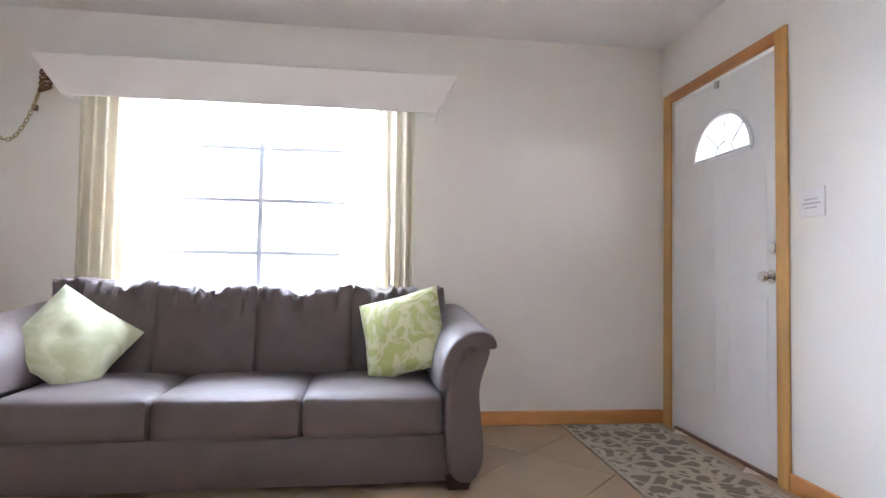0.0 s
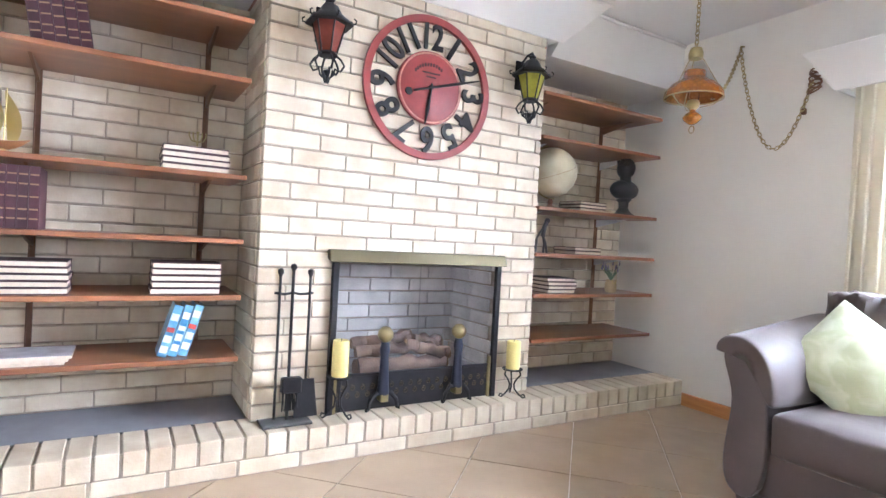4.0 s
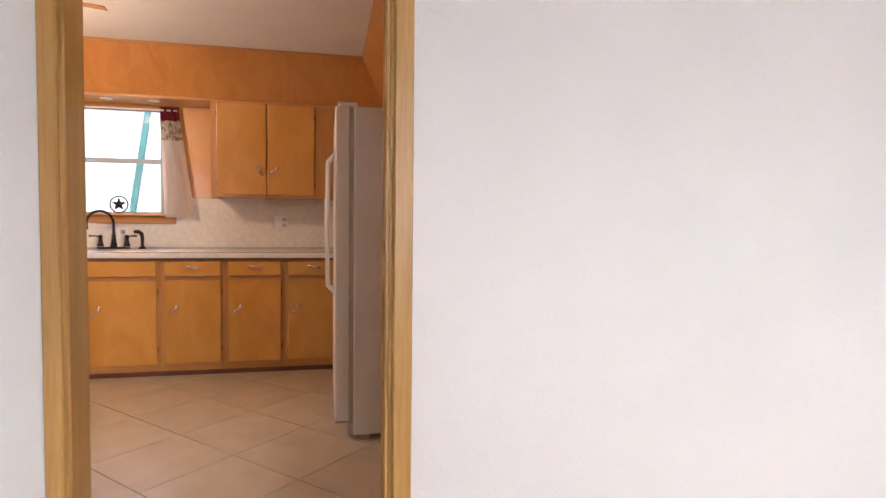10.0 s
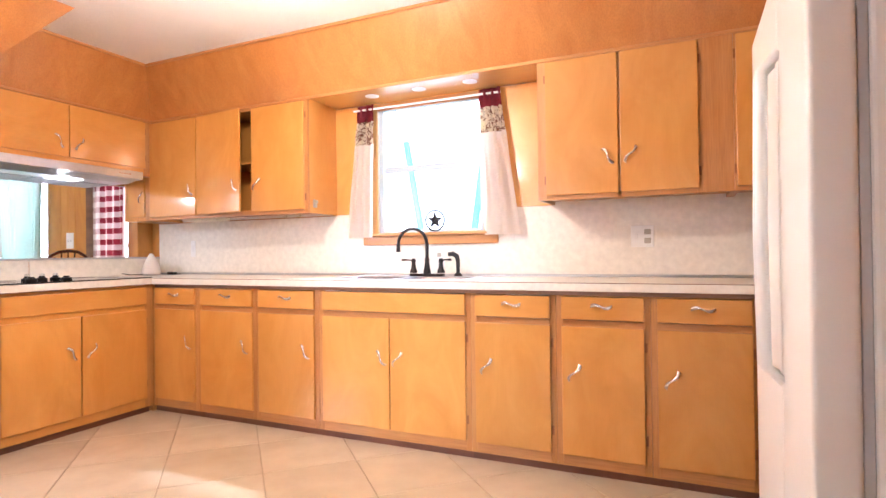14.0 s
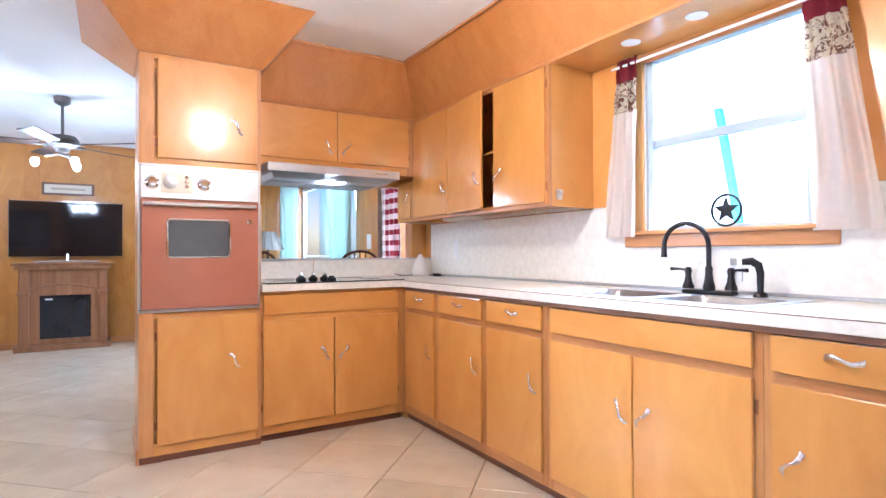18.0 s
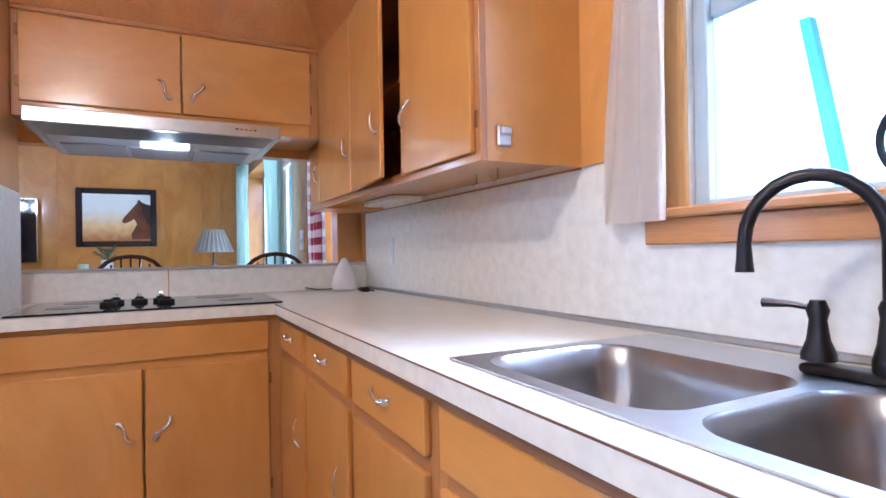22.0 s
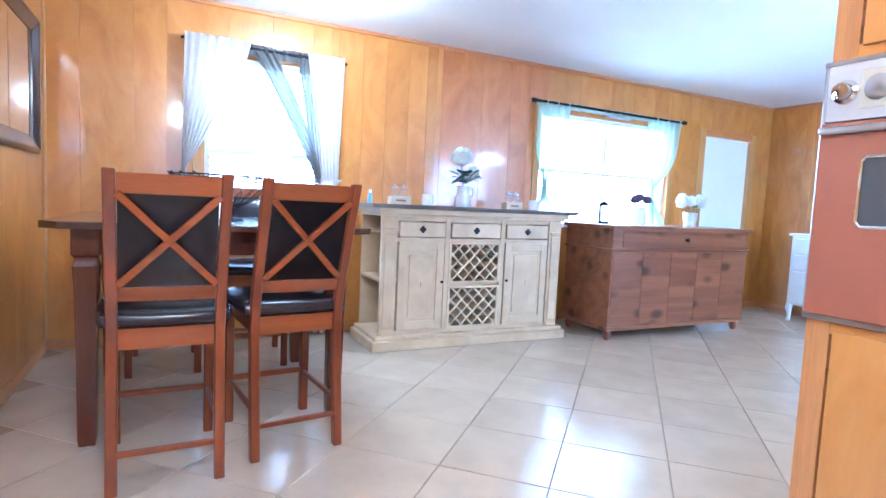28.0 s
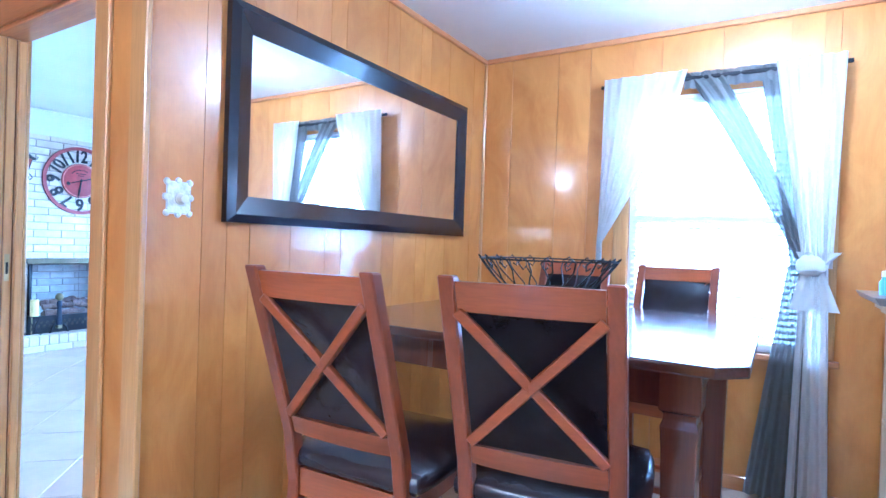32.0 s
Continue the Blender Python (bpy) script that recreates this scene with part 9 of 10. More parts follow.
def white_dresser(y0, y1):
    d = thing("white_dresser", (13.74, (y0 + y1) / 2, 0), "white painted french-style chest of drawers with cabriole legs", "dresser", "white dressers beside the mantel")
    WD = paint("white_dresser_paint", (0.78, 0.77, 0.75), 0.4, var=0.03, bump=0.05)
    box("top", (13.48, 13.99, y0 - 0.02, y1 + 0.02, 0.93, 0.955), WD, d, 0.006, seg=2)
    box("body", (13.51, 13.985, y0, y1, 0.18, 0.93), WD, d, 0.006)
    for k in range(4):
        z = 0.20 + 0.18 * k
        box("drawer_front", (13.497, 13.512, y0 + 0.04, y1 - 0.04, z, z + 0.165), WD, d, 0.006)
        for f in (0.3, 0.7):
            turned("drawer_knob", [(0, -0.022), (0.011, -0.018), (0.006, 0)], (13.497, y0 + (y1 - y0) * f, z + 0.085), WD, d, axis='x', seg=10)
    for y in (y0 + 0.03, y1 - 0.03):
        for x in (13.53, 13.95):
            rod("cabriole_leg", [(x, y, 0.19), (x - 0.02, y, 0.14), (x, y, 0.07), (x - 0.005, y, 0.02), (x - 0.02, y, 0.012)], [0.035, 0.032, 0.018, 0.016, 0.022], WD, d, seg=10)


white_dresser(0.09, 1.0)
white_dresser(-2.80, -1.94)
hp = thing("horse_picture", (13.98, -2.26, 1.275), "framed picture of a brown horse in golden grass", "picture")
boxes("frame", [(13.968, 13.999, -2.664, -2.60, 1.275, 1.95), (13.968, 13.999, -1.92, -1.855, 1.275, 1.95), (13.968, 13.999, -2.60, -1.92, 1.275, 1.34), (13.968, 13.999, -2.60, -1.92, 1.885, 1.95)], FRAMEBLK, hp, 0.006)
PICM = bpy.data.materials.new("golden_meadow_print")
nt, b = nodes_of(PICM)
tc = nt.nodes.new("ShaderNodeTexCoord")
sp_ = nt.nodes.new("ShaderNodeSeparateXYZ")
nt.links.new(tc.outputs["Generated"], sp_.inputs[0])
nz = noise_tex(nt, tc.outputs["Generated"], 9, 5)
ad = nt.nodes.new("ShaderNodeMath")
ad.operation = 'MULTIPLY_ADD'
ad.inputs[1].default_value = 0.35
nt.links.new(nz, ad.inputs[0])
nt.links.new(sp_.outputs["Z"], ad.inputs[2])
rp = nt.nodes.new("ShaderNodeValToRGB")
rp.color_ramp.elements[0].position, rp.color_ramp.elements[0].color = 0.2, (0.42, 0.16, 0.04, 1)
rp.color_ramp.elements[1].position, rp.color_ramp.elements[1].color = 0.85, (0.80, 0.78, 0.70, 1)
e_ = rp.color_ramp.elements.new(0.5)
e_.color = (0.74, 0.50, 0.20, 1)
nt.links.new(ad.outputs[0], rp.inputs[0])
nt.links.new(rp.outputs[0], b.inputs["Base Color"])
b.inputs["Roughness"].default_value = 0.3
pr_ = box("print", (13.976, 13.982, -2.60, -1.92, 1.34, 1.885), PICM, hp, 0)


def flat_shape(name, pts, x, mat_, parent):
    bm = bmesh.new()
    lo = [bm.verts.new((x, y, z)) for y, z in pts]
    hi = [bm.verts.new((x - 0.0015, y, z)) for y, z in pts]
    bm.faces.new(lo)
    bm.faces.new(hi[::-1])
    for k in range(len(pts)):
        j = (k + 1) % len(pts)
        bm.faces.new((lo[k], lo[j], hi[j], hi[k]))
    return part(name, bm, mat_, parent)


flat_shape("horse_shape", [(-2.60, 1.36), (-2.60, 1.76), (-2.52, 1.79), (-2.475, 1.83), (-2.46, 1.78), (-2.41, 1.72), (-2.33, 1.62), (-2.305, 1.57), (-2.33, 1.545), (-2.38, 1.56), (-2.43, 1.60), (-2.46, 1.54), (-2.40, 1.42), (-2.41, 1.36)], 13.975, paint("horse_brown", (0.13, 0.04, 0.015), 0.35, var=0.35, scale=9), hp)
flat_shape("mane_shape", [(-2.60, 1.50), (-2.60, 1.76), (-2.52, 1.79), (-2.49, 1.80), (-2.51, 1.70), (-2.55, 1.58)], 13.9735, paint("horse_mane", (0.035, 0.02, 0.015), 0.4), hp)
hp.location += Vector((0, -0.09, -0.05))
hp.scale = (1, 0.945, 0.945)
SHIFT = KITCHEN
# den table lamp on a small table
et = thing("side_table", (13.0, -3.27, 0), "dark wooden side table in the corner of the den", "table")
box("top", (12.78, 13.22, -3.49, -3.05, 0.62, 0.65), TABLEW, et, 0.005)
for x in (12.81, 13.19):
    for y in (-3.46, -3.08):
        box("leg", (x - 0.02, x + 0.02, y - 0.02, y + 0.02, 0, 0.62), TABLEW, et, 0.003)
tlp = thing("table_lamp", (13.0, -3.27, 0.65), "table lamp with a pleated cream shade on a dark turned base", "lamp")
turned("base", [(0.0, 0), (0.07, 0), (0.07, 0.015), (0.025, 0.04), (0.035, 0.12), (0.018, 0.22), (0.030, 0.32), (0.012, 0.42), (0.010, 0.50)], (13.0, -3.27, 0.65), TABLEW, tlp)
bm = bmesh.new()
rings = []
for r, z in ((0.20, 1.145), (0.10, 1.385)):
    rings.append([bm.verts.new((13.0 + (r + (0.006 if k % 2 else 0)) * math.cos(k * math.pi / 24), -3.27 + (r + (0.006 if k % 2 else 0)) * math.sin(k * math.pi / 24), z)) for k in range(48)])
for k in range(48):
    bm.faces.new((rings[0][k], rings[0][(k + 1) % 48], rings[1][(k + 1) % 48], rings[1][k]))
bmesh.ops.solidify(bm, geom=list(bm.faces), thickness=0.002)
part("shade", bm, sheer("lamp_shade_cloth", (0.42, 0.38, 0.32), 0.15), tlp, "pleated cream shade")
# windsor chairs seen through the opening


def windsor(x, y, rz):
    w = thing("windsor_chair", (0, 0, 0), "dark bow-back windsor chair behind the opening", "chair", "windsor chairs")
    DKW = TABLEW
    part("seat", puffy((-0.21, 0.21, -0.20, 0.22, 0.42, 0.46), 0.004, 5, 0.02, 2, 0.004), DKW, w, smooth=True)
    bow = [(0.25 * math.copysign(abs(math.cos(math.pi * k / 14)) ** 0.8, math.cos(math.pi * k / 14)), -0.17 - 0.06 * math.sin(math.pi * k / 14), 0.46 + 0.655 * math.sin(math.pi * k / 14) ** 0.55) for k in range(15)]
    rod("bow", bow, 0.013, DKW, w)
    for k in range(-3, 4):
        xx = 0.052 * k
        zt = 0.46 + 0.655 * max(0.1, math.sin(math.acos(max(-1, min(1, xx / 0.205))))) ** 0.55
        rod("spindle", [(xx * 0.8, -0.17, 0.46), (xx, -0.225, zt)], 0.006, DKW, w, seg=6)
    for sx in (-1, 1):
        for sy in (-1, 1):
            rod("leg", [(sx * 0.20, sy * 0.20, 0), (sx * 0.15, sy * 0.14, 0.43)], [0.012, 0.018], DKW, w)
    rod("stretcher", [(-0.17, 0, 0.18), (0.17, 0, 0.18)], 0.010, DKW, w)
    w.matrix_basis = Matrix.Translation(SHIFT) @ pose(x, y, 0, 0, 0, rz)


windsor(10.83, -2.60, -90)
windsor(10.45, -3.40, -90)
dt = thing("den_table", (11.2, -2.6, 0), "round dark wooden table with a flower vase", "table")
turned("top", [(0.0, 0.75), (0.50, 0.75), (0.52, 0.735), (0.50, 0.72), (0.0, 0.72)], (11.25, -2.75, 0), TABLEW, dt, seg=40)
turned("pedestal", [(0.0, 0), (0.28, 0.0), (0.26, 0.04), (0.06, 0.10), (0.05, 0.5), (0.10, 0.72)], (11.25, -2.75, 0), TABLEW, dt, seg=20)
SHIFT = EAST
v4 = thing("flower_vase", (13.7, -2.34, 0.955), "white jar with blue-green sprigs on the white dresser", "flowers")
turned("jar", [(0.0, 0), (0.055, 0), (0.058, 0.10), (0.05, 0.13), (0.045, 0.13), (0.0, 0.11)], (13.7, -2.27, 0.955), WHITE, v4)
leaf_set((13.7, -2.27, 1.10), 26, 0.22, 31, v4, 0.4, 0.06)
cj = thing("candle_jar", (13.7, -2.06, 0.955), "pale green candle jar on the white dresser", "candle")
turned("jar", [(0.0, 0), (0.05, 0), (0.05, 0.09), (0.046, 0.09), (0.0, 0.08)], (13.7, -2.06, 0.955), paint("pale_green_jar", (0.50, 0.62, 0.45), 0.3), cj)
SHIFT = KITCHEN
# den ceiling fan
FANM = paint("dark_pewter", (0.16, 0.15, 0.14), 0.35, 0.7)
FANB = paint("dark_walnut_blade", (0.07, 0.045, 0.035), 0.45)
fn = thing("ceiling_fan", (11.4, -1.165, 1.9), "ceiling fan with dark blades and three lit bulbs", "fan")
turned("canopy", [(0.065, 0.0), (0.06, -0.05), (0.025, -0.075), (0.0, -0.076)], (11.4, -1.165, H), FANM, fn)
rod("downrod", [(11.4, -1.165, H - 0.07), (11.4, -1.165, 2.11)], 0.012, FANM, fn)
turned("motor", [(0.03, 0.10), (0.10, 0.085), (0.125, 0.05), (0.12, 0.01), (0.06, -0.02), (0.05, -0.05), (0.0, -0.055)], (11.4, -1.165, 2.02), FANM, fn)
for k in range(5):
    a = radians(20 + 72 * k)
    ca, sa = math.cos(a), math.sin(a)
    bm = bmesh.new()
    def fp_(r, w):
        return (11.4 + r * ca - w * sa, -1.165 + r * sa + w * ca)
    P = [(0.16, -0.045), (0.64, -0.07), (0.66, 0.06), (0.16, 0.045)]
    hexa(bm, [(*fp_(*p), 2.03 + 0.012 * (1 if p[1] > 0 else -1)) for p in P] + [(*fp_(*p), 2.037 + 0.012 * (1 if p[1] > 0 else -1)) for p in P])
    bl_ = part("blade", bm, FANB, fn, "dark wooden blade")
    rod("blade_iron", [(*fp_(0.09, 0), 2.02), (*fp_(0.2, 0), 2.03)], 0.012, FANM, fn, seg=6)
BULB = glow("warm_bulb_glow", (1.0, 0.90, 0.72), 9)
for k in range(3):
    a = radians(90 + 120 * k)
    x, y = 11.4 + 0.12 * math.cos(a), -1.165 + 0.12 * math.sin(a)
    rod("lamp_arm", [(11.4, -1.165, 1.95), (x, y, 1.93)], 0.010, FANM, fn, seg=6)
    turned("bulb", [(0.0, -0.045), (0.018, -0.04), (0.03, -0.015), (0.031, 0.01), (0.022, 0.026), (0.0, 0.03)], (11.4 + 0.19 * math.cos(a), -1.165 + 0.19 * math.sin(a), 1.88), BULB, fn, "lit frosted bulb")
# south windows of the den
sash_window("window_den_south", 10.95, 13.45, YE - 0.20, 0.10, 2.02, -1, WHITE, "wide bright opening behind green curtains", 2, 2, 0.05)
sash_window("window_plaid", 9.86, 10.22, YE - 0.20, 0.30, 2.02, -1, WHITE, "narrow window behind plaid curtains", 1, 2, 0.04)
gc = thing("curtain_pair", (12.2, YE + 0.08, 0.05), "floor-length mint green curtains on a rod", "curtain")
rod("rod", [(10.72, YE + 0.08, 2.14), (13.62, YE + 0.08, 2.14)], 0.012, BLACKM, gc)
cloth("panel", 0, 0, 0.03, 2.14, YE + 0.08, MINTC, gc, 12, 0.035, lambda s: (10.80 + 0.12 * math.sin(math.pi * s), 11.75 - 0.25 * math.sin(math.pi * s)))
cloth("panel", 0, 0, 0.03, 2.14, YE + 0.08, MINTC, gc, 12, 0.035, lambda s: (12.60 + 0.2 * math.sin(math.pi * s), 13.58))
PLAID = bpy.data.materials.new("red_plaid_cloth")
nt, b = nodes_of(PLAID)
tc = nt.nodes.new("ShaderNodeTexCoord")
sp_ = nt.nodes.new("ShaderNodeSeparateXYZ")
nt.links.new(tc.outputs["Object"], sp_.inputs[0])
facs = []
for ax in ("X", "Z"):
    mu = nt.nodes.new("ShaderNodeMath")
    mu.operation = 'MULTIPLY'
    mu.inputs[1].default_value = 11.0
    fr_ = nt.nodes.new("ShaderNodeMath")
    fr_.operation = 'FRACT'
    gt = nt.nodes.new("ShaderNodeMath")
    gt.operation = 'GREATER_THAN'
    gt.inputs[1].default_value = 0.5
    nt.links.new(sp_.outputs[ax], mu.inputs[0])
    nt.links.new(mu.outputs[0], fr_.inputs[0])
    nt.links.new(fr_.outputs[0], gt.inputs[0])
    facs.append(gt.outputs[0])
ad = nt.nodes.new("ShaderNodeMath")
ad.operation = 'ADD'
nt.links.new(facs[0], ad.inputs[0])
nt.links.new(facs[1], ad.inputs[1])
dv = nt.nodes.new("ShaderNodeMath")
dv.operation = 'MULTIPLY'
dv.inputs[1].default_value = 0.5
nt.links.new(ad.outputs[0], dv.inputs[0])
nt.links.new(ramp_mix(nt, dv.outputs[0], (0.70, 0.66, 0.60), (0.28, 0.03, 0.05), 0.2, 0.95), b.inputs["Base Color"])
b.inputs["Roughness"].default_value = 0.9
pc = thing("curtain_pair", (10.04, YE + 0.06, 0.3), "red and cream plaid curtain with a burgundy valance", "curtain")
cloth("panel", 9.84, 10.24, 0.30, 1.80, YE + 0.05, PLAID, pc, 4, 0.025)
cloth("valance", 9.82, 10.26, 1.72, 2.05, YE + 0.075, BURG, pc, 4, 0.03)
rod("rod", [(9.80, YE + 0.06, 2.05), (10.28, YE + 0.06, 2.05)], 0.010, EDGEW, pc)
strip("trim_den_post", (10.26, 10.36, YE, YE + 0.03, 0, 2.15), EDGEW, "dark brown wooden door casing")
ol = thing("light_switch", (10.62, YE + 0.004, 1.15), "white double switch plate on the panelling", "switch")
box("plate", (10.57, 10.67, YE, YE + 0.006, 1.14, 1.28), WHITE, ol, 0.002)
for x in (10.60, 10.64):
    box("toggle", (x - 0.006, x + 0.006, YE + 0.006, YE + 0.016, 1.195, 1.22), WHITE, ol, 0.001)

# ---- kitchen: small things ----
kc_ = thing("cafe_curtains", (7.14, YW + 0.05, 1.16), "cream cafe curtains with a burgundy printed top band", "curtain")
CREAMK = sheer("cream_cotton", (0.90, 0.84, 0.78), 0.5)
PRINT = sheer("brown_sprig_print", (0.74, 0.66, 0.50), 0.3, mark=(0.20, 0.09, 0.06))
rod("rod", [(6.63, YW + 0.06, 2.035), (7.68, YW + 0.06, 2.035)], 0.007, WHITE, kc_)
for (a0, a1, b0, b1) in ((7.52, 7.65, 7.535, 7.745), (6.63, 6.77, 6.51, 6.745)):
    e = lambda s, a0=a0, a1=a1, b0=b0, b1=b1: (a0 + (b0 - a0) * s, a1 + (b1 - a1) * s)
    cloth("panel", 0, 0, 1.17, 1.80, YW + 0.06, CREAMK, kc_, 3, 0.016, lambda s, e=e: e(0.28 + 0.72 * s))
    cloth("print_band", 0, 0, 1.795, 1.955, YW + 0.06, PRINT, kc_, 3, 0.014, lambda s, e=e: e(0.09 + 0.20 * s), label="printed cream and brown band")
    cloth("top_band", 0, 0, 1.95, 2.065, YW + 0.06, BURG, kc_, 3, 0.012, lambda s, e=e: e(0.0 + 0.09 * s), label="gathered burgundy heading")
star = thing("star_ornament", (7.084, YW + 0.02, 1.185), "black metal star in a ring on the window sill", "ornament")
SCX, SCZ, SR_ = 7.095, 1.272, 0.066
rod("ring", [(SCX + SR_ * math.cos(k * 0.2618), YW + 0.02, SCZ + SR_ * math.sin(k * 0.2618)) for k in range(24)], 0.006, BLACKM, star, closed=True)
bm = bmesh.new()
c0, c1 = bm.verts.new((SCX, YW + 0.032, SCZ)), bm.verts.new((SCX, YW + 0.012, SCZ))
ring = []
for k in range(10):
    r = 0.061 if k % 2 == 0 else 0.026
    a = math.pi / 2 + k * math.pi / 5
    ring.append(bm.verts.new((SCX + r * math.cos(a), YW + 0.022, SCZ + r * math.sin(a))))
for k in range(10):
    bm.faces.new((c0, ring[k], ring[(k + 1) % 10]))
    bm.faces.new((c1, ring[(k + 1) % 10], ring[k]))
part("star", bm, BLACKM, star)


def outlet(x, z, w, h, label, holes):
    o_ = thing("wall_outlet", (x, YW + 0.003, z), label, "outlet", "outlets above the counter")
    box("plate", (x - w / 2, x + w / 2, YW, YW + 0.006, z - h / 2, z + h / 2), WHITE, o_, 0.002)
    for (dx, dz, ww, hh, m_) in holes:
        box("socket", (x + dx - ww / 2, x + dx + ww / 2, YW + 0.006, YW + 0.009, z + dz - hh / 2, z + dz + hh / 2), m_, o_, 0.002)
    return o_


BUFF = paint("cream_socket", (0.40, 0.37, 0.32), 0.4)
outlet(5.835, 1.14, 0.12, 0.12, "white double outlet and switch plate on the backsplash", ((0.03, 0, 0.012, 0.03, WHITE), (-0.028, 0.025, 0.034, 0.030, BUFF), (-0.028, -0.025, 0.034, 0.030, BUFF)))
outlet(7.073, 1.025, 0.072, 0.115, "white outlet plate behind the faucet", ((0, 0.025, 0.03, 0.028, BUFF), (0, -0.025, 0.03, 0.028, WHITE)))
outlet(9.27, 1.12, 0.05, 0.13, "slim white switch plate on the backsplash", ((0, 0, 0.018, 0.06, WHITE),))
df = thing("oil_diffuser", (9.56, -3.64, 0.913), "white teardrop aroma diffuser with a black cord", "diffuser")
turned("shell", [(0.0, 0.0), (0.055, 0.0), (0.068, 0.012), (0.070, 0.03), (0.058, 0.075), (0.036, 0.125), (0.016, 0.165), (0.009, 0.172), (0.0, 0.172)], (9.56, -3.64, 0.9135), paint("white_ceramic", (0.80, 0.76, 0.74), 0.35, bump=0.02), df, seg=28)
rod("cord", [(9.60, -3.58, 0.92), (9.64, -3.50, 0.918), (9.645, -3.45, 0.93), (9.64, -3.52, 0.918), (9.645, -3.72, 0.918)], 0.003, BLACKM, df, seg=6)
rod("cord", [(9.52, -3.70, 0.918), (9.46, -3.71, 0.918), (9.38, -3.73, 0.918), (9.33, -3.72, 0.918)], 0.0035, BLACKM, df, seg=6)
box("power_brick", (9.35, 9.42, -3.71, -3.67, 0.9135, 0.936), BLACKM, df, 0.005)
ul = thing("under_cabinet_light", (9.0, -3.7, UZ0), "flat cream under-cabinet light fixture", "light")
box("housing", (8.84, 9.20, -3.77, -3.63, UZ0 - 0.004, UZ0 + 0.018), LAMINATE, ul, 0.004)
for k in range(5):
    box("rib", (8.85, 9.19, -3.76 + 0.025 * k, -3.75 + 0.025 * k, UZ0 - 0.008, UZ0 - 0.004), LAMINATE, ul, 0.001)
for x in (8.08, 8.20):
    hk = thing("cup_hook", (x, -3.66, UZ0), "small brass cup hook under the cabinet", "hook", "cup hooks")
    rod("hook", [(x, -3.66, UZ0 + 0.022), (x, -3.66, UZ0 - 0.008), (x, -3.645, UZ0 - 0.018), (x, -3.632, UZ0 - 0.008)], 0.003, BRASS, hk, seg=6)
# kitchen ceiling fan with a light
kf = thing("ceiling_fan", (7.24, -2.22, 2.0), "kitchen ceiling fan with oak blades and a lit glass cluster", "fan")
KX, KY = 7.24, -2.22
turned("canopy", [(0.08, 0.0), (0.085, -0.03), (0.11, -0.06), (0.115, -0.11), (0.07, -0.14), (0.04, -0.16), (0.0, -0.162)], (KX, KY, H), BRASS, kf)
for k in range(5):
    a = radians(128 + 72 * k)
    ca, sa = math.cos(a), math.sin(a)
    P = [(0.15, -0.05), (0.58, -0.065), (0.60, 0.055), (0.15, 0.05)]
    bm = bmesh.new()
    q_ = [(KX + r * ca - w * sa, KY + r * sa + w * ca, 2.345 + (0.010 if w > 0 else -0.010)) for r, w in P]
    hexa(bm, q_ + [(x, y, z + 0.006) for x, y, z in q_])
    part("blade", bm, CAB_X, kf, "honey oak blade")
    rod("blade_iron", [(KX + 0.09 * ca, KY + 0.09 * sa, 2.34), (KX + 0.2 * ca, KY + 0.2 * sa, 2.343)], 0.010, BRASS, kf, seg=6)
KGL = glow("kitchen_lamp_glow", (1.0, 0.86, 0.62), 16)
for k in range(4):
    a = radians(40 + 90 * k)
    x, y = KX + 0.13 * math.cos(a), KY + 0.13 * math.sin(a)
    rod("lamp_arm", [(KX, KY, 2.29), (x, y, 2.275)], 0.008, BRASS, kf, seg=6)
    turned("glass_shade", [(0.0, -0.075), (0.035, -0.072), (0.055, -0.04), (0.045, 0.0), (0.02, 0.02), (0.0, 0.02)], (x, y, 2.26), KGL, kf, "lit frosted glass shade", 16)
for dx in (-0.02, 0.025):
    rod("pull_chain", [(KX + dx, KY, 2.28), (KX + dx, KY, 2.10)], 0.0016, BRASS, kf, seg=5)
dlp = thing("ceiling_light", (7.97, 0.85, 2.36), "flush round glass ceiling light over the dining corner", "light")
turned("pan", [(0.16, 0.0), (0.165, -0.012), (0.15, -0.022), (0.0, -0.022)], (7.97, 0.85, H), WHITE, dlp)
turned("bowl", [(0.0, -0.095), (0.07, -0.085), (0.12, -0.06), (0.145, -0.023), (0.0, -0.0225)], (7.97, 0.85, H), glow("flush_bowl_glow", (1.0, 0.95, 0.86), 5), dlp, "lit frosted bowl")
# pocket door latch on the doorway jamb
SHIFT = HOME
lt = thing("door_latch", (HOLE_DW[0] + 0.026, YM, 0.97), "tall metal latch plate of the pocket door", "latch")
box("plate", (HOLE_DW[0] + 0.0258, HOLE_DW[0] + 0.0275, YM - 0.013, YM + 0.006, 1.0, 1.115), BRASS, lt, 0.0006)
box("slot", (HOLE_DW[0] + 0.0275, HOLE_DW[0] + 0.0283, YM - 0.008, YM + 0.001, 1.03, 1.08), BLACKM, lt, 0)

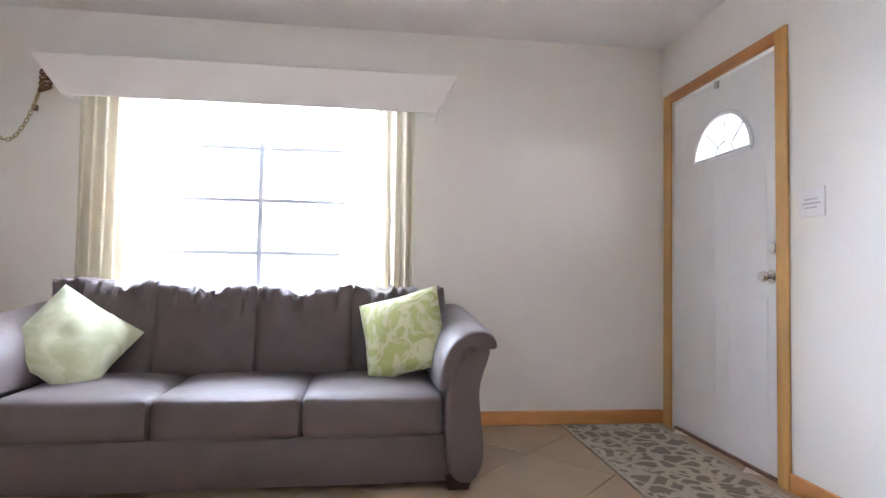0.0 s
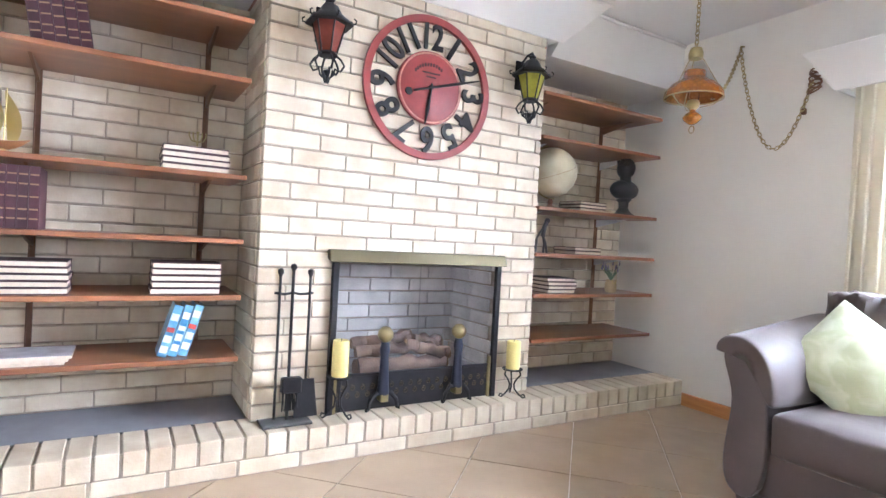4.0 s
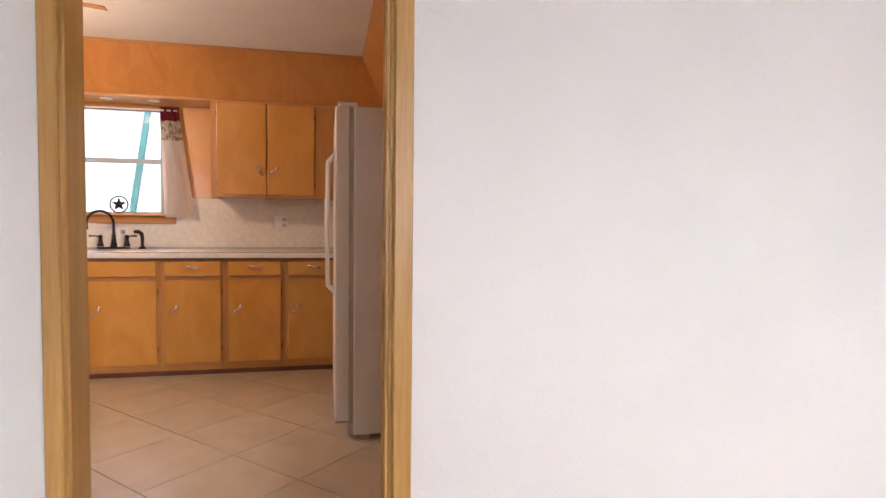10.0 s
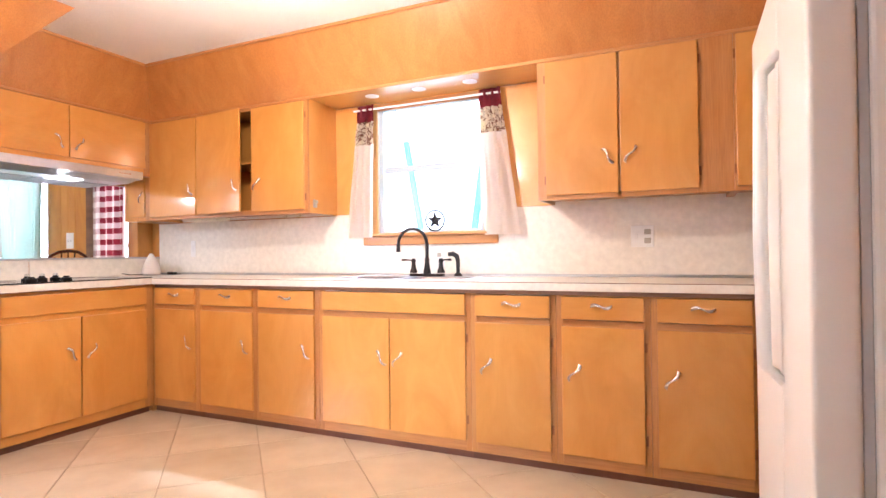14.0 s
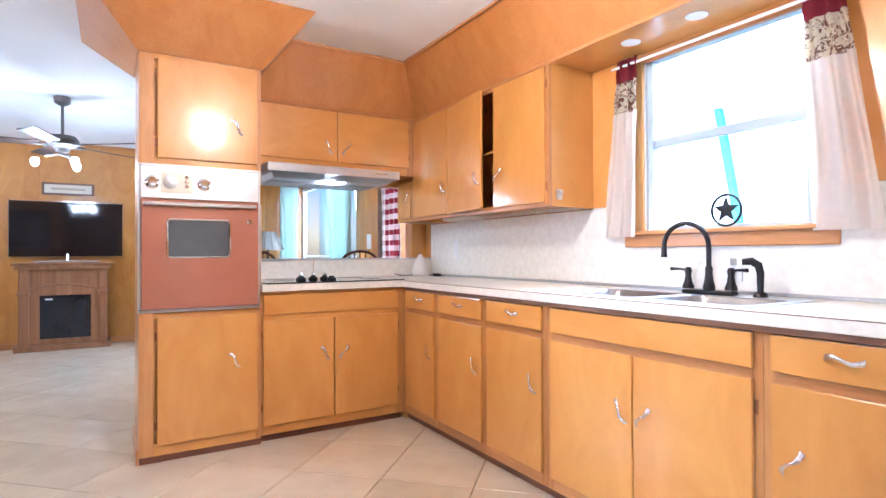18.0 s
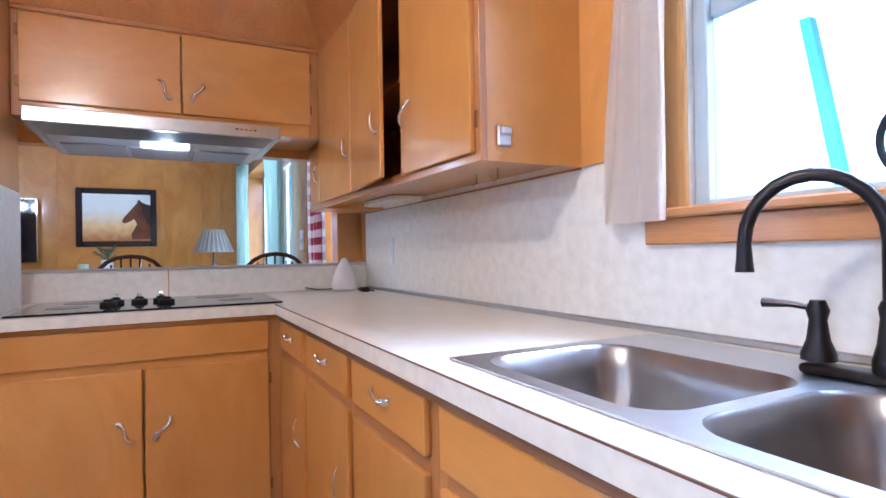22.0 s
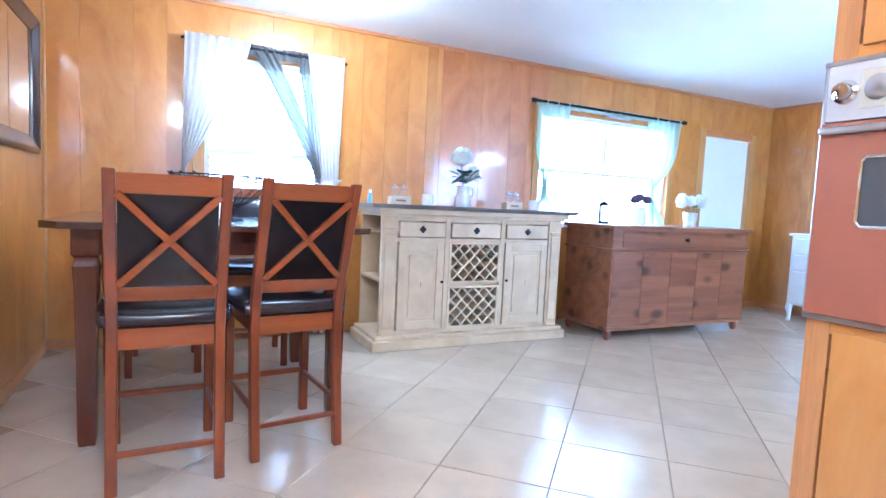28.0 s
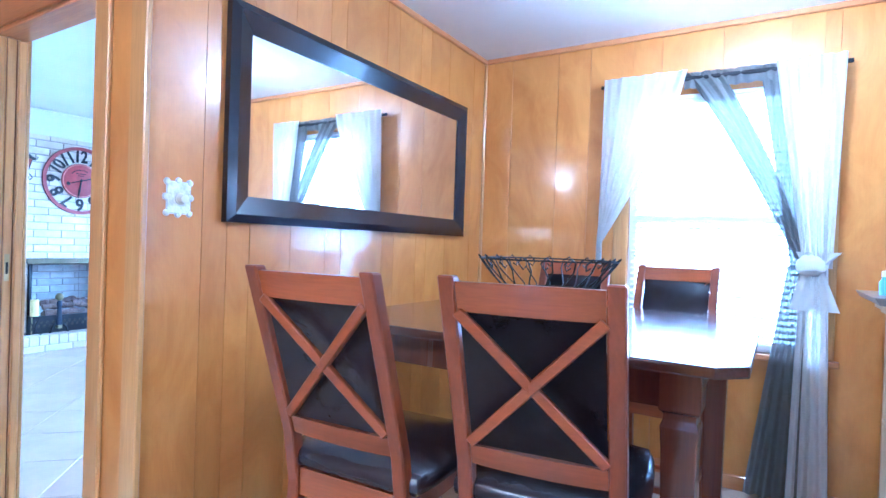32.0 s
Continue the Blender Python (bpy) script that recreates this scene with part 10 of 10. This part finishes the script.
# ---- outside ----
SHIFT = KITCHEN
gr = tagged(box("ground", (-60, 70, -60, 60, -0.5, -0.2), paint("dry_lawn", (0.10, 0.13, 0.05), 0.95, var=0.3, scale=0.6, bump=0.5), bev=0), "flat lawn round the house", "lawn", kind="structure")
bd = glow("bright_haze", (0.90, 0.97, 1.0), 1.9)
for nm, d in (("north", (-4, 20, 9.0, 9.05, -0.2, 7)), ("south", (-4, 20, -9.05, -9.0, -0.2, 7))):
    tagged(box("backdrop_" + nm, d, bd, bev=0), "bright overcast haze outside the windows", "backdrop", kind="structure")
# two slanting teal poles standing for the A-frame of a yard swing
cp_ = thing("carport", (7.2, -5.6, -0.2), "slanting teal yard swing posts outside the sink window", "carport")
TEAL = paint("pale_teal_post", (0.16, 0.52, 0.54), 0.5)
bar("post", [(7.84, -5.6, -0.2), (8.26, -5.6, 2.22)], 0.055, 0.055, TEAL, cp_, "slanting teal post")
bar("post", [(8.05, -6.4, -0.2), (7.64, -6.4, 2.5)], 0.07, 0.07, TEAL, cp_, "teal post")
yf = thing("yard_lamp", (7.80, -4.4, 2.16), "round white flood lamp under the eave", "lamp")
turned("face", [(0.0, 0.05), (0.06, 0.05), (0.09, 0.03), (0.095, 0.0), (0.0, 0.0)], (7.80, -4.4, 2.16), paint("flood_lamp_white", (0.66, 0.68, 0.62), 0.5), yf, axis='y')
rod("bracket", [(7.80, -4.42, 2.16), (8.25, -4.3, 2.25), (8.25, YW - 0.12, 2.25)], 0.012, WHITE, yf)

# ---- floor tiles: last, in one loop ----
TILE_U, TILE_V = 0.98, 0.48
TS = 0.458
bm = bmesh.new()
bbox(bm, -TS / 2 + 0.0025, TS / 2 - 0.0025, -TS / 2 + 0.0025, TS / 2 - 0.0025, -0.009, 0)
bevel(bm, 0.0015)
tile_me = bpy.data.meshes.new("floor_tile")
bm.to_mesh(tile_me)
bm.free()
tile_me.materials.append(TILE)
tile_ml = tile_me.copy()
tile_ml.materials[0] = TILE_L


def cut_tile(me, cuts):
    """A tile sawn along walls: each cut is a distance from its middle, an axis of the house and the side taken off."""
    b_ = bmesh.new()
    b_.from_mesh(me)
    back = Matrix.Rotation(-math.pi / 4, 3, 'Z')
    for d, axis, side in cuts:
        n = Vector((1, 0, 0) if axis == 0 else (0, 1, 0))
        g = bmesh.ops.bisect_plane(b_, geom=b_.verts[:] + b_.edges[:] + b_.faces[:], plane_co=back @ (n * d), plane_no=back @ (n * side), clear_outer=True)
        rim = [e for e in g["geom_cut"] if isinstance(e, bmesh.types.BMEdge)]
        if rim:
            bmesh.ops.edgenet_fill(b_, edges=rim)
    if not b_.faces or max(f.calc_area() for f in b_.faces) < 0.002:
        b_.free()
        return None
    out = bpy.data.meshes.new("floor_tile")
    b_.to_mesh(out)
    b_.free()
    out.materials.append(me.materials[0])
    return out


rt = random.Random(11)
for i in range(-30, 50):
    for j in range(-30, 50):
        u, v_ = (i + TILE_U) * TS, (j + TILE_V) * TS
        x, y = 6.0 + (u - v_) * math.sqrt(0.5), -1.0 + (u + v_) * math.sqrt(0.5)
        r = TS * 0.7
        if (1.6 - r < x < 6.3 + r and YS - r < y < 3.35 + r * 0.3) or (4.5 < x < XE + r * 0.3 and -3.8 < y < 1.6 + r * 0.3):
            if (x - 6.35) > -0.0 and y > 1.9:
                continue
            liv = y > YM and x < 6.30
            me_ = tile_ml if liv else tile_me
            x0, x1, y0, y1 = 4.45, XE + 0.1, -4.0, (3.37 if x < 6.3 else YD + 0.1)
            if x < 4.45:
                x0, y0 = 1.0, YM + 0.004
            if y > YD and x < 6.3:
                x0, x1 = 1.0, 6.33
            elif liv:
                x0 = 1.0
            cuts = [c for c in ((x0 - x, 0, -1), (x1 - x, 0, 1), (y0 - y, 1, -1), (y1 - y, 1, 1)) if c[0] * c[2] < r]
            if cuts:
                me_ = cut_tile(me_, cuts)
                if me_ is None:
                    continue
            t_ = new("floor_tile", me_)
            t_.parent = floor_living if liv else floor
            t_.matrix_basis = pose(x, y, rt.uniform(-0.0004, 0.0004), 0, 0, 45)
